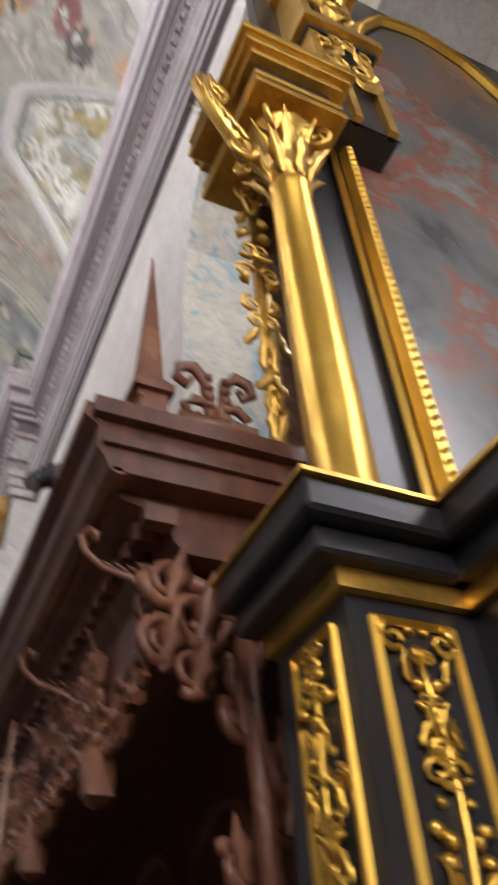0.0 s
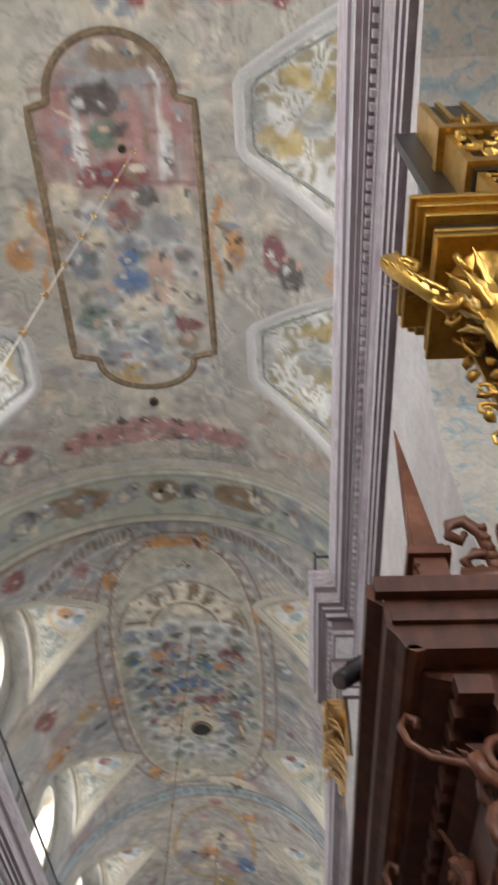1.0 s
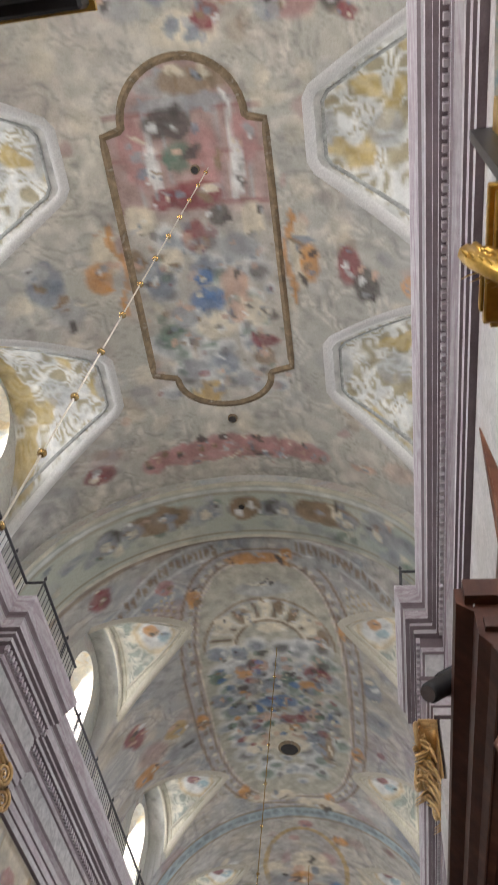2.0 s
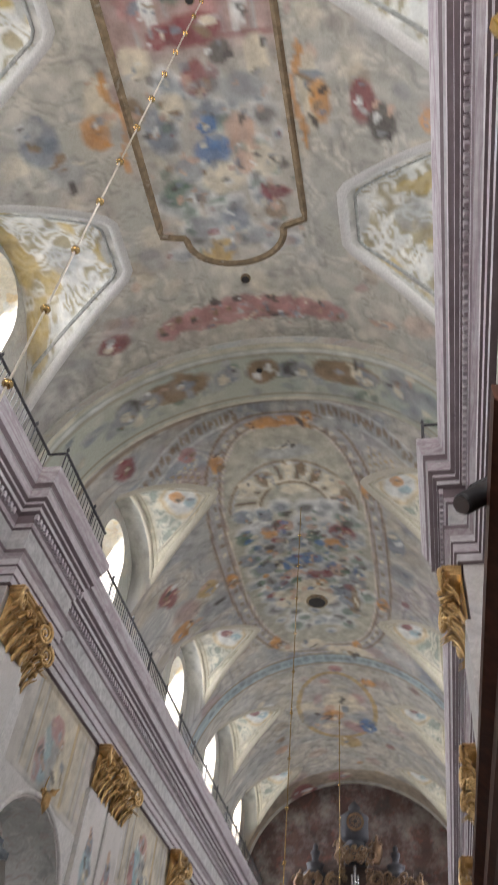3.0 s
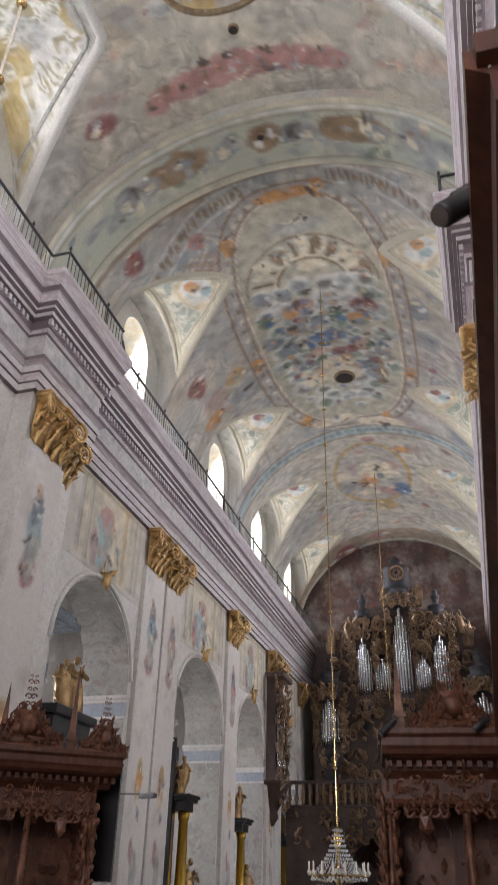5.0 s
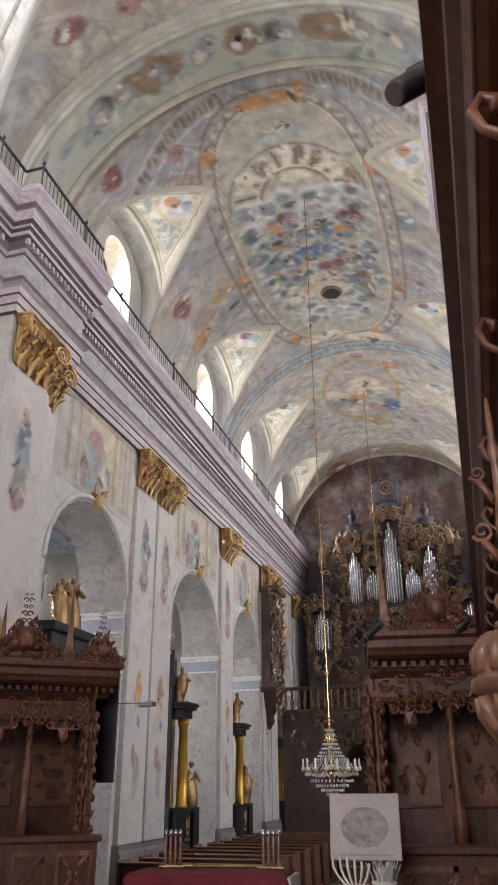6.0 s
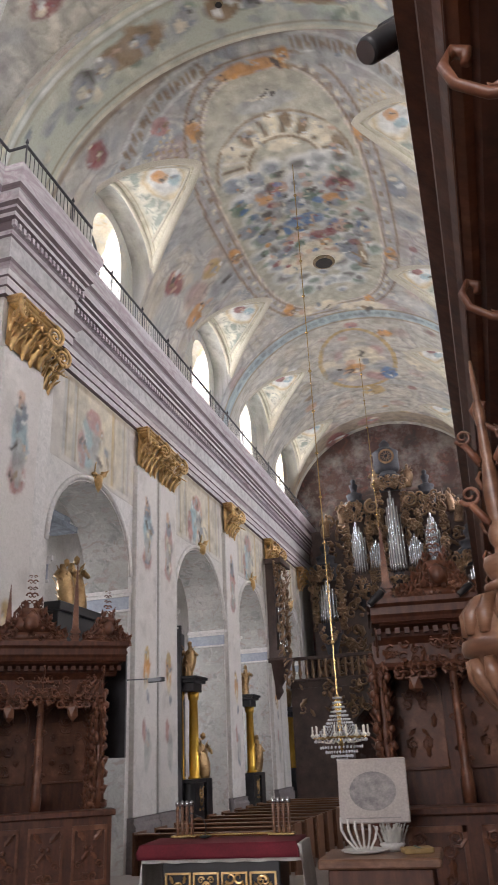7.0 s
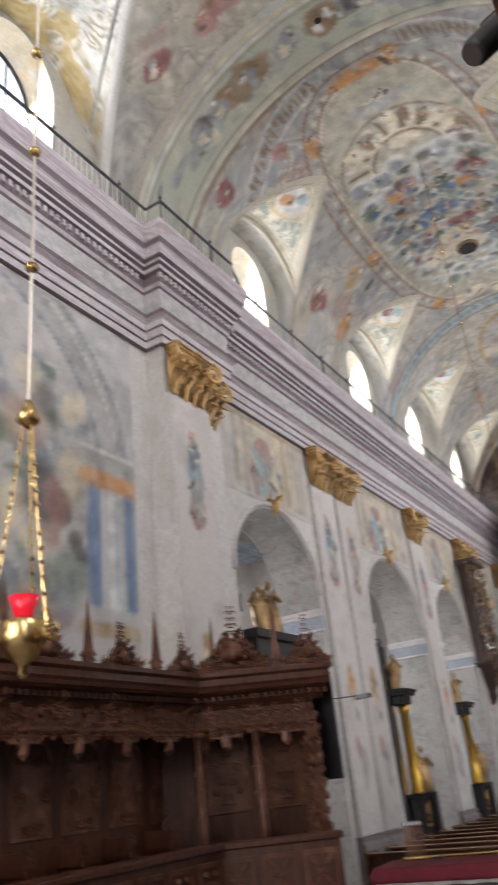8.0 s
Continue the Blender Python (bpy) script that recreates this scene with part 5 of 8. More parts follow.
def stall(x, y, rz, length, seed, posts=True, crests=True, height=3.55, inset=0.0):
    """A run of canopied stalls, built along +x with its seats towards -y, then turned."""
    rng = random.Random(seed)
    ob = empty("choir_stall", x, y, 0, rz)
    h = height
    part("canopy", extrude_x(bmesh.new(), [(0, h), (-0.02, h + 0.05), (-0.05, h + 0.09), (-0.05, h + 0.2), (-0.02, h + 0.24), (0.0, h + 0.28), (1.18, h + 0.28), (1.18, h)], 0, length), M["oak"], ob)
    part("canopy_soffit", extrude_x(bmesh.new(), [(0.05, h), (0.07, h - 0.03), (0.15, h - 0.05), (0.24, h - 0.09), (0.26, h - 0.16), (0.30, h - 0.2), (1.18, h - 0.2), (1.18, h)], 0.1, length - 0.1), M["oak"], ob)
    for x0, x1 in ((length, length + 0.04), (-0.04, 0)):
        part("end_moulding", boxes((x0, -0.075, h + 0.21, x1, 1.18, h + 0.283), (x0, -0.03, h + 0.1, (x0 + x1) / 2, 1.18, h + 0.14)), M["oak"], ob)
    part("cornice_strip", extrude_x(bmesh.new(), [(-0.1, h + 0.22), (-0.1, h + 0.282), (-0.05, h + 0.282), (-0.05, h + 0.18)], 0, length), M["oak"], ob)
    bm = extrude_x(bmesh.new(), [(-0.004, h + 0.005), (0.03, h - 0.012), (0.06, h - 0.004), (0.03, h + 0.02)], 0.0, length)
    part("canopy_edge_bead", bm, M["oak_carved"], ob)
    bm = extrude_x(bmesh.new(), [(0.22, h - 0.56), (0.18, h - 0.53), (0.22, h - 0.48), (0.22, h - 0.26), (0.16, h - 0.2), (0.34, h - 0.2), (0.34, h - 0.56)], 0, length - inset)
    frieze = part("frieze", bm, M["oak"], ob)
    bm = bmesh.new()
    carving(bm, (0, 0.22, h - 0.52), (1, 0, 0), (0, 0, 1), (0, -1, 0), length - inset, 0.3, rng, int(length * 13), 0.075, 0.06, 0, 0.34)
    for xx in np.arange(0.1, length - inset, 0.2):
        scroll(bm, (float(xx), 0.2, h - 0.57), 0.075, (1, 0, 0), (0, 0, -1), 1.3, 2.0, 0.36, 6, 10)
    tagged(part("frieze_carving", bm, M["oak_carved"], frieze), kind="stuff")
    part("back", boxes((0, 1.08, 0, length - inset, 1.18, h - 0.2)), M["oak"], ob)
    part("seat_bench", boxes((0, 0.62, 0, length - inset, 1.08, 0.5), (0, 0.58, 0.5, length - inset, 1.08, 0.54)), M["oak"], ob)
    n = max(1, round((length - inset) / 0.93))
    step = (length - inset) / n
    bm = bmesh.new()
    lathe(bm, [(0.07, 1.0), (0.08, 1.2), (0.07, 1.32), (0.075, 1.38), (0.05, 1.42), (0.062, 1.6), (0.058, 1.9), (0.045, 2.5), (0.06, 2.56), (0.075, 2.62), (0.08, h - 0.62)], 10)
    r2 = random.Random(3)
    for k in range(9):
        a = k * 2.4
        scroll(bm, (0.06 * math.cos(a), 0.06 * math.sin(a), 1.5 + 0.12 * k), 0.055, (math.cos(a), math.sin(a), 0), (0, 0, 1), 1.1, 0, 0.35, 5, 7)
    col = part("column", bm, M["oak_carved"], ob, smooth=True)
    col.matrix_basis = pose(0.04, 0.30, 0)
    brk = part("bracket", bracket_mesh(), M["oak_carved"], ob, "scrolled carved bracket", True)
    brk.matrix_basis = pose(0.04, 0.25, h - 0.26) @ Matrix.Scale(0.7, 4)
    bm = bmesh.new()
    box(bm, -0.02, 0.3, 0, 0.02, 1.08, 1.02)
    box(bm, -0.02, 0.6, 1.0, 0.02, 1.08, 1.28)
    scroll(bm, (0, 0.62, 1.18), 0.11, (0, -1, 0), (0, 0, 1), 1.4, 1.57, 0.3, 6, 12, -1)
    div = part("divider", bm, M["oak"], ob)
    div.matrix_basis = pose(0.04, 0, 0)
    for i in range(1, n + 1):
        xx = min(i * step, length - inset - 0.04)
        if posts:
            share(col, "column", pose(xx, 0.30, 0), ob)
        share(brk, "bracket", pose(xx, 0.25, h - 0.26) @ Matrix.Scale(0.7, 4), ob)
        share(div, "divider", pose(xx, 0, 0), ob)
    pw = step * 0.36
    bm = bmesh.new()
    arcp = [(pw * math.cos(math.pi * i / 10), 2.35 + pw * 0.8 * math.sin(math.pi * i / 10)) for i in range(11)]
    tube(bm, [(-pw, 1.07, 1.4), (-pw, 1.07, 2.35)] + [(-p, 1.07, q) for p, q in arcp[1:-1]] + [(pw, 1.07, 2.35), (pw, 1.07, 1.4), (-pw, 1.07, 1.4)], 0.028, 5)
    box(bm, -pw, 1.05, 1.42, pw, 1.078, 2.3)
    carving(bm, (-pw, 1.05, 1.5), (1, 0, 0), (0, 0, 1), (0, -1, 0), 2 * pw, 0.9, rng, 6, 0.1, 0.05)
    pan = part("back_panel", bm, M["oak_carved"], ob)
    pan.matrix_basis = pose(step / 2, 0, 0)
    bm = bmesh.new()
    for i in range(5):
        scroll(bm, (-0.2 + 0.1 * i, 0.22, h - 0.62), 0.07, (1, 0, 0), (0, 0, -1), 1.2, 0, 0.35, 5, 8)
    blob(bm, (0, 0.2, h - 0.74), 0.09, rng, 1, 0.7, 1.4)
    pend = part("pendant", bm, M["oak_carved"], ob)
    pend.matrix_basis = pose(step / 2, 0, 0)
    for i in range(1, n):
        share(pan, "back_panel", pose((i + 0.5) * step, 0, 0), ob)
        share(pend, "pendant", pose((i + 0.5) * step, 0, 0), ob)
    # cornice brackets' toothed shadow edge
    bm = bmesh.new()
    for xx in np.arange(0.05, length, 0.12):
        box(bm, xx, 0.14, h - 0.13, xx + 0.06, 0.25, h - 0.06)
    tagged(part("toothed_edge", bm, M["oak"], ob), kind="stuff")
    if crests:
        crest = None
        k = max(1, round(length / 1.5))
        for i in range(k):
            xx = (i + 0.5) * length / k
            if crest is None:
                crest = part("crest", crest_mesh(seed), M["oak_carved"], ob, "pierced carved cresting", True)
                crest.matrix_basis = pose(xx, 0.35, h + 0.28)
                obl = part("obelisk", obelisk_mesh(1.0), M["oak_carved"], ob)
                obl.matrix_basis = pose(0.22, 0.3, h + 0.28)
            else:
                share(crest, "crest", pose(xx, 0.35, h + 0.28), ob)
                share(obl, "obelisk", pose(i * length / k, 0.3, h + 0.28), ob)
    return ob, step, n


def stall_end(ob, x, seed, h=3.55):
    """A carved end wall of a stall."""
    rng = random.Random(seed)
    bm = boxes((x - 0.05, 0.34, 0, x + 0.05, 1.18, h - 0.2))
    end = part("end_panel", bm, M["oak"], ob)
    for side in (-1, 1):
        bm = bmesh.new()
        carving(bm, (x + side * 0.05, 0.36, 0.9), (0, 1, 0), (0, 0, 1), (side, 0, 0), 0.8, 1.95, rng, 46, 0.1, 0.08, 0, 0.36)
        for k in range(9):
            scroll(bm, (x + side * 0.06, 0.28 - 0.06 * (k % 2), 1.0 + 0.2 * k), 0.11, (0, -1, 0), (0, 0, 1), 1.5, 1.2 * k, 0.3, 6, 12, 1 if k % 2 else -1)
            blob(bm, (x + side * 0.09, 0.26, 1.1 + 0.2 * k), 0.06, rng, 1, 0.8, 1.2)
        tagged(part("end_carving", bm, M["oak_carved"], end, smooth=True), kind="stuff")


def stall_post(ob, x, h):
    """The open carved end of a run: a low cheek and a tall slim post hung with scrolls."""
    rng = random.Random(61)
    end = part("end_cheek", boxes((x - 0.05, 0.34, 0, x + 0.05, 1.18, 1.55)), M["oak"], ob)
    bm = bmesh.new()
    for k in range(8):
        y, z = 0.62 + 0.10 * math.sin(1.7 * k), 1.62 + 0.14 * k
        scroll(bm, (x - 0.02, y, z), rng.uniform(0.07, 0.1), (0.3, -0.95, 0), (0, 0, 1), 1.5, rng.uniform(0, 6), 0.3, 6, 14, 1 if k % 2 else -1)
        leaf(bm, (x, y, z - 0.06), (x, y + rng.uniform(-0.1, 0.1), z + 0.1), 0.04, (0.05, -0.03, 0.02))
        blob(bm, (x - 0.02, y - 0.05, z + 0.05), 0.035, rng)
    tube(bm, [(x, 0.62, 1.5), (x, 0.60, 2.2), (x, 0.55, h - 0.2)], [0.05, 0.035, 0.05], 8)
    part("carved_post", bm, M["oak_carved"], end, smooth=True)
    bm = bmesh.new()
    for k, (y, z, r) in enumerate(((0.26, h - 0.28, 0.10), (0.36, h - 0.40, 0.13), (0.24, h - 0.50, 0.09), (0.46, h - 0.30, 0.08), (0.34, h - 0.58, 0.08))):
        scroll(bm, (x + 0.1, y, z), r, (0.2, -0.98, 0), (0, 0, 1), 1.7, 1.3 * k, 0.26, 7, 18, 1 if k % 2 else -1)
        leaf(bm, (x + 0.09, y, z - r), (x + 0.12, y + 0.05, z + r), 0.05, (0.06, -0.02, 0))
    part("end_volute", bm, M["oak_carved"], ob, "carved volute cluster", True)


def desk(x, y, rz, length, seed, h=1.08):
    """The kneeling desk before the stalls, with framed and carved panels."""
    rng = random.Random(seed)
    ob = empty("stall_desk", x, y, 0, rz)
    part("front", boxes((0, 0, 0, length, 0.06, h - 0.08), (0, -0.03, 0, length, 0.0, 0.14)), M["oak"], ob)
    part("top", bevelled(boxes((-0.05, -0.06, h - 0.08, length + 0.05, 0.34, h)), 0.015), M["oak"], ob)
    n = max(1, round(length / 0.6))
    w = length / n
    bm = bmesh.new()
    for a in ((-w * 0.4, -0.03, 0.2, -w * 0.34, 0, h - 0.18), (w * 0.34, -0.03, 0.2, w * 0.4, 0, h - 0.18), (-w * 0.4, -0.03, 0.2, w * 0.4, 0, 0.26), (-w * 0.4, -0.03, h - 0.24, w * 0.4, 0, h - 0.18)):
        box(bm, *a)
    carving(bm, (-w * 0.3, -0.005, 0.28), (1, 0, 0), (0, 0, 1), (0, -1, 0), w * 0.6, h - 0.55, rng, 5, 0.09, 0.03)
    pan = part("panel", bm, M["oak_carved"], ob)
    pan.matrix_basis = pose(w / 2, 0, 0)
    for i in range(1, n):
        share(pan, "panel", pose((i + 0.5) * w, 0, 0), ob)
    return tagged(ob, "dark carved oak desk before the stalls", "desk", "stall desks")


LABEL = "dark carved oak choir stall with a scrolled canopy"
# north run beside the walk, its near end by the black altar; seats face south
north_run, _, _ = stall(3.60, 7.0, -90, 8.92, 31, False, height=3.12, inset=0.2)
tagged(north_run, LABEL, "choir stall", "choir stalls")
stall_post(north_run, 8.66, 3.12)
# south run; seats face north
south_run, _, _ = stall(-3.72, -7.0, 90, 15.0, 32, False, height=3.15)
tagged(south_run, LABEL, "choir stall", "choir stalls")
# returns that close the runs before the chancel piers
south_return, _, _ = stall(-3.8, 7.1, 36, 2.2, 33, height=3.15, crests=False, inset=0.3)
stall_end(south_return, 1.85, 2, 3.15)
part("corner_panel", boxes((-0.75, 0.86, 0, 0.02, 1.06, 2.96)), M["oak"], south_return)
tagged(south_return, "dark carved oak stall return with a tall crest", "choir stall", "choir stalls")
north_return, _, _ = stall(2.15, 6.85, 8, 1.9, 34, height=3.15, crests=False)
stall_end(north_return, 0.03, 3, 3.15)
tagged(north_return, "dark carved oak stall return with a tall crest", "choir stall", "choir stalls")
desk(-3.0, -6.0, 90, 12.4, 41)
desk(-3.1, 6.4, 32, 1.7, 42)
desk(2.35, 5.9, 8, 1.5, 43)
for x, y, z, rz, h in ((-2.80, 8.12, 3.42, 36, 1.4), (2.36, 7.1, 3.42, 8, 1.14), (3.76, -1.80, 3.42, -90, 1.12), (-3.6, 7.45, 3.42, 36, 0.95)):
    ob = part("stall_obelisk", obelisk_mesh(h), M["oak_carved"])
    ob.matrix_world = pose(x, y, z, 0, 0, rz)
    tagged(ob, "slender oak obelisk on the stall canopy", "obelisk", "stall obelisks")
for x, y, rz, sd, k in ((-3.31, 7.62, 36, 7, 1.0), (3.02, 7.25, 8, 8, 0.95), (-2.38, 8.42, 60, 9, 0.8)):
    ob = part("stall_crest", crest_mesh(sd, 1.15, 1.1), M["oak_carved"], smooth=True)
    ob.matrix_world = pose(x, y, 3.43, 0, 0, rz) @ Matrix.Scale(k, 4)
    tagged(ob, "large pierced oak cresting with a shield, on the stall canopy", "carving")
bm = bmesh.new()
box(bm, -0.16, -0.03, 0, 0.16, 0.03, 0.05)
for m in (-1, 1):
    tube(bm, [(m * 0.02, 0, 0.04), (m * 0.03, 0, 0.15), (m * 0.04, 0, 0.26), (m * 0.09, 0, 0.33), (m * 0.15, 0, 0.31), (m * 0.16, 0, 0.25), (m * 0.12, 0, 0.22), (m * 0.10, 0, 0.26)], [0.03, 0.025, 0.026, 0.026, 0.024, 0.022, 0.02, 0.015], 7)
    tube(bm, [(m * 0.03, 0, 0.14), (m * 0.09, 0, 0.15), (m * 0.13, 0, 0.11), (m * 0.11, 0, 0.06), (m * 0.07, 0, 0.08)], [0.02, 0.022, 0.02, 0.018, 0.012], 7)
    for k in range(5):
        blob(bm, (m * 0.035, -0.02, 0.06 + 0.05 * k), 0.022, random.Random(k))
ob = part("end_crest", bm, M["oak_carved"], smooth=True)
ob.matrix_world = pose(4.0, -1.9, 3.42)
tagged(ob, "open scrolled oak cresting on the end of the canopy", "carving")
# dark cloth board behind the south return
tagged(part("back_board", boxes((-2.72, 8.9, 1.72, -2.26, 8.95, 3.3)), M["black"]), "flat black board on the back of the stalls", "board")


# ---- turned newel with a gadrooned urn, beside the north stalls ----
def urn_post(x, y):
    ob = empty("newel_post", x, y, 0)
    part("shaft", lathe(bmesh.new(), [(0.05, 0.0), (0.05, 1.36), (0.075, 1.40), (0.075, 1.46), (0.06, 1.49), (0.035, 1.53), (0.03, 1.58)], 16), M["oak_light"], ob, smooth=True)
    bm = bmesh.new()
    for i in range(6):
        a = math.pi * i / 3
        d = Vector((math.cos(a), math.sin(a), 0))
        leaf(bm, d * 0.03 + Vector((0, 0, 1.53)), d * 0.035 + Vector((0, 0, 1.72)), 0.03, d * 0.03)
    part("stem_leaf", bm, M["oak_carved"], ob, smooth=True)
    body = [(0.03, 1.575), (0.045, 1.66), (0.05, 1.70), (0.075, 1.745), (0.108, 1.80), (0.122, 1.845), (0.136, 1.85), (0.140, 1.865), (0.136, 1.882), (0.122, 1.887), (0.120, 1.91), (0.108, 1.95), (0.08, 1.985), (0.05, 2.0)]
    part("urn", lathe(bmesh.new(), body, 28), M["oak_light"], ob, smooth=True)
    for pts, rad, nme in (([(0.05, 0, 1.70), (0.082, 0, 1.745), (0.113, 0, 1.80), (0.122, 0, 1.84)], [0.008, 0.017, 0.023, 0.014], "gadroon"),
                          ([(0.121, 0, 1.895), (0.113, 0, 1.94), (0.088, 0, 1.975), (0.055, 0, 1.995)], [0.014, 0.024, 0.020, 0.008], "lobe")):
        bm = bmesh.new()
        tube(bm, pts, rad, 8)
        first = part(nme, bm, M["oak_light"], ob, smooth=True)
        for i in range(1, 14):
            share(first, nme, pose(0, 0, 0, 0, 0, 360 / 14 * i), ob)
    part("baluster", lathe(bmesh.new(), [(0.05, 1.995), (0.062, 2.005), (0.062, 2.02), (0.04, 2.03), (0.05, 2.05), (0.056, 2.07), (0.05, 2.09), (0.022, 2.10), (0.02, 2.115), (0.029, 2.13), (0.031, 2.15), (0.026, 2.17),
                                         (0.017, 2.18), (0.024, 2.21), (0.025, 2.27), (0.016, 2.35), (0.013, 2.46), (0.017, 2.50), (0.010, 2.53), (0.010, 2.58), (0.004, 2.66)], 16), M["oak_light"], ob, smooth=True)
    bm = bmesh.new()
    for m in (-1, 1):
        for z, r in ((2.25, 0.03), (2.42, 0.024)):
            scroll(bm, (m * (0.03 + r), 0, z + r * 0.5), r, (-m, 0, 0), (0, 0, 1), 1.4, 3.6, 0.24, 7, 16, 1)
            tube(bm, [(m * 0.02, 0, z - 0.07), (m * (0.03 + r), 0, z - r * 0.4)], [0.012, 0.010], 6)
            leaf(bm, (m * 0.02, 0, z - 0.08), (m * 0.045, 0, z - 0.01), 0.014, (m * 0.02, 0, 0))
    part("scroll_wing", bm, M["oak_carved"], ob, smooth=True)
    return tagged(ob, "turned oak newel with a gadrooned urn and scrolls", "newel post")


urn_post(3.56, -0.95)
rail = tagged(part("stair_rail", boxes(), M["oak"]), "dark oak stair string with cut steps", "stair rail")
bm = bmesh.new()
for i in range(7):
    box(bm, 3.46, -1.95 + 0.12 * i, 0.0, 3.58, -1.83 + 0.12 * i, 0.85 + 0.085 * i)
bm.to_mesh(rail.data)
bm.free()


# ---- spotlights on the canopies ----
def spotlight(at, way, k):
    ob = empty("spotlight", *at)
    ob.matrix_world = Matrix.Translation(at) @ Vector(way).to_track_quat("-Z", "X").to_matrix().to_4x4() @ Matrix.Scale(k, 4)
    part("housing", lathe(bmesh.new(), [(0.035, -0.13), (0.042, -0.12), (0.044, 0.11), (0.036, 0.13)], 18), M["spot_black"], ob, smooth=True)
    lens = lathe(bmesh.new(), [(0.034, -0.136), (0.030, -0.131)], 18)
    part("lens", lens, M["tin"], ob, "clear round lens")
    part("yoke", boxes((-0.05, -0.012, -0.02, -0.044, 0.012, 0.16), (0.044, -0.012, -0.02, 0.05, 0.012, 0.16), (-0.05, -0.012, 0.155, 0.05, 0.012, 0.165)), M["spot_black"], ob)
    return tagged(ob, "black cylindrical spotlight on a yoke", "spotlight", "spotlights")


spotlight((3.49, -1.42, 3.44), (-0.60, -0.36, -0.66), 0.9)
spotlight((2.25, 6.75, 3.44), (-0.6, -0.3, -0.6), 1.0)
spotlight((3.35, 6.85, 3.46), (-0.6, -0.3, -0.5), 0.9)


# ---- black and gold altar by the near end of the north stalls ----
def black_altar():
    rng = random.Random(9)
    ob = empty("side_altar", 4.327, -2.182, 0)
    loc = Matrix.Translation((-4.3, 2.2, 0))

    def add(name, bm, mat, parent=ob, label="", smooth=False):
        for v in bm.verts:
            if v.co.z > 0.3:
                v.co.z -= 0.165
            if v.co.z > 2.75:
                v.co.z = 2.75 + (v.co.z - 2.75) * 1.16
        bmesh.ops.transform(bm, matrix=loc, verts=bm.verts[:])
        return part(name, bm, mat, parent, label, smooth)
    ped = add("pedestal", boxes((4.08, -2.40, 0, 4.5, -2.02, 2.66), (4.48, -3.2, 0, 6.6, -2.02, 2.66)), M["black"])
    add("pedestal_cornice", bevelled(boxes((3.97, -2.48, 2.72, 4.5, -1.98, 2.80), (4.40, -3.28, 2.72, 6.6, -1.98, 2.80)), 0.01), M["black"], ped)
    add("pedestal_slab", bevelled(boxes((3.92, -2.54, 2.80, 4.5, -1.96, 2.90), (4.34, -3.34, 2.80, 6.6, -1.96, 2.90)), 0.012), M["black"], ped)
    add("gilt_lip", boxes((3.905, -2.555, 2.90, 4.5, -1.95, 2.915), (4.325, -3.355, 2.90, 6.6, -1.95, 2.915)), M["altar_gilt"], ped)
    add("gilt_bead", boxes((4.05, -2.43, 2.66, 4.5, -2.0, 2.72), (4.45, -3.23, 2.66, 6.6, -2.0, 2.72)), M["altar_gilt"], ped)
    for nme, o, u, nrm, w in (("front_panel", (4.15, -2.40, 0.9), (1, 0, 0), (0, -1, 0), 0.24), ("flank_panel", (4.08, -2.33, 0.9), (0, 1, 0), (-1, 0, 0), 0.21), ("body_panel", (4.48, -3.14, 0.9), (0, 1, 0), (-1, 0, 0), 0.5)):
        o, u, nrm = Vector(o), Vector(u), Vector(nrm)
        bm = bmesh.new()
        h = 1.7
        corners = [o, o + u * w, o + u * w + Vector((0, 0, h)), o + Vector((0, 0, h))]
        for a, b in zip(corners, corners[1:] + corners[:1]):
            tube(bm, [a + nrm * 0.003, b + nrm * 0.003], 0.016, 4)
        pan = add(nme, bm, M["bright_gold"], ped, "gilded panel frame")
        bm = bmesh.new()
        carving(bm, o + u * 0.03 + nrm * 0.004, u, (0, 0, 1), nrm, w - 0.06, h, rng, 44, 0.042, 0.02, 0, 0.3)
        tube(bm, [o + u * (w / 2 + 0.02 * math.sin(7 * k)) + Vector((0, 0, h * (0.04 + 0.92 * k / 14))) + nrm * 0.010 for k in range(15)], 0.011, 5)
        add("arabesque", bm, M["bright_gold"], pan, "", True)
    col = add("column", lathe(bmesh.new(), [(0.140, 2.915), (0.140, 2.96), (0.125, 3.0), (0.132, 3.03), (0.112, 3.06), (0.113, 3.4), (0.111, 3.9), (0.098, 4.72), (0.112, 4.74), (0.098, 4.78)], 32, 4.30, -2.2), M["bright_gold"], ob, "smooth gilded column", True)
    bm = bmesh.new()
    lathe(bm, [(0.10, 4.76), (0.11, 4.9), (0.16, 5.14), (0.19, 5.16), (0.19, 5.2)], 16, 4.30, -2.2)
    for row in range(2):
        for k in range(8):
            a = 2 * math.pi * (k + 0.5 * row) / 8
            d = Vector((math.cos(a), math.sin(a), 0))
            b0 = Vector((4.30, -2.2, 4.78 + 0.15 * row)) + d * 0.10
            leaf(bm, b0, b0 + Vector((0, 0, 0.2)) + d * 0.05, 0.042, d * 0.08)
    for k in range(4):
        a = math.pi / 4 + k * math.pi / 2
        d = Vector((math.cos(a), math.sin(a), 0))
        scroll(bm, Vector((4.30, -2.2, 5.1)) + d * 0.2, 0.07, d, (0, 0, 1), 1.4, 1.57, 0.3, 5, 12, -1)
    add("capital", bm, M["altar_gilt"], col, "gilded leafy capital", True)
    ent = add("entablature", boxes((4.06, -2.44, 5.2, 4.54, -1.75, 5.30), (4.08, -2.42, 5.30, 4.52, -1.75, 5.45)), M["black"])
    bm = bmesh.new()
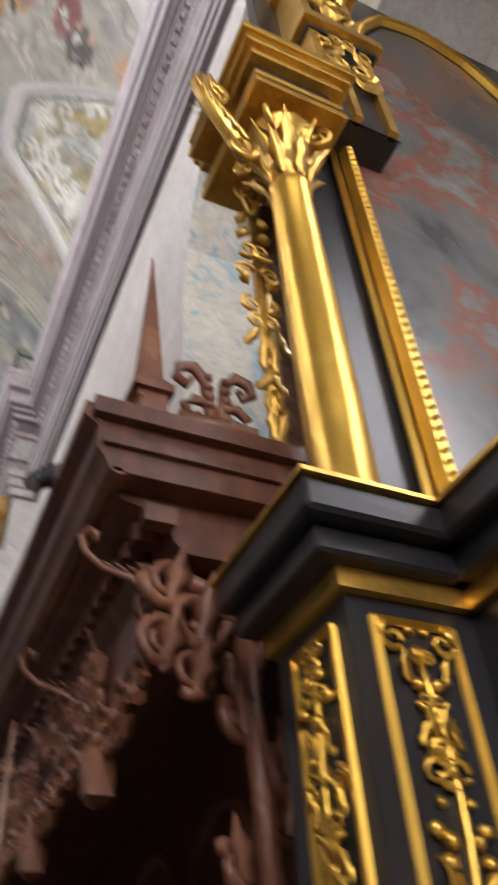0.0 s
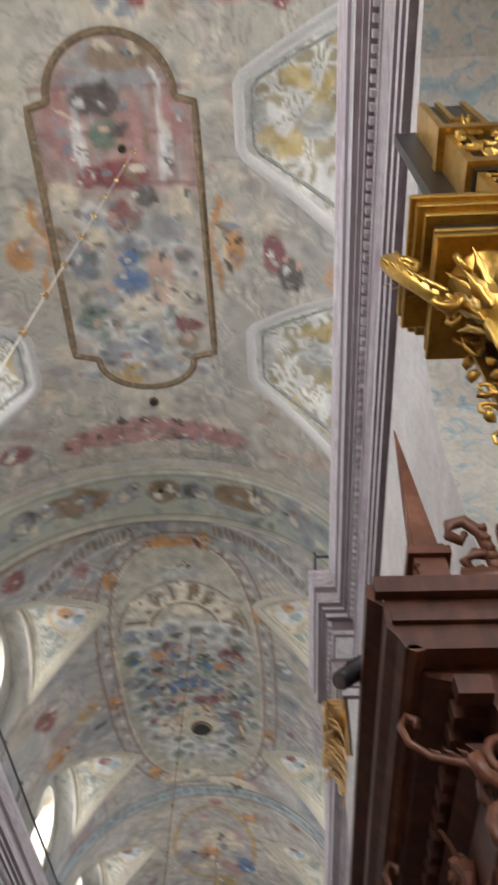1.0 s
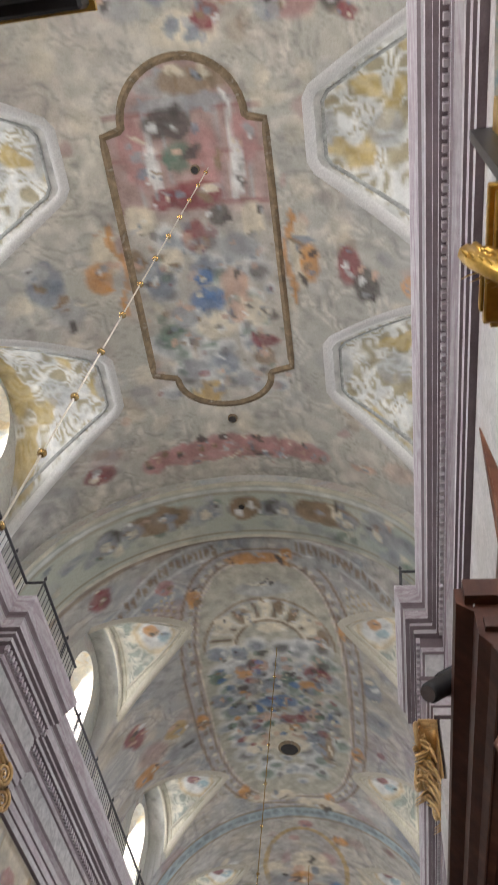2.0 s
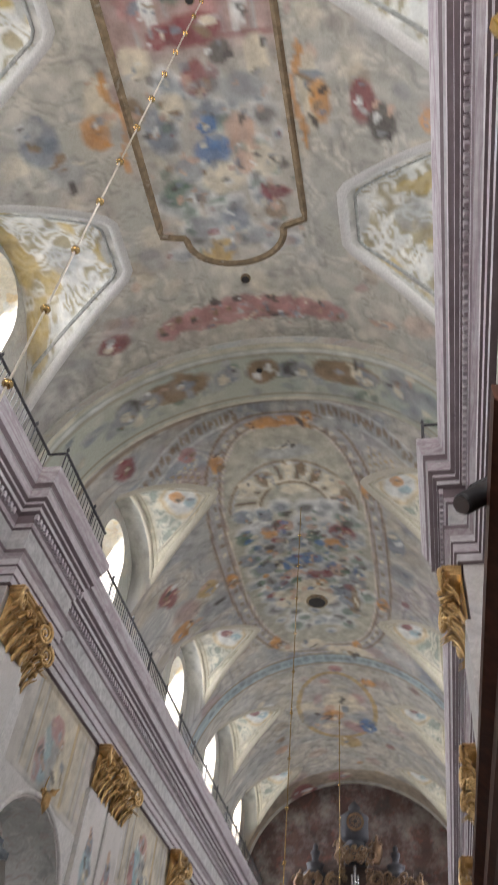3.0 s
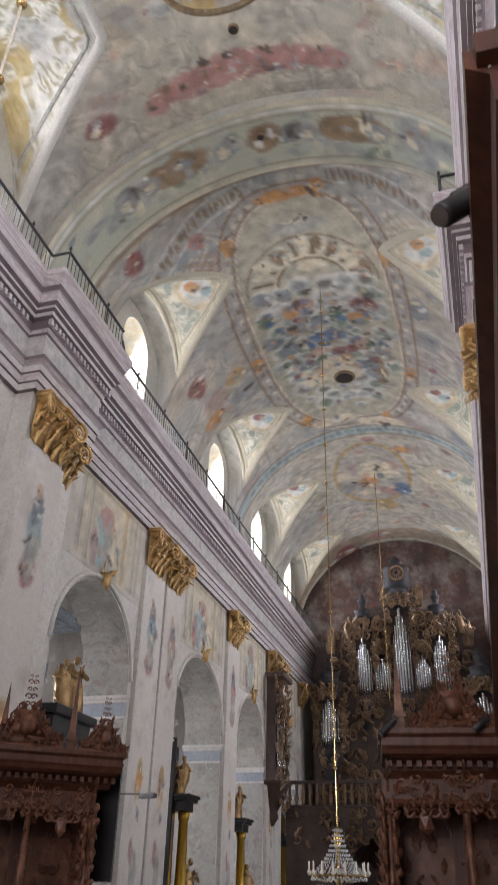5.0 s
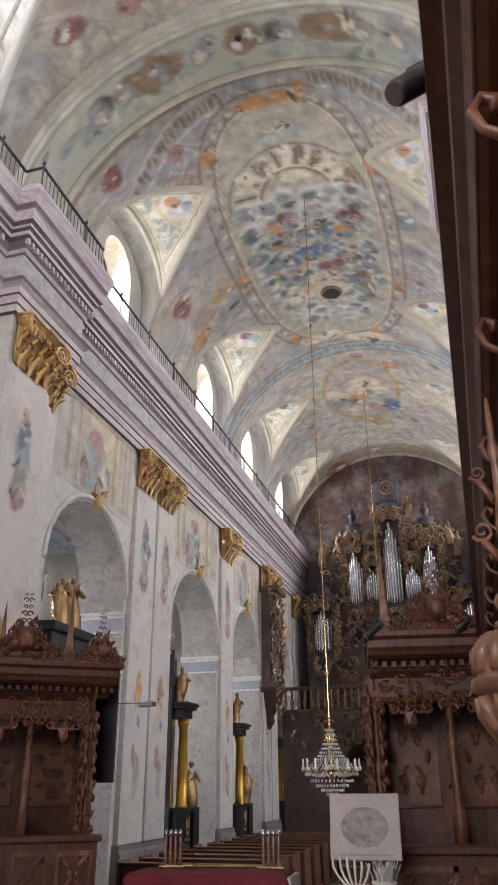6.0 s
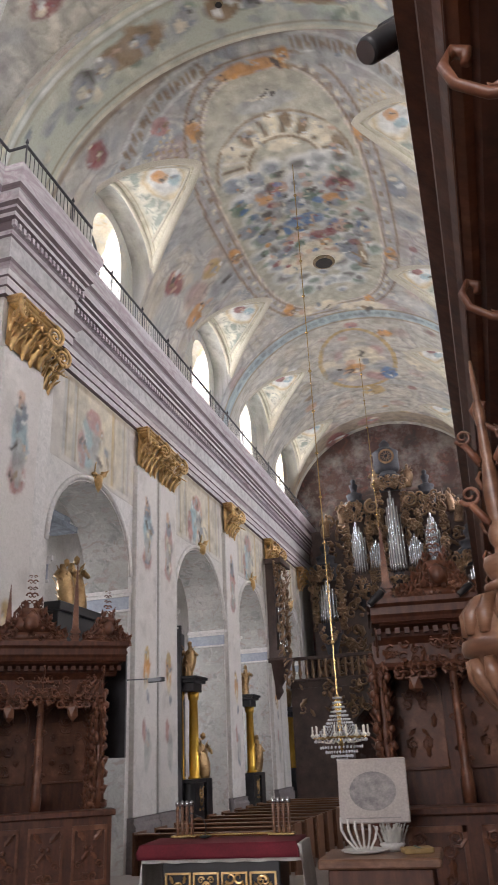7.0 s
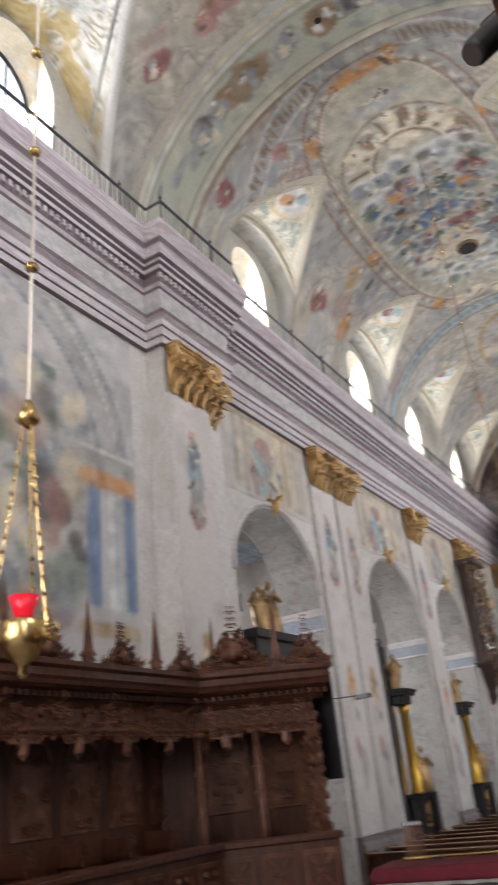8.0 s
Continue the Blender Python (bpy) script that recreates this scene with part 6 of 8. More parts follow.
    for z0, z1, g in ((5.18, 5.22, 0.03), (5.28, 5.31, 0.02), (5.45, 5.49, 0.04), (5.49, 5.54, 0.08), (5.54, 5.59, 0.11)):
        box(bm, 4.06 - g, -2.44 - g, z0, 4.54 + g, -1.74, z1)
    add("gilt_moulding", bevelled(bm, 0.008), M["altar_gilt"], ent)
    add("side_block", boxes((3.94, -2.10, 5.42, 4.10, -1.85, 5.52)), M["black"], ent)
    for z0, z1 in ((5.38, 5.42), (5.52, 5.57)):
        add("side_block_gilding", bevelled(boxes((3.92, -2.12, z0, 4.12, -1.83, z1)), 0.01), M["altar_gilt"], ent)
    bm = bmesh.new()
    tube(bm, [(4.06, -2.2, 5.06), (3.98, -2.24, 5.12), (3.88, -2.27, 5.22), (3.80, -2.28, 5.36), (3.78, -2.28, 5.46), (3.82, -2.27, 5.52), (3.87, -2.26, 5.48)], [0.05, 0.05, 0.045, 0.05, 0.055, 0.05, 0.03], 8)
    scroll(bm, (3.86, -2.27, 5.42), 0.09, (-1, 0, 0), (0, 0, 1), 1.5, 0.6, 0.34, 6, 14)
    scroll(bm, (4.0, -2.25, 5.06), 0.08, (-1, 0, 0), (0, 0, 1), 1.4, 2.6, 0.34, 6, 12)
    for k in range(7):
        p = Vector((4.02 - 0.035 * k, -2.29, 5.08 + 0.05 * k))
        leaf(bm, p, p + Vector((-0.07, -0.01, 0.02)), 0.025, (-0.01, -0.035, -0.01))
        leaf(bm, p + Vector((0.02, 0.08, 0)), p + Vector((-0.05, 0.1, 0.03)), 0.025, (-0.02, 0.02, 0.0))
    bmesh.ops.transform(bm, matrix=Matrix.Translation((0.03, 0.0, -0.16)), verts=bm.verts[:])
    add("wing_bracket", bm, M["altar_gilt"], ent, "gilded feathered bracket", True)
    up = Matrix.Translation((0.36, 0.14, 0.0))
    bm = boxes((4.30, -2.44, 5.59, 4.75, -1.8, 8.8), (4.25, -2.49, 6.6, 4.8, -1.8, 6.68))
    bmesh.ops.transform(bm, matrix=up, verts=bm.verts[:])
    add("upper_pier", bm, M["black"])
    bm = boxes((4.26, -2.48, 5.59, 4.33, -1.79, 8.8), (4.42, -2.48, 5.59, 4.47, -2.42, 8.8), (4.66, -2.48, 5.59, 4.72, -2.42, 8.8), (4.20, -2.54, 6.66, 4.84, -1.78, 6.76), (4.20, -2.54, 7.6, 4.84, -1.78, 7.72))
    carving(bm, (4.3, -2.46, 6.0), (1, 0, 0), (0, 0, 1), (0, -1, 0), 0.4, 2.1, rng, 16, 0.1, 0.06)
    bmesh.ops.transform(bm, matrix=up, verts=bm.verts[:])
    tagged(add("upper_gilding", bm, M["altar_gilt"]), kind="stuff")
    add("backboard", boxes((4.42, -2.04, 2.9, 7.6, -1.94, 8.9)), M["black"])
    # canvas with an arched top and its ropework frame
    half = [(4.84, 2.95), (4.84, 5.6), (4.80, 5.75), (5.0, 5.98), (5.17, 6.25), (5.13, 6.5), (5.18, 6.9), (5.27, 7.4), (5.45, 7.9), (5.75, 8.35), (6.05, 8.5)]
    ring = half + [(6.25, 8.54)] + [(12.5 - p, q) for p, q in half[::-1]]
    bm = bmesh.new()
    front = [bm.verts.new((p, -2.075, q)) for p, q in ring]
    rear = [bm.verts.new((p, -2.05, q)) for p, q in ring]
    bm.faces.new(front)
    bm.faces.new(rear[::-1])
    for i in range(len(ring)):
        bm.faces.new((front[i - 1], front[i], rear[i], rear[i - 1]))
    add("canvas", bm, M["altar_painting"], ob, "dark oil painting, too dim to read")
    bm = bmesh.new()
    path = [(p, -2.1, q) for p, q in ring]
    tube(bm, path, 0.055, 6)
    tube(bm, [(p - 0.08 if p < 6.2 else p + 0.08, -2.08, q) for p, _, q in path], 0.025, 5)
    frame_ = add("frame", bm, M["bright_gold"], ob, "gilded frame carved as a rope")
    bm = bmesh.new()
    for (xa, _, za), (xb, _, zb) in zip(path, path[1:]):
        l = math.hypot(xb - xa, zb - za)
        for k in range(max(1, int(l / 0.05))):
            s = (k + 0.5) / max(1, int(l / 0.05))
            c = Vector((xa + (xb - xa) * s, -2.155, za + (zb - za) * s))
            tube(bm, [c + Vector((-0.025, 0.01, -0.012)), c, c + Vector((0.025, 0.01, 0.012))], [0.006, 0.013, 0.006], 4)
    tagged(add("ropework", bm, M["bright_gold"], frame_), kind="stuff")
    # carved gilded drop behind the column
    add("drop_board", boxes((4.32, -1.84, 2.9, 4.46, -1.80, 5.4)), M["oak_light"])
    bm = bmesh.new()
    carving(bm, (4.16, -1.86, 3.2), (1, 0, 0), (0, 0, 1), (0, -1, 0), 0.18, 2.1, rng, 18, 0.07, 0.05)
    box(bm, 4.26, -1.85, 3.1, 4.33, -1.81, 5.35)
    tagged(add("carved_drop", bm, M["altar_gilt"], ob, "", True), kind="stuff")
    return tagged(ob, "black lacquered altar with a gilded column, panels and painting", "altar")


black_altar()


# ---- crown of the high altar, over the walk ----
def high_altar():
    ob = empty("high_altar", -0.6, -5.6, 0)
    rng = random.Random(77)
    for x in (-1.4, 0.6):
        part("column", lathe(bmesh.new(), [(0.3, 0), (0.3, 1.2), (0.24, 1.3), (0.24, 4.0), (0.2, 8.2), (0.28, 8.3), (0.34, 8.75)], 20, x, 0.2), M["black"], ob, smooth=True)
    part("entablature", bevelled(boxes((-2.4, -0.7, 8.75, 1.45, 1.95, 9.0)), 0.02), M["black"], ob)
    part("cornice", bevelled(boxes((-2.5, -0.8, 9.0, 1.62, 2.07, 9.3)), 0.03), M["black"], ob)
    part("gilt_moulding", boxes((-2.45, -0.75, 9.3, 1.66, 2.10, 9.36)), M["altar_gilt"], ob)
    bm = bmesh.new()
    carving(bm, (2.3, 1.75, 9.0), (1, 0, 0), (0, -1, 0.2), (0, 0, -1), 1.1, 0.7, rng, 12, 0.14, 0.1, 0, 0.36)
    tube(bm, [(1.5, 1.4, 9.2), (2.2, 1.75, 9.12), (2.9, 1.8, 9.1), (3.5, 1.6, 9.15)], [0.06, 0.07, 0.07, 0.04], 8)
    for k in range(4):
        blob(bm, (2.5 + 0.22 * k, 1.84 - 0.03 * (k % 2), 9.02), 0.11, rng, 1.2, 0.8, 0.9, 0, 0.2)
    part("gilt_garland", bm, M["altar_gilt"], ob, "gilded carved garland", True)
    return tagged(ob, "tall black high altar with a gilded crown", "altar")


high_altar()


# ---- wall frescoes ----
def paint_wall(x, y):
    """Clerestory frieze of the arcade: saints between painted columns (x is the way along the nave, y the height)."""
    c = Canvas(x, y, 12)
    c.rgb[:] = (0.60, 0.57, 0.53)
    c.wash(1.2, 70, 0.45, 0.62, (0.52, 0.49, 0.44), 0.7)
    c.wash(0.7, 71, 0.56, 0.7, (0.62, 0.55, 0.40), 0.6)
    for y0, y1 in ((11.2, 15.1), (18.4, 22.8), (24.6, 28.4), (31.2, 34.3)):
        w = y1 - y0
        c.blend(((x > y0 + 0.1 * w) & (x < y1 - 0.06 * w) & (y > 8.35)).astype(float) * 0.7, (0.52, 0.47, 0.36))
        for k in (0.08, 0.2, 0.72, 0.88, 0.95):
            c.line([(y0 + k * w, 8.4), (y0 + k * w, 10.4)], 0.12, "grey" if k != 0.72 else "ochre", 0.65)
            c.line([(y0 + k * w + 0.09, 8.4), (y0 + k * w + 0.09, 10.4)], 0.04, "brown", 0.6)
        c.figures([(y0 + 0.38 * w, 9.1, 0.3, 0.75, "teal"), (y0 + 0.5 * w, 9.0, 0.28, 0.7, "grey"), (y0 + 0.6 * w, 8.9, 0.3, 0.5, "cream"), (y0 + 0.45 * w, 9.8, 0.4, 0.3, "rose"),
                   (y0 + 0.3 * w, 8.8, 0.2, 0.5, "rose"), (y0 + 0.55 * w, 9.6, 0.14, 0.16, "flesh")], int(y0), 9)
        mid = (y0 + y1) / 2
        c.line([(mid - 0.5 * w, 8.15), (mid, 8.3), (mid + 0.5 * w, 8.15)], 0.08, "grey", 0.7)
    c.line([(10, 10.45), (38, 10.45)], 0.12, "brown", 0.5)
    return c.rgb


def paint_cartouche(x, y):
    c = Canvas(x, y, 21)
    c.rgb[:] = (0.64, 0.61, 0.58)
    c.wash(0.8, 72, 0.5, 0.65, (0.58, 0.55, 0.52), 0.6)
    k = np.floor(x / 10.0)
    lx = x - k * 10.0 - 5.0
    for j in range(0, 12):
        bx = 5.0 + 10.0 * j
        c.figures([(bx, 7.7, 0.3, 0.55, "rose" if j % 3 else "teal"), (bx, 8.2, 0.2, 0.3, "slate"), (bx, 6.9, 0.28, 0.34, "rose"), (bx - 0.05, 8.5, 0.12, 0.16, "flesh"),
                   (bx, 7.2, 0.2, 0.5, "grey")], j, 9)
        c.figures([(bx, 3.9, 0.2, 0.45, "orange"), (bx, 3.6, 0.12, 0.25, "cream"), (bx, 4.3, 0.14, 0.2, "ochre"), (bx + 0.1, 3.2, 0.1, 0.15, "slate")], j + 40, 6)
        c.figures([(bx + 0.1, 1.9, 0.2, 0.5, "grey"), (bx - 0.1, 2.4, 0.12, 0.3, "rose")], j + 80, 3)
    return c.rgb


def paint_choir_wall(x, y):
    """Large faded scene between painted blue columns."""
    c = Canvas(x, y, 31)
    c.rgb[:] = (0.54, 0.53, 0.53)
    c.wash(1.5, 73, 0.45, 0.6, (0.48, 0.48, 0.47), 0.8)
    c.wash(0.9, 74, 0.55, 0.68, (0.44, 0.42, 0.40), 0.6)
    inn = ((x > -0.9) & (x < 6.7) & (y > 4.2) & (y < 7.3)).astype(float) + ((np.hypot(x - 2.9, (y - 7.3) * 1.15) < 3.8) & (y >= 7.3))
    c.blend(inn * 0.65, (0.45, 0.44, 0.41))
    for r, w, col in ((4.15, 0.8, "grey"), (4.55, 0.09, "slate"), (3.75, 0.1, "slate"), (4.3, 0.05, "white")):
        c.line([(2.9 - r * math.cos(math.pi * i / 24), 7.3 + 0.87 * r * math.sin(math.pi * i / 24)) for i in range(25)], w, col, 0.65)
    c.billows(60, -0.6, 6.2, 4.4, 8.6, 0.2, 0.6, 75)
    c.strew(120, -0.6, 6.2, 4.3, 9.0, 0.12, 0.45, ["green", "slate", "cream", "flesh", "brown", "rose", "slate", "dark"], 76, 0.75)
    for xx in (-1.7, -1.2, -0.7, 6.5, 7.0, 7.45):
        c.line([(xx, 4.9), (xx, 6.9)], 0.32, "blue" if xx not in (-1.2, 7.0) else "white", 0.8)
        c.line([(xx + 0.08, 4.9), (xx + 0.08, 6.9)], 0.06, "teal", 0.6)
        c.line([(xx - 0.2, 7.1), (xx + 0.2, 7.1)], 0.35, "orange", 0.7)
        c.line([(xx - 0.25, 4.4), (xx + 0.25, 4.4)], 0.26, "ochre", 0.6)
    for q in (-1.2, 7.0):
        c.line([(q - 0.8, 7.5), (q + 0.8, 7.5)], 0.3, "grey", 0.8)
        c.line([(q - 0.8, 7.68), (q + 0.8, 7.68)], 0.07, "white", 0.7)
    return c.rgb


for side, nm in ((-1, "south"), (1, "north")):
    xw = AX + side * (W - 0.006)
    painted("wall_fresco_nave_" + nm, 34, 380, lambda i, j: (xw, 10.95 + 25.0 * i / 380, 8.2 + 2.34 * j / 34), paint_wall, lambda co: (co[:, 1], co[:, 2]),
            "faded wall fresco of saints between painted columns", side > 0)
painted("wall_fresco_choir", 80, 110, lambda i, j: (AX - W + 0.006, -2.6 + 10.25 * i / 110, 3.5 + 7.0 * j / 80), paint_choir_wall, lambda co: (co[:, 1], co[:, 2]),
        "large faded wall fresco with blue painted columns")
for n, (y0, y1, out) in enumerate(((15.42, 16.62, 0.145), (17.02, 18.15, 0.115), (23.05, 24.25, 0.145), (PIER_A + 0.1, PIER_A + 1.4, PIER_OUT + 0.105), (28.65, 29.6, 0.145))):
    painted("wall_fresco_pilaster_%d" % (n + 1), 120, 18, lambda i, j: (AX - W + out, y0 + (y1 - y0) * i / 18, 1.0 + 8.3 * j / 120), paint_cartouche,
            lambda co, n=n, y0=y0, y1=y1: (10.0 * (n + 3) + 5.0 + co[:, 1] - (y0 + y1) / 2, co[:, 2]), "painted cartouches down a white pilaster")

# blue-grey imposts in the arches, painted keystones
for side in (-1, 1):
    xw, s = AX + side * W, -side
    for k, (ya, yb, _, spring, rise) in enumerate(ARCHES):
        for y, d in ((ya, 1), (yb, -1)):
            bm = bmesh.new()
            for z0, z1, o in ((5.27, 5.33, 0.06), (5.33, 5.66, 0.03), (5.66, 5.74, 0.07), (5.74, 5.84, 0.12)):
                xs, ys = sorted((xw + s * o, xw - s * 1.32)), sorted((y - d * 0.0, y + d * o))
                box(bm, xs[0], ys[0], z0, xs[1], ys[1], z1, 1 if z1 - z0 > 0.3 else 0)
            tagged(part("trim_impost", bm, [M["plaster"], M["impost"]]), "white and blue-grey impost moulding of an arch", "impost", kind="structure")
        rng = random.Random(k)
        bm = bmesh.new()
        for m in (-1, 1):
            scroll(bm, (0.06, m * 0.1, 0.1), 0.14, (0, m, 0), (0, 0, 1), 1.4, 0.4, 0.3, 6, 12)
            leaf(bm, (0.05, m * 0.1, 0.15), (0.12, m * 0.34, 0.36), 0.08, (0.08, 0, 0.05))
        blob(bm, (0.1, 0, 0.0), 0.16, rng, 0.7, 1, 1.5)
        key = part("arch_keystone", bm, M["gold"], smooth=True)
        key.matrix_world = pose(xw, (ya + yb) / 2, spring + rise + 0.05, 0, 0, 0 if s > 0 else 180)
        tagged(key, "small gilded keystone ornament on an arch", "ornament", "keystones")
        # raised rim round the arch
        bm = bmesh.new()
        mid, half = (ya + yb) / 2, (yb - ya) / 2 + 0.1
        tube(bm, [(xw + s * 0.01, mid - half * math.cos(math.pi * i / 24), spring + (rise + 0.1) * math.sin(math.pi * i / 24)) for i in range(25)], 0.07, 6)
        tagged(part("trim_archivolt", bm, M["plaster"], smooth=True), "plain white archivolt", "moulding", kind="structure")


# ---- statues ----
def statue_mesh(h, seed):
    rng = random.Random(seed)
    bm = bmesh.new()
    n, rows = 14, 16
    rings = []
    ph = rng.uniform(0, 6)
    for j in range(rows + 1):
        s = j / rows
        r = 0.135 * (1.15 - 0.35 * s + 0.3 * math.sin(math.pi * s)) if s < 0.82 else 0.135 * 0.55 * (1.0 - (s - 0.82) * 2.2)
        cx, cy = 0.05 * math.sin(3 * s + ph), 0.03 * math.cos(4 * s + ph)
        rings.append([bm.verts.new((h * (cx + r * (1 + 0.18 * math.sin(5 * a + 4 * s + ph)) * math.cos(a)), h * (cy + 0.8 * r * (1 + 0.18 * math.sin(6 * a + ph)) * math.sin(a)), h * 0.86 * s))
                      for a in (2 * math.pi * k / n for k in range(n))])
    for a, b in zip(rings, rings[1:]):
        for k in range(n):
            bm.faces.new((a[k], a[(k + 1) % n], b[(k + 1) % n], b[k]))
    bm.faces.new(rings[0][::-1])
    bm.faces.new(rings[-1])
    blob(bm, (h * 0.04, 0, h * 0.91), h * 0.075, rng, 0.9, 0.9, 1.2, 0, 0.1)
    for k in range(22):          # blown folds of the robe
        a, z = 2.4 * k + ph, h * (0.04 + 0.66 * k / 22)
        d = Vector((math.cos(a), 0.8 * math.sin(a), 0))
        b0 = d * h * 0.11 + Vector((0, 0, z))
        leaf(bm, b0, b0 + d * h * 0.05 + Vector((rng.uniform(-0.05, 0.05) * h, 0, h * rng.uniform(0.12, 0.24))), h * 0.04, d * h * 0.05)
    for m in (-1, 1):
        tube(bm, [(m * h * 0.13, 0, h * 0.7), (m * h * 0.24, -h * 0.06, h * (0.55 + 0.1 * rng.random())), (m * h * 0.16, -h * 0.17, h * (0.5 + 0.25 * rng.random()))], [h * 0.055, h * 0.045, h * 0.03], 6)
    return bm


def statue(x, y, z, h, rz, seed, label="small gilded wooden statue in flowing robes"):
    ob = part("statue", statue_mesh(h, seed), M["statue"], smooth=True)
    ob.matrix_world = pose(x, y, z, 0, 0, rz)
    return tagged(ob, label, "statue")


# ---- side altars in the arcade ----
def side_altar(y, k=1.0):
    x = AX - 5.4
    ob = empty("side_altar", x, y, 0)
    part("pedestal", bevelled(boxes((-0.55, -0.32, DROP, 0.35, 0.42, 1.0), (-0.6, -0.38, 1.0, 0.42, 0.48, 1.1), (-0.6, -0.36, DROP, 0.4, 0.46, DROP + 0.12)), 0.012), M["black"], ob)
    bm = bmesh.new()
    carving(bm, (0.36, -0.02, 0.25), (0, 1, 0), (0, 0, 1), (1, 0, 0), 0.3, 0.65, random.Random(4), 7, 0.07, 0.03)
    part("gilt_ornament", bm, M["gold"], ob)
    col = part("column", lathe(bmesh.new(), [(0.19, 1.1), (0.19, 1.16), (0.155, 1.2), (0.16, 1.8), (0.13, 3.35 * k), (0.16, 3.38 * k), (0.19, 3.6 * k)], 18, 0.14, 0.18), M["bright_gold"], ob, "smooth gilded column", True)
    share(col, "column", pose(-0.34, -0.38, 0), ob)
    bm = bmesh.new()
    for j in range(8):
        a = j * math.pi / 4
        leaf(bm, (0.14 + 0.1 * math.cos(a), 0.18 + 0.1 * math.sin(a), 3.35 * k), (0.14 + 0.12 * math.cos(a), 0.18 + 0.12 * math.sin(a), 3.58 * k), 0.05, (0.07 * math.cos(a), 0.07 * math.sin(a), 0))
    part("capital", bm, M["gold"], ob)
    part("entablature", bevelled(boxes((-0.55, -0.34, 3.6 * k, 0.34, 0.42, 3.85 * k), (-0.62, -0.42, 3.85 * k, 0.44, 0.52, 3.95 * k), (-0.66, -0.46, 3.95 * k, 0.5, 0.56, 4.05 * k)), 0.012), M["black"], ob)
    part("back", boxes((-0.9, -0.5, DROP, -0.62, 1.4, 5.6 * k), (-0.9, -0.52, DROP, 0.0, -0.40, 5.6 * k)), M["black"], ob)
    tagged(ob, "black side altar with gilded columns in an arch", "altar", "side altars")
    statue(x + 0.02, y + 0.1, 4.05 * k, 1.15, 40, int(y))
    statue(x + 0.1, y + 0.95, 1.1, 1.35, 60, int(y) + 5)
    tagged(part("statue_plinth", bevelled(boxes((x - 0.2, y + 0.7, DROP, x + 0.35, y + 1.2, 1.1)), 0.012), M["black"]), "black plinth under a gilded statue", "plinth", "statue plinths")


side_altar(20.3)
side_altar(26.3, 0.95)
side_altar(32.6, 0.9)
statue(AX - 5.0 - 0.35, 12.9, 4.95, 1.35, 30, 3, "gilded wooden statue group on a tall altar")
statue(AX - 5.0 - 0.25, 12.3, 4.95, 1.15, 60, 8, "gilded wooden statue group on a tall altar")
tall = tagged(empty("tall_altar", AX - 5.5, 12.5, 0), "tall black altar with gilding inside the first arch", "altar")
part("body", bevelled(boxes((-0.7, -0.9, DROP, 0.55, 0.8, 4.75), (-0.8, -1.0, 4.75, 0.65, 0.9, 4.95)), 0.015), M["black"], tall)
part("column", lathe(bmesh.new(), [(0.16, 4.95), (0.14, 5.05), (0.12, 6.6), (0.17, 6.7), (0.2, 6.85)], 16, -0.1, -0.75), M["p_blue"], tall, "blue marbled column", True)
part("pediment", bevelled(boxes((-0.5, -1.0, 6.85, 0.2, 0.4, 7.0), (-0.4, -0.8, 7.0, 0.1, 0.2, 7.2)), 0.012), M["p_slate"], tall)


# ---- organ ----
def pipes(bm, x0, x1, y, z0, tall_mid, low, n, r, bow=0.0):
    """A flat or bowed row of organ pipes with their mouths."""
    for i in range(n):
        s = (i + 0.5) / n
        k = 1 - abs(2 * s - 1)
        x, h = x0 + (x1 - x0) * s, low + (tall_mid - low) * k
        yy = y - bow * math.sin(math.pi * s)
        lathe(bm, [(r * 0.35, z0), (r, z0 + 0.45), (r, z0 + h), (r * 0.9, z0 + h + 0.01)], 10, x, yy)


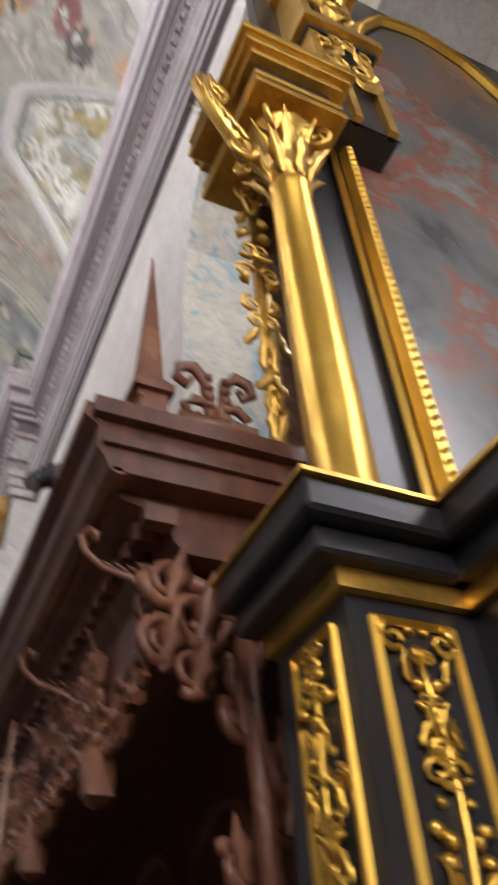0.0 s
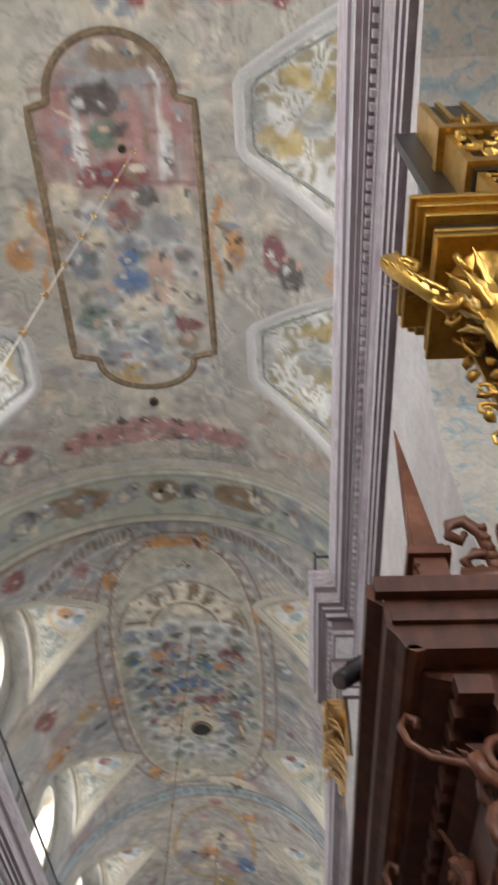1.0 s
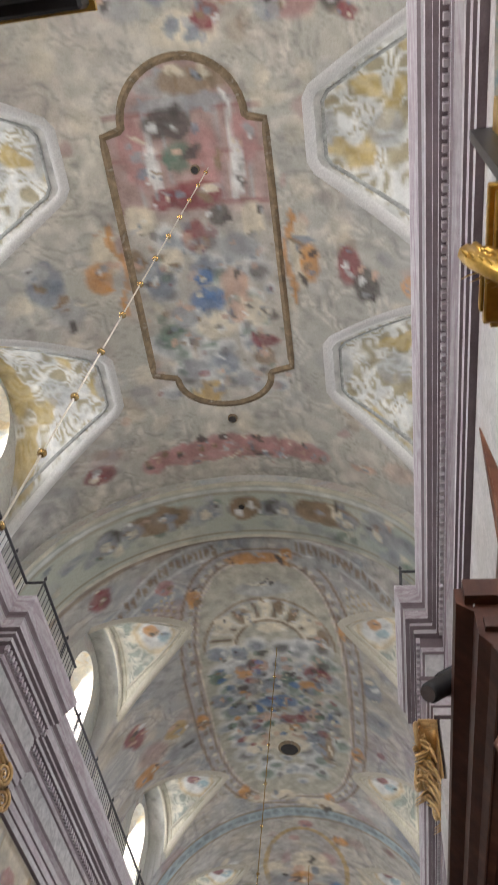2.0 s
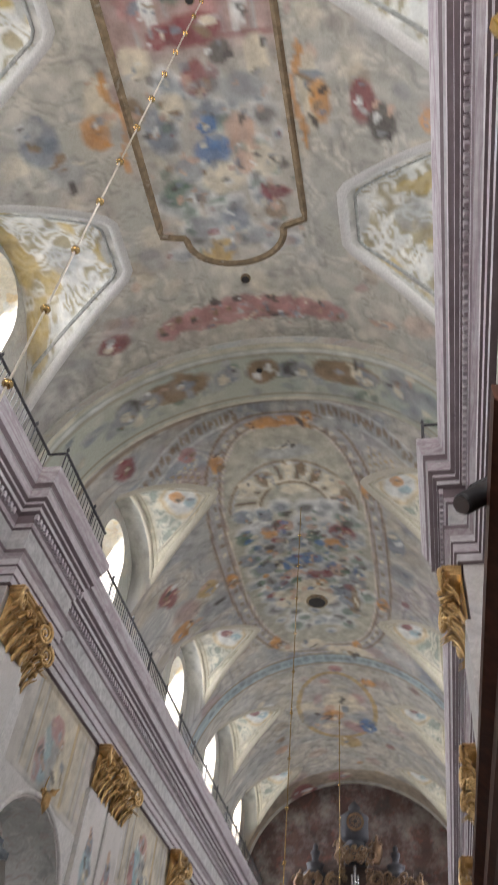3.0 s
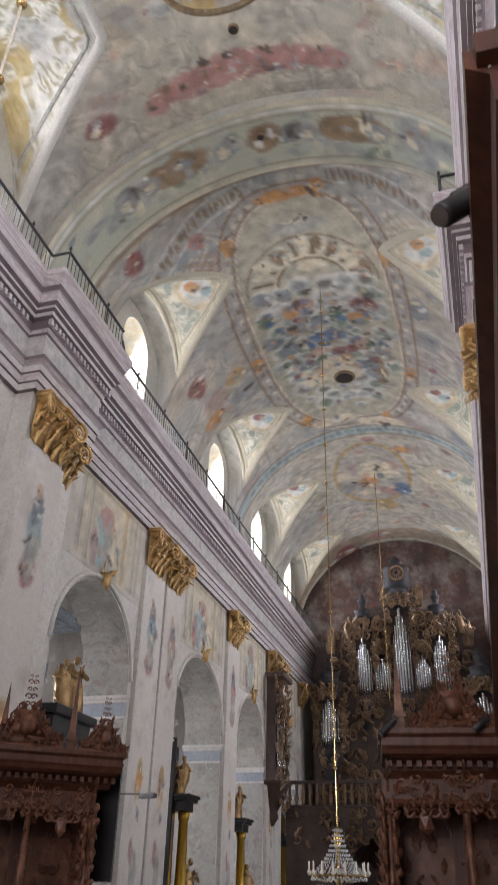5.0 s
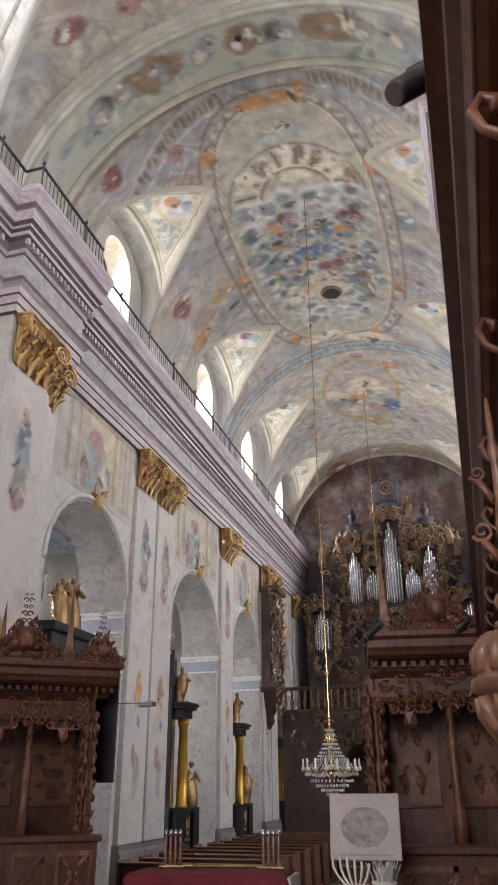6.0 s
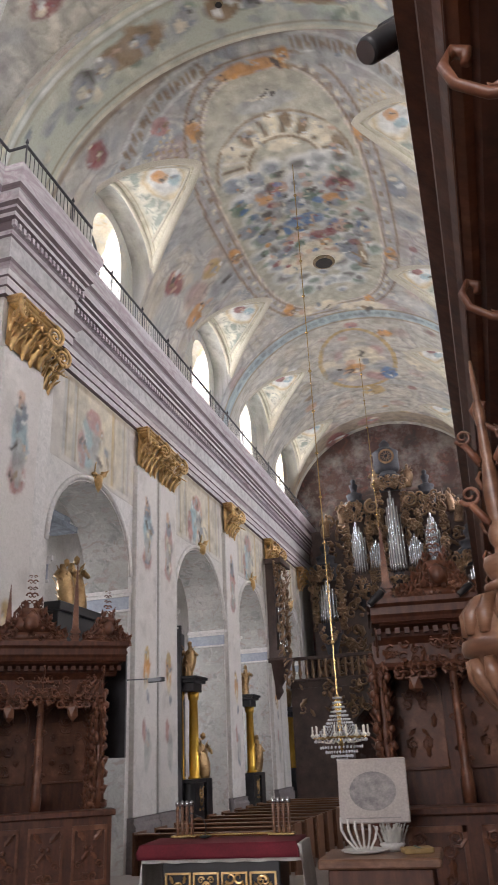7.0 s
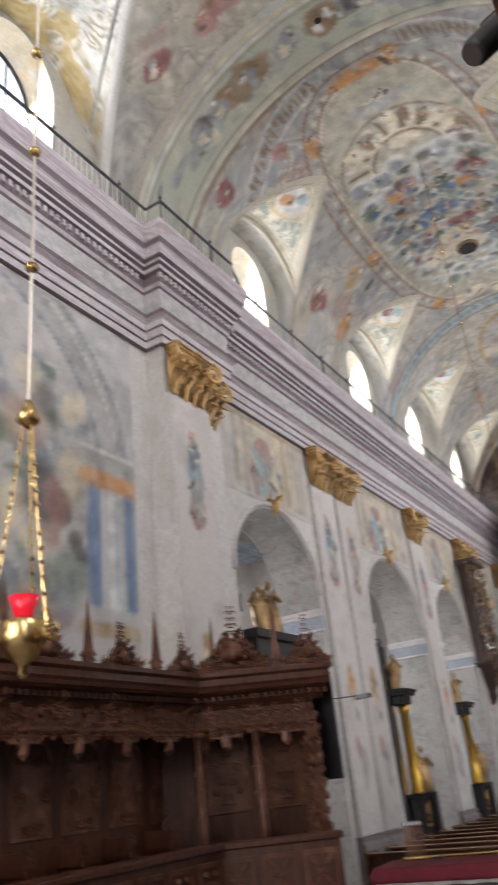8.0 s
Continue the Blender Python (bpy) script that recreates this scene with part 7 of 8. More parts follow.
def organ():
    ob = empty("pipe_organ", AX, 35.0, 4.7)
    back = Matrix.Translation((-AX, -35.0, -4.7))
    rng = random.Random(12)

    def add(name, bm, mat, parent=ob, label="", smooth=False):
        bmesh.ops.transform(bm, matrix=back, verts=bm.verts[:])
        return part(name, bm, mat, parent, label, smooth)
    case = add("case", boxes((-4.6, 35.4, 4.7, 4.1, 37.4, 10.2), (-4.6, 36.4, 10.2, 4.1, 37.4, 12.8), (-3.0, 36.2, 12.8, 2.6, 37.4, 14.4)), M["organ_wood"])
    towers = [(-1.93, 0.46, 9.95, 13.7, 2.75), (-0.02, 0.52, 9.86, 14.9, 4.3), (1.85, 0.46, 9.95, 13.7, 2.75), (-3.68, 0.55, 7.6, 10.4, 2.1), (3.6, 0.55, 7.6, 10.4, 2.1)]
    for x, w, z0, z1, tall_ in towers:
        y = 35.1 if z0 > 8 else 34.6
        tw = add("tower", boxes((x - w, y, z0 - 0.5, x + w, 36.6, z0), (x - w, y + 0.6, z0, x + w, 36.6, z1)), M["organ_wood"])
        bm = bmesh.new()
        lathe(bm, [(0.1, z0 - 1.7), (0.25, z0 - 1.5), (0.3, z0 - 1.2), (w * 0.9, z0 - 0.6), (w * 1.05, z0 - 0.45), (w * 1.05, z0 - 0.3), (w * 0.95, z0 - 0.2), (w, z0)], 18, x, y + 0.45)
        lathe(bm, [(w, z1 - 0.6), (w * 1.08, z1 - 0.5), (w * 1.02, z1 - 0.2), (w * 1.15, z1), (w * 1.2, z1 + 0.1), (w * 1.2, z1 + 0.18), (w * 0.8, z1 + 0.22), (w * 0.85, z1 + 0.5), (w * 0.95, z1 + 0.6), (w * 0.5, z1 + 0.7), (w * 0.3, z1 + 0.8), (w * 0.42, z1 + 1.0), (w * 0.5, z1 + 1.15), (w * 0.2, z1 + 1.25), (w * 0.3, z1 + 1.4), (0.06, z1 + 1.5)], 18, x, y + 0.45)
        add("console_and_crown", bm, M["organ_dark"], tw, "blue-black turned crown", True)
        bm = bmesh.new()
        pipes(bm, x - w * 0.85, x + w * 0.85, y + 0.4, z0, tall_, tall_ * 0.66, 7, w * 0.128, 0.42)
        tagged(add("pipework", bm, M["tin"], tw, "bright tin organ pipes", True), kind="stuff")
        bm = bmesh.new()
        carving(bm, (x - w, y - 0.05, z0 + tall_ * 1.02), (1, 0, 0), (0, 0, 1), (0, -1, 0), 2 * w, z1 - z0 - tall_ * 1.02, rng, 16, 0.17, 0.25, 0, 0.42)
        for m in (-1, 1):
            carving(bm, (x + m * (w + 0.12) - 0.12, y + 0.3, z0 - 0.3), (1, 0, 0), (0, 0, 1), (0, -1, 0), 0.3, z1 - z0, rng, 22, 0.17, 0.2, 0, 0.4)
            scroll(bm, (x + m * (w + 0.25), y + 0.3, z1 - 0.2), 0.3, (m, 0, 0), (0, 0, 1), 1.5, 1.5, 0.25, 6, 14)
        carving(bm, (x - w, y - 0.1, z0 - 1.0), (1, 0, 0), (0, 0, 1), (0, -1, 0), 2 * w, 0.8, rng, 10, 0.17, 0.2, 0, 0.42)
        tagged(add("tower_carving", bm, M["organ_gilt"], tw, "dull gilt carving", True), kind="stuff")
    for x0, x1, z0, th in ((-1.40, -0.62, 10.05, 1.6), (0.58, 1.32, 10.05, 1.7)):
        bm = bmesh.new()
        pipes(bm, x0, x1, 35.2, z0, th, th * 0.6, 7, 0.047)
        tagged(add("pipework", bm, M["tin"], case, "bright tin organ pipes", True), kind="stuff")
        bm = bmesh.new()
        carving(bm, (x0 - 0.1, 35.2, z0 + th), (1, 0, 0), (0, 0, 1), (0, -1, 0), x1 - x0 + 0.2, 1.3, rng, 12, 0.18, 0.15, 0, 0.42)
        scroll(bm, ((x0 + x1) / 2, 35.0, z0 + th + 1.75), 0.4, (1 if x0 < 0 else -1, 0, 0), (0, 0, 1), 2.0, 1.5, 0.2, 6, 22)
        carving(bm, (x0 - 0.1, 35.2, z0 - 0.7), (1, 0, 0), (0, 0, 1), (0, -1, 0), x1 - x0 + 0.2, 0.6, rng, 5, 0.15, 0.12)
        tagged(add("flat_carving", bm, M["organ_gilt"], case, "dull gilt carving", True), kind="stuff")
    bm = bmesh.new()
    carving(bm, (-4.6, 35.3, 5.2), (1, 0, 0), (0, 0, 1), (0, -1, 0), 8.7, 4.0, rng, 90, 0.3, 0.2, 0, 0.36)
    carving(bm, (-4.4, 36.3, 10.4), (1, 0, 0), (0, 0, 1), (0, -1, 0), 8.3, 2.9, rng, 60, 0.32, 0.25, 0, 0.36)
    tagged(add("case_carving", bm, M["organ_gilt"], case, "dull gilt carving", True), kind="stuff")
    clock = add("clock_housing", lathe(bmesh.new(), [(0.5, 15.3), (0.68, 15.5), (0.66, 16.35), (0.72, 16.45), (0.5, 16.6), (0.25, 16.8), (0.3, 16.95), (0.05, 17.25)], 16, -0.05, 35.6), M["organ_dark"], ob, "", True)
    bm = bmesh.new()
    for k in range(24):
        a0, a1 = 2 * math.pi * k / 24, 2 * math.pi * (k + 1) / 24
        bm.faces.new([bm.verts.new((0.05 + r * math.cos(a), 34.83, 16.0 + r * math.sin(a))) for r, a in ((0.3, a0), (0.42, a0), (0.42, a1), (0.3, a1))])
    for k in range(12):
        a = math.pi * k / 6
        tube(bm, [(0.05 + 0.1 * math.cos(a), 34.8, 16 + 0.1 * math.sin(a)), (0.05 + 0.26 * math.cos(a), 34.8, 16 + 0.26 * math.sin(a))], 0.022, 4)
    add("dial", bm, M["organ_gilt"], clock, "gilt clock dial")
    for x, z, sd in ((-0.75, 14.6, 1), (0.95, 14.6, 2), (-2.7, 13.4, 3), (2.9, 13.4, 4), (-3.6, 12.8, 5), (3.3, 12.8, 6)):
        st = statue(AX + x + 0.25, 35.6, z - 0.2 if abs(x) < 2 else z - 0.6, 1.3, 0, sd, "carved figure on the organ case")
        st.data.materials[0] = M["organ_gilt"]
    return tagged(ob, "huge dark carved pipe organ with bright tin pipes", "organ")


organ()


def gallery():
    ob = empty("organ_gallery", AX, 32.0, 4.7)
    back = Matrix.Translation((-AX, -32.0, -4.7))
    rng = random.Random(17)

    def add(name, bm, mat, parent=ob, label="", smooth=False):
        bmesh.ops.transform(bm, matrix=back, verts=bm.verts[:])
        return part(name, bm, mat, parent, label, smooth)
    add("deck", boxes((-5.2, 32.0, 4.4, 4.7, 38.0, 4.7)), M["organ_wood"])
    add("handrail", bevelled(boxes((-5.2, 31.85, 5.62, 4.7, 32.1, 5.76), (-5.2, 31.9, 4.7, 4.7, 32.1, 4.8)), 0.015), M["organ_wood"])
    bm = lathe(bmesh.new(), [(0.07, 4.8), (0.05, 4.88), (0.1, 5.05), (0.05, 5.3), (0.06, 5.5), (0.08, 5.62)], 8)
    bmesh.ops.transform(bm, matrix=back @ Matrix.Translation((0, 31.97, 0)), verts=bm.verts[:])
    first = part("baluster", bm, M["organ_gilt"], ob, smooth=True)
    for i, x in enumerate(np.arange(-5.0, 4.6, 0.3)):
        if i == 0:
            first.matrix_basis = pose(float(x) + 0.0, 0, 0)
        else:
            share(first, "baluster", pose(float(x), 0, 0), ob)
    bm = bmesh.new()
    carving(bm, (-5.2, 31.95, 3.3), (1, 0, 0), (0, 0, 1), (0, -1, 0), 9.9, 1.3, rng, 44, 0.24, 0.15)
    add("gallery_carving", bm, M["organ_gilt"], ob, "dull gilt carving", True)
    # screen with an arch below the gallery
    wall = pierced_wall(-5.2, 4.7, DROP, 4.4, 0.0, 0.5, [(-2.6, 2.4, DROP, 2.4, 1.5)])
    bmesh.ops.transform(wall, matrix=Matrix.Rotation(math.radians(90), 4, "Z"), verts=wall.verts[:])
    bmesh.ops.transform(wall, matrix=Matrix.Scale(-1, 4, (1, 0, 0)) @ Matrix.Translation((0, 0, 0)), verts=wall.verts[:])
    bmesh.ops.transform(wall, matrix=Matrix.Translation((0, 32.1, 0)), verts=wall.verts[:])
    add("screen", wall, [M["organ_wood"], M["organ_wood"]])
    return tagged(ob, "dark carved organ gallery with a turned balustrade", "gallery")


gallery()


def pier_organ(y):
    """A small carved organ hung on a pier."""
    x = AX - W + 0.1
    ob = empty("pier_organ", x, y, 5.0)
    rng = random.Random(23)
    part("case", boxes((0, -0.75, 0.4, 0.6, 0.75, 0.7), (0, -0.7, 0.7, 0.35, 0.7, 4.4), (0, -0.85, 4.4, 0.75, 0.85, 4.6)), M["organ_wood"], ob)
    part("console", lathe(bmesh.new(), [(0.05, -1.2), (0.25, -0.9), (0.2, -0.7), (0.5, -0.2), (0.7, 0.3), (0.75, 0.4)], 14, 0.1, 0), M["organ_wood"], ob, smooth=True)
    bm = bmesh.new()
    pipes_at = [(0.42, -0.45 + 0.15 * i) for i in range(7)]
    for i, (px, py) in enumerate(pipes_at):
        lathe(bm, [(0.025, 0.7), (0.06, 1.05), (0.06, 3.6 - 0.15 * abs(i - 3)), (0.05, 3.62 - 0.15 * abs(i - 3))], 8, px, py)
    tagged(part("pipework", bm, M["tin"], ob, "bright tin pipes", True), kind="stuff")
    bm = bmesh.new()
    carving(bm, (0.5, -0.8, -0.6), (0, 1, 0), (0, 0, 1), (1, 0, 0), 1.6, 5.6, rng, 40, 0.2, 0.2)
    for m in (-1, 1):
        carving(bm, (0.4, m * 0.8 - 0.2, 0.4), (0, 1, 0), (0, 0, 1), (1, 0, 0), 0.4, 4.0, rng, 14, 0.2, 0.2)
    tagged(part("case_carving", bm, M["organ_gilt"], ob, "gilt carving", True), kind="stuff")
    return tagged(ob, "small dark carved organ hung on a pier", "organ")


pier_organ(29.2)


# ---- people's altar, lectern, table ----
def altar_table():
    ob = empty("altar_table", 1.10, 3.95, 0, 5)
    part("body", bevelled(boxes((-0.5, -0.2, 0, 0.5, 0.24, 0.965), (-0.6, -0.28, 0, 0.6, 0.3, 0.1)), 0.01), M["black"], ob)
    rng = random.Random(6)
    for x in (-0.36, -0.12, 0.12, 0.36):
        bm = bmesh.new()
        for a in ((-0.11, -0.225, 0.2, -0.095, -0.2, 0.78), (0.095, -0.225, 0.2, 0.11, -0.2, 0.78), (-0.11, -0.225, 0.2, 0.11, -0.2, 0.215), (-0.11, -0.225, 0.765, 0.11, -0.2, 0.78)):
            box(bm, *a)
        carving(bm, (-0.09, -0.21, 0.23), (1, 0, 0), (0, 0, 1), (0, -1, 0), 0.18, 0.52, rng, 10, 0.045, 0.02)
        p = part("gilt_panel", bm, M["gold"], ob, "gilded openwork panel")
        p.matrix_basis = pose(x, 0, 0)
    return tagged(ob, "black altar table with gilded openwork panels", "altar")


def draped(name, x0, x1, y0, y1, z, drop, mat, wave, seed, label, cat, m, front=1.0):
    """A cloth over a table, its edge hanging in shallow folds."""
    rng = random.Random(seed)
    bm = bmesh.new()
    nx, ny = 40, 24
    grid = []
    for j in range(-4, ny + 5):
        row = []
        for i in range(-4, nx + 5):
            u, v = min(max(i / nx, 0), 1), min(max(j / ny, 0), 1)
            out = max(-i, i - nx, -j, j - ny, 0)
            x, y = x0 + (x1 - x0) * u, y0 + (y1 - y0) * v
            zz = z - drop * (1.0 if max(-i, i - nx) > 0 else front) * out / 4
            f = wave * out / 4 * math.sin(0.9 * i + 0.8 * j + rng.random() * 0.3)
            if i < 0: x -= 0.012 * min(out, 2) - f
            if i > nx: x += 0.012 * min(out, 2) + f
            if j < 0: y -= 0.012 * min(out, 2) - f
            if j > ny: y += 0.012 * min(out, 2) + f
            row.append(bm.verts.new((x, y, zz)))
        grid.append(row)
    for a, b in zip(grid, grid[1:]):
        for i in range(len(a) - 1):
            bm.faces.new((a[i], a[i + 1], b[i + 1], b[i]))
    ob = part(name, bm, mat, smooth=True)
    ob.modifiers.new("thickness", "SOLIDIFY").thickness = 0.006
    ob.matrix_world = m
    return tagged(ob, label, cat)


altar_table()
AT = pose(1.10, 3.95, 0, 0, 0, 5)
draped("altar_linen", -0.66, 0.69, -0.23, 0.28, 0.975, 0.6, M["linen"], 0.02, 3, "white linen cloth hanging at the ends of the altar", "cloth", AT, 0.2)
draped("altar_cloth", -0.68, 0.65, -0.26, 0.30, 0.995, 0.11, M["red_cloth"], 0.006, 4, "crimson velvet cloth over the altar", "cloth", AT)
tube_bm = bmesh.new()
tube(tube_bm, [(-0.5, 0.2, 1.015), (0.5, 0.22, 1.015)], 0.012, 6)
cord = part("microphone_bar", tube_bm, M["brass"])
cord.matrix_world = AT
tagged(cord, "thin brass bar lying on the altar cloth", "bar")


def lectern():
    ob = empty("lectern", 2.27, 4.85, 0, 2)
    part("foot", bevelled(boxes((-0.25, -0.2, 0, 0.25, 0.2, 0.06)), 0.01), M["oak"], ob)
    part("post", lathe(bmesh.new(), [(0.06, 0.06), (0.045, 0.2), (0.05, 0.7), (0.04, 1.1)], 12), M["oak"], ob, smooth=True)
    board = part("board", bevelled(boxes((-0.325, -0.02, 0, 0.325, 0.02, 0.56)), 0.008), M["board"], ob, "pale cloth-covered board")
    board.matrix_basis = pose(0, -0.05, 1.03, -12)
    bm = bmesh.new()
    for k in range(28):
        a0, a1 = 2 * math.pi * k / 28, 2 * math.pi * (k + 1) / 28
        bm.faces.new([bm.verts.new((r * 1.15 * math.cos(a), -0.026, 0.27 + r * 0.9 * math.sin(a))) for r, a in ((0.001, a0), (0.19, a0), (0.19, a1), (0.001, a1))])
    box(bm, -0.26, -0.026, 0.035, 0.24, -0.022, 0.045)
    part("emblem", bm, M["board_mark"], board, "grey round emblem")
    return tagged(ob, "lectern with a pale board and grey emblem", "lectern")


lectern()


def side_table():
    ob = empty("side_table", 2.6, 2.85, 0, 3)
    part("top", bevelled(boxes((-0.40, -0.3, 0.94, 0.40, 0.3, 1.0)), 0.012), M["oak_light"], ob)
    part("body", bevelled(boxes((-0.34, -0.25, 0, 0.34, 0.25, 0.94)), 0.01), M["oak"], ob)
    for x in (-0.22, 0.1):
        part("panel", boxes((x - 0.09, -0.265, 0.15, x + 0.21, -0.25, 0.8)), M["oak_carved"], ob)
    return tagged(ob, "plain oak side table", "table")


side_table()
tray = empty("candelabrum", 2.48, 2.9, 1.0)
part("tray", lathe(bmesh.new(), [(0.10, 0.0), (0.16, 0.012), (0.165, 0.02), (0.15, 0.018)], 20), M["linen"], tray)
for i in range(6):
    bm = bmesh.new()
    xx = -0.16 + 0.05 * i
    tube(bm, [(xx * 0.4, 0, 0.02), (xx * 0.8, 0.02, 0.08), (xx, 0.02, 0.14), (xx, 0.02, 0.22 - 0.012 * i)], [0.008, 0.008, 0.01, 0.009], 6)
    part("arm", bm, M["linen"], tray)
tagged(tray, "white porcelain candelabrum with slim arms on a dish", "candelabrum")
flw = empty("flower_bowl", 2.66, 2.98, 1.0)
part("bowl", lathe(bmesh.new(), [(0.05, 0), (0.09, 0.04), (0.085, 0.05)], 14), M["linen"], flw, smooth=True)
bm = bmesh.new()
rng = random.Random(2)
for i in range(40):
    a, r = rng.uniform(0, 6.3), rng.uniform(0, 0.08)
    leaf(bm, (r * math.cos(a), r * math.sin(a), 0.05), (1.3 * r * math.cos(a), 1.3 * r * math.sin(a), 0.13 + 0.05 * rng.random()), 0.02, (0.02 * math.cos(a), 0.02 * math.sin(a), 0.0))
part("bloom", bm, M["p_white"], flw)
tagged(flw, "low bowl of white flowers", "flowers")
bk = empty("prayer_book", 2.84, 2.85, 1.0, 20)
part("cover", bevelled(boxes((-0.1, -0.07, 0, 0.1, 0.07, 0.035)), 0.006), M["p_ochre"], bk)
part("pages", boxes((-0.095, -0.065, 0.004, 0.096, 0.064, 0.031)), M["candle"], bk)
part("ribbon", boxes((-0.01, -0.085, 0.036, 0.005, 0.07, 0.039)), M["p_green"], bk)
tagged(bk, "ochre book with a green ribbon on the table", "book")


# ---- pews and low barriers in the nave ----
def pew(x, y, w):
    ob = empty("pew", x, y, DROP)
    part("back", bevelled(boxes((-w / 2, 0, 0.1, w / 2, 0.05, 0.98)), 0.008), M["pew"], ob)
    part("seat", bevelled(boxes((-w / 2, 0.05, 0.43, w / 2, 0.42, 0.47)), 0.008), M["pew"], ob)
    part("book_rest", bevelled(boxes((-w / 2, -0.2, 0.96, w / 2, 0.06, 0.99)), 0.006), M["pew"], ob)
    for s in (-1, 1):
        part("end", bevelled(boxes((s * w / 2 - 0.025, -0.2, 0, s * w / 2 + 0.025, 0.45, 1.02)), 0.01), M["pew"], ob)
    return ob


base_pew = tagged(pew(-2.6, 13.6, 3.2), "warm brown wooden pew", "pew", "nave pews")
for i in range(11):
    for x in (-2.6, 2.1):
        if i or x > 0:
            copy_thing(base_pew, pose(x, 13.6 + 1.15 * i, DROP))


# ---- chandelier and its chain ----
def chandelier(x, y, z):
    ob = empty("chandelier", x, y, z)
    rng = random.Random(3)
    part("stem", lathe(bmesh.new(), [(0.03, 0.3), (0.08, 0.5), (0.03, 0.7), (0.05, 1.1), (0.1, 1.35), (0.03, 1.6)], 12), M["brass"], ob, smooth=True)
    ring = bmesh.new()
    tube(ring, [(0.62 * math.cos(a), 0.62 * math.sin(a), 0.62) for a in np.linspace(0, 2 * math.pi, 33)], 0.022, 6)
    part("ring", ring, M["brass"], ob)
    bm = bmesh.new()
    lathe(bm, [(0.012, 0.62), (0.05, 0.68), (0.03, 0.7), (0.016, 0.72), (0.016, 0.88)], 8, 0.66, 0)
    tube(bm, [(0.05, 0, 0.75), (0.3, 0, 0.5), (0.55, 0, 0.55), (0.66, 0, 0.66)], 0.014, 5)
    arm = part("arm", bm, M["candle"], ob, "ivory candle on a brass arm", True)
    for i in range(1, 16):
        share(arm, "arm", pose(0, 0, 0, 0, 0, 22.5 * i), ob)
    bm = bmesh.new()
    for i in range(32):
        a = 2 * math.pi * i / 32
        for k in range(12):
            s = k / 11
            r = 0.1 + 0.5 * s ** 1.5
            blob(bm, (r * math.cos(a), r * math.sin(a), 1.5 - 0.85 * s - 0.1 * math.sin(math.pi * s)), 0.02, rng, 1, 1, 1.3)
        for k in range(6):
            s = k / 5
            r = 0.6 * (1 - s)
            blob(bm, (r * math.cos(a + 0.1), r * math.sin(a + 0.1), 0.55 - 0.5 * s ** 0.8), 0.024, rng, 1, 1, 1.5)
    rod = bmesh.new()
    top = vault_z(x, y) - z + 0.03
    tube(rod, [(0, 0, 1.55), (0, 0, top)], 0.013, 6)
    chain = part("chain", rod, M["brass"], ob, "long brass chain with knops")
    knop = None
    for zz in np.arange(2.8, top - 0.2, 1.25):
        if knop is None:
            knop = part("knop", lathe(bmesh.new(), [(0.01, -0.05), (0.045, -0.02), (0.05, 0.0), (0.045, 0.02), (0.01, 0.05)], 10), M["brass"], chain, smooth=True)
            knop.matrix_basis = pose(0, 0, float(zz))
        else:
            share(knop, "knop", pose(0, 0, float(zz)), chain)
    tagged(part("crystal_drapery", bm, crystal, ob, "strings of cut crystal drops"), kind="stuff")
    return tagged(ob, "crystal chandelier with ivory candles", "chandelier")


def hung_chain(x, y, z0, z1, label, bead=1.15, r=0.012):
    ob = empty("hanging_chain", x, y, z0)
    bm = bmesh.new()
    tube(bm, [(0, 0, 0), (0, 0, z1 - z0)], r, 6)
    part("rod", bm, M["brass"], ob)
    bm = lathe(bmesh.new(), [(0.01, -0.05), (0.045, -0.02), (0.05, 0.0), (0.045, 0.02), (0.01, 0.05)], 10)
    first = part("knop", bm, M["brass"], ob, smooth=True)
    for z in np.arange(bead, z1 - z0 - 0.2, bead):
        if first.matrix_basis.translation.z == 0:
            first.matrix_basis = pose(0, 0, float(z))
        else:
            share(first, "knop", pose(0, 0, float(z)), ob)
    return tagged(ob, label, "chain", "hanging chains")


chandelier(AX + 0.2, 15.8, 1.35)
hung_chain(AX + 0.1, 29.5, 8.5, vault_z(AX + 0.1, 29.5), "long brass chain with knops in the nave", 1.4, 0.016)


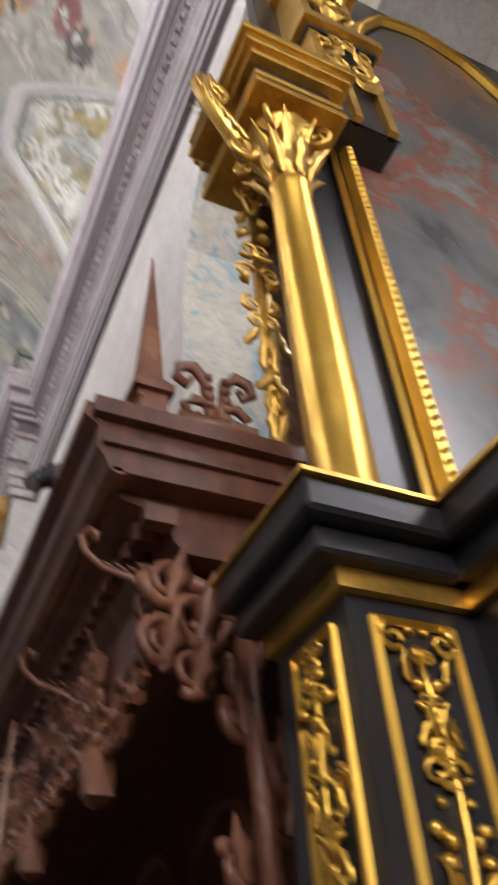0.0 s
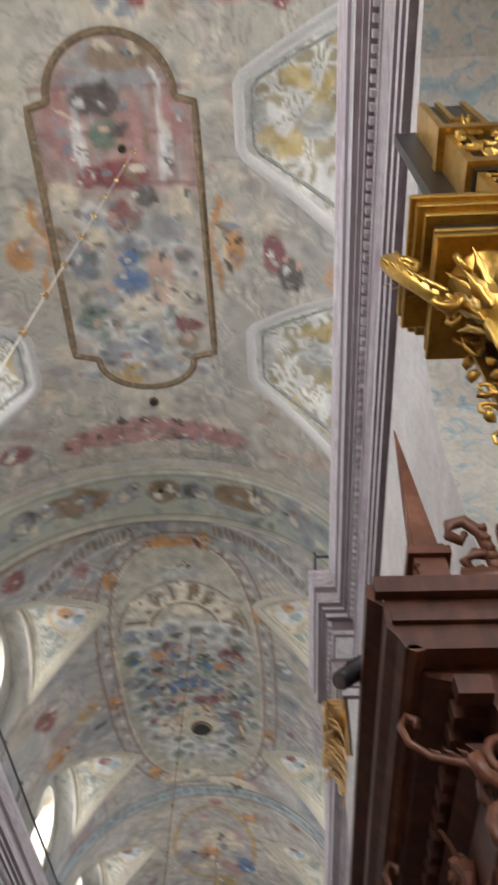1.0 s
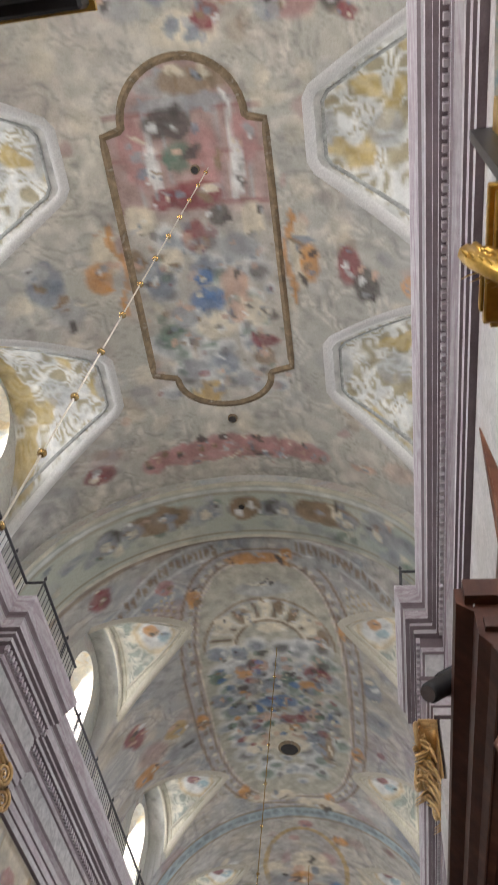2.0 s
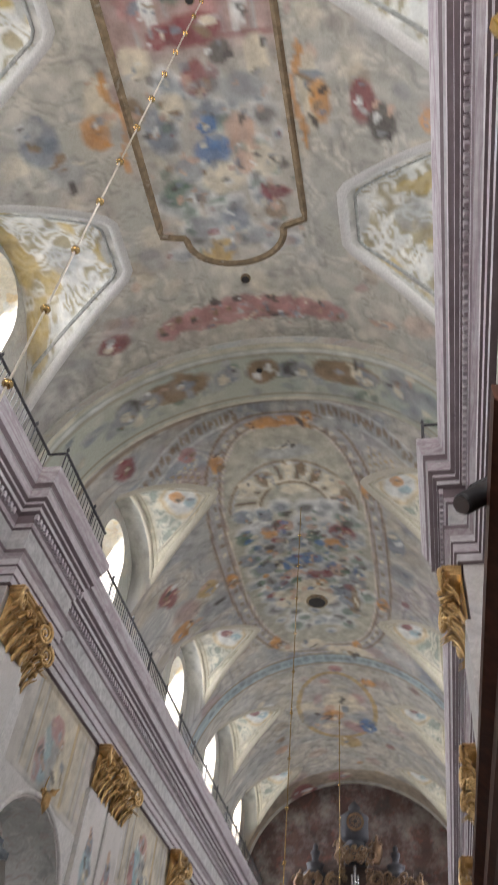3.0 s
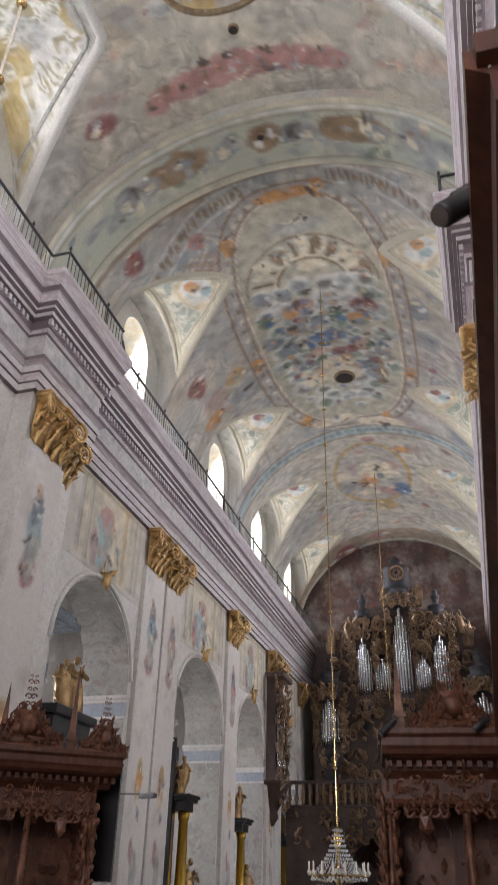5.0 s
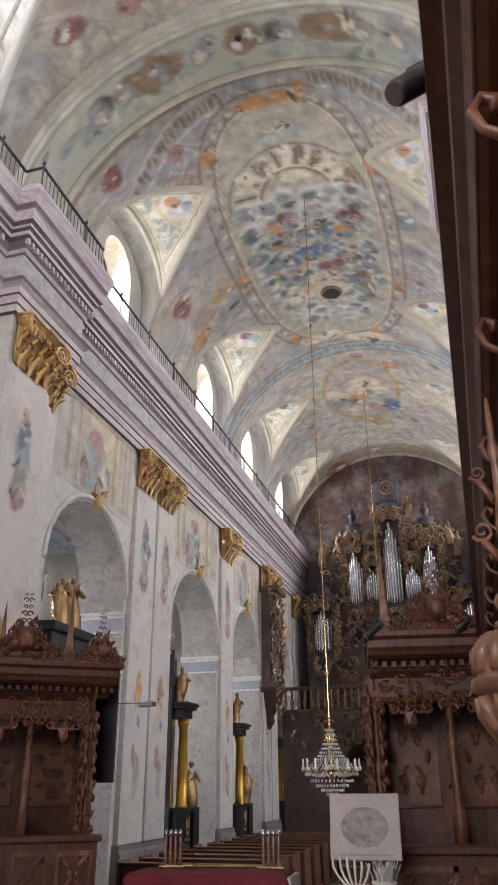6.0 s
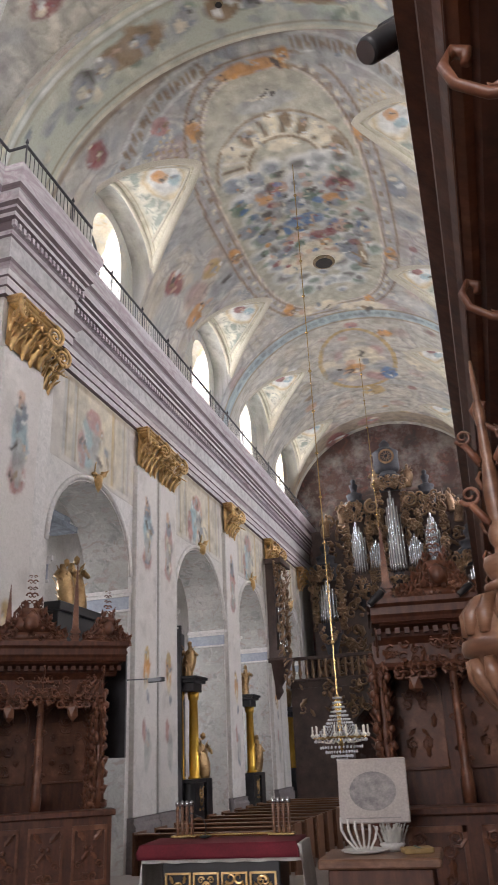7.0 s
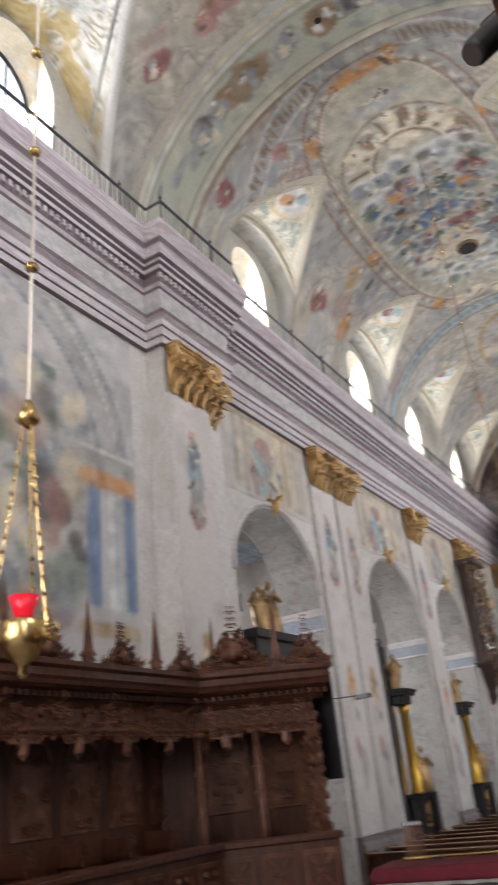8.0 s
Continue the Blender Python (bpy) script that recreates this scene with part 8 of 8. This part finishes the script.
# ---- sanctuary lamp ----
def sanctuary_lamp(x, y, z):
    ob = empty("sanctuary_lamp", x, y, z)
    part("bowl", lathe(bmesh.new(), [(0.01, 0.1), (0.03, 0.12), (0.018, 0.16), (0.05, 0.19), (0.11, 0.25), (0.15, 0.32), (0.125, 0.36), (0.145, 0.4), (0.09, 0.43)], 20), M["brass"], ob, smooth=True)
    part("glass", lathe(bmesh.new(), [(0.055, 0.43), (0.06, 0.48), (0.09, 0.56), (0.08, 0.56), (0.055, 0.5)], 18), ruby, ob, "red glass cup", True)
    for i in range(3):
        a = 2 * math.pi * i / 3
        bm = bmesh.new()
        tube(bm, [(0.19 * math.cos(a), 0.19 * math.sin(a), 0.36), (0.1 * math.cos(a), 0.1 * math.sin(a), 1.0), (0.03 * math.cos(a), 0.03 * math.sin(a), 1.7)], 0.008, 5)
        for k in range(14):
            s = k / 14
            r = 0.19 - 0.16 * s
            blob(bm, (r * math.cos(a), r * math.sin(a), 0.36 + 1.3 * s), 0.018, random.Random(k), mat=0)
        part("hanger", bm, M["brass"], ob)
        bm = bmesh.new()
        scroll(bm, (0.24 * math.cos(a), 0.24 * math.sin(a), 0.33), 0.07, (math.cos(a), math.sin(a), 0), (0, 0, 1), 1.3, 2.0, 0.25, 5, 10)
        part("scroll_arm", bm, M["brass"], ob)
    rod = bmesh.new()
    top = vault_z(x, y) - z + 0.03
    tube(rod, [(0, 0, 1.8), (0, 0, top)], 0.012, 6)
    chain = part("chain", rod, M["chain"], ob, "long brass chain with knops")
    knop = None
    for zz in np.arange(2.92, top - 0.2, 1.1):
        if knop is None:
            knop = part("knop", lathe(bmesh.new(), [(0.01, -0.05), (0.045, -0.02), (0.05, 0.0), (0.045, 0.02), (0.01, 0.05)], 10), M["brass"], chain, smooth=True)
            knop.matrix_basis = pose(0, 0, float(zz))
        else:
            share(knop, "knop", pose(0, 0, float(zz)), chain)
    part("cap", lathe(bmesh.new(), [(0.03, 1.66), (0.08, 1.7), (0.05, 1.78), (0.02, 1.85)], 12), M["brass"], ob, smooth=True)
    return tagged(ob, "brass sanctuary lamp with a glowing red glass", "lamp")


LAMP = (0.17, 0.02)
sanctuary_lamp(*LAMP, 2.28)

# thin arm with a small lamp on the first nave pier
tb = bmesh.new()
tube(tb, [(0, 0, 0), (1.0, 0, -0.05)], 0.015, 6)
arm_lamp = empty("wall_lamp", AX - W - 0.02, 15.0, 3.55, -20)
part("arm", tb, M["iron"], arm_lamp)
part("head", bevelled(boxes((0.9, -0.07, -0.14, 1.35, 0.07, -0.04)), 0.01), M["spot_black"], arm_lamp)
tagged(arm_lamp, "black lamp on a thin iron wall arm", "lamp")


# ---- small things on the altar and by it ----
def candle_stand(x, y, n, seed):
    """A close row of wooden sticks with bright caps."""
    rng = random.Random(seed)
    ob = empty("candle_stand", x, y, 1.003, 4)
    part("base", bevelled(boxes((-0.03 - 0.045 * n / 2, -0.05, 0, 0.03 + 0.045 * n / 2, 0.05, 0.02)), 0.005), M["brass"], ob)
    for i in range(n):
        bm = lathe(bmesh.new(), [(0.016, 0.02), (0.018, 0.05), (0.015, 0.08), (0.016, 0.24), (0.012, 0.25)], 10)
        stick = part("stick", bm, M["oak_light"], ob, smooth=True)
        stick.matrix_basis = pose((i - (n - 1) / 2) * 0.045, 0, 0)
        part("cap", lathe(bmesh.new(), [(0.012, 0.25), (0.022, 0.262), (0.02, 0.285), (0.006, 0.30)], 10), M["tin"], stick, "bright metal cap", True)
    return tagged(ob, "row of wooden candle sticks with bright caps on the altar", "candle stand", "altar candles")


candle_stand(0.66, 4.12, 4, 1)
candle_stand(1.54, 4.2, 4, 2)
mic = empty("microphone", 0.86, 4.1, 1.003)
part("foot", lathe(bmesh.new(), [(0.05, 0), (0.05, 0.012), (0.01, 0.02)], 12), M["spot_black"], mic)
tb = bmesh.new()
tube(tb, [(0, 0, 0.01), (0.01, 0, 0.1), (-0.03, 0, 0.16), (-0.14, 0, 0.2)], 0.005, 5)
part("gooseneck", tb, M["spot_black"], mic)
tagged(mic, "thin black gooseneck microphone on the altar", "microphone")
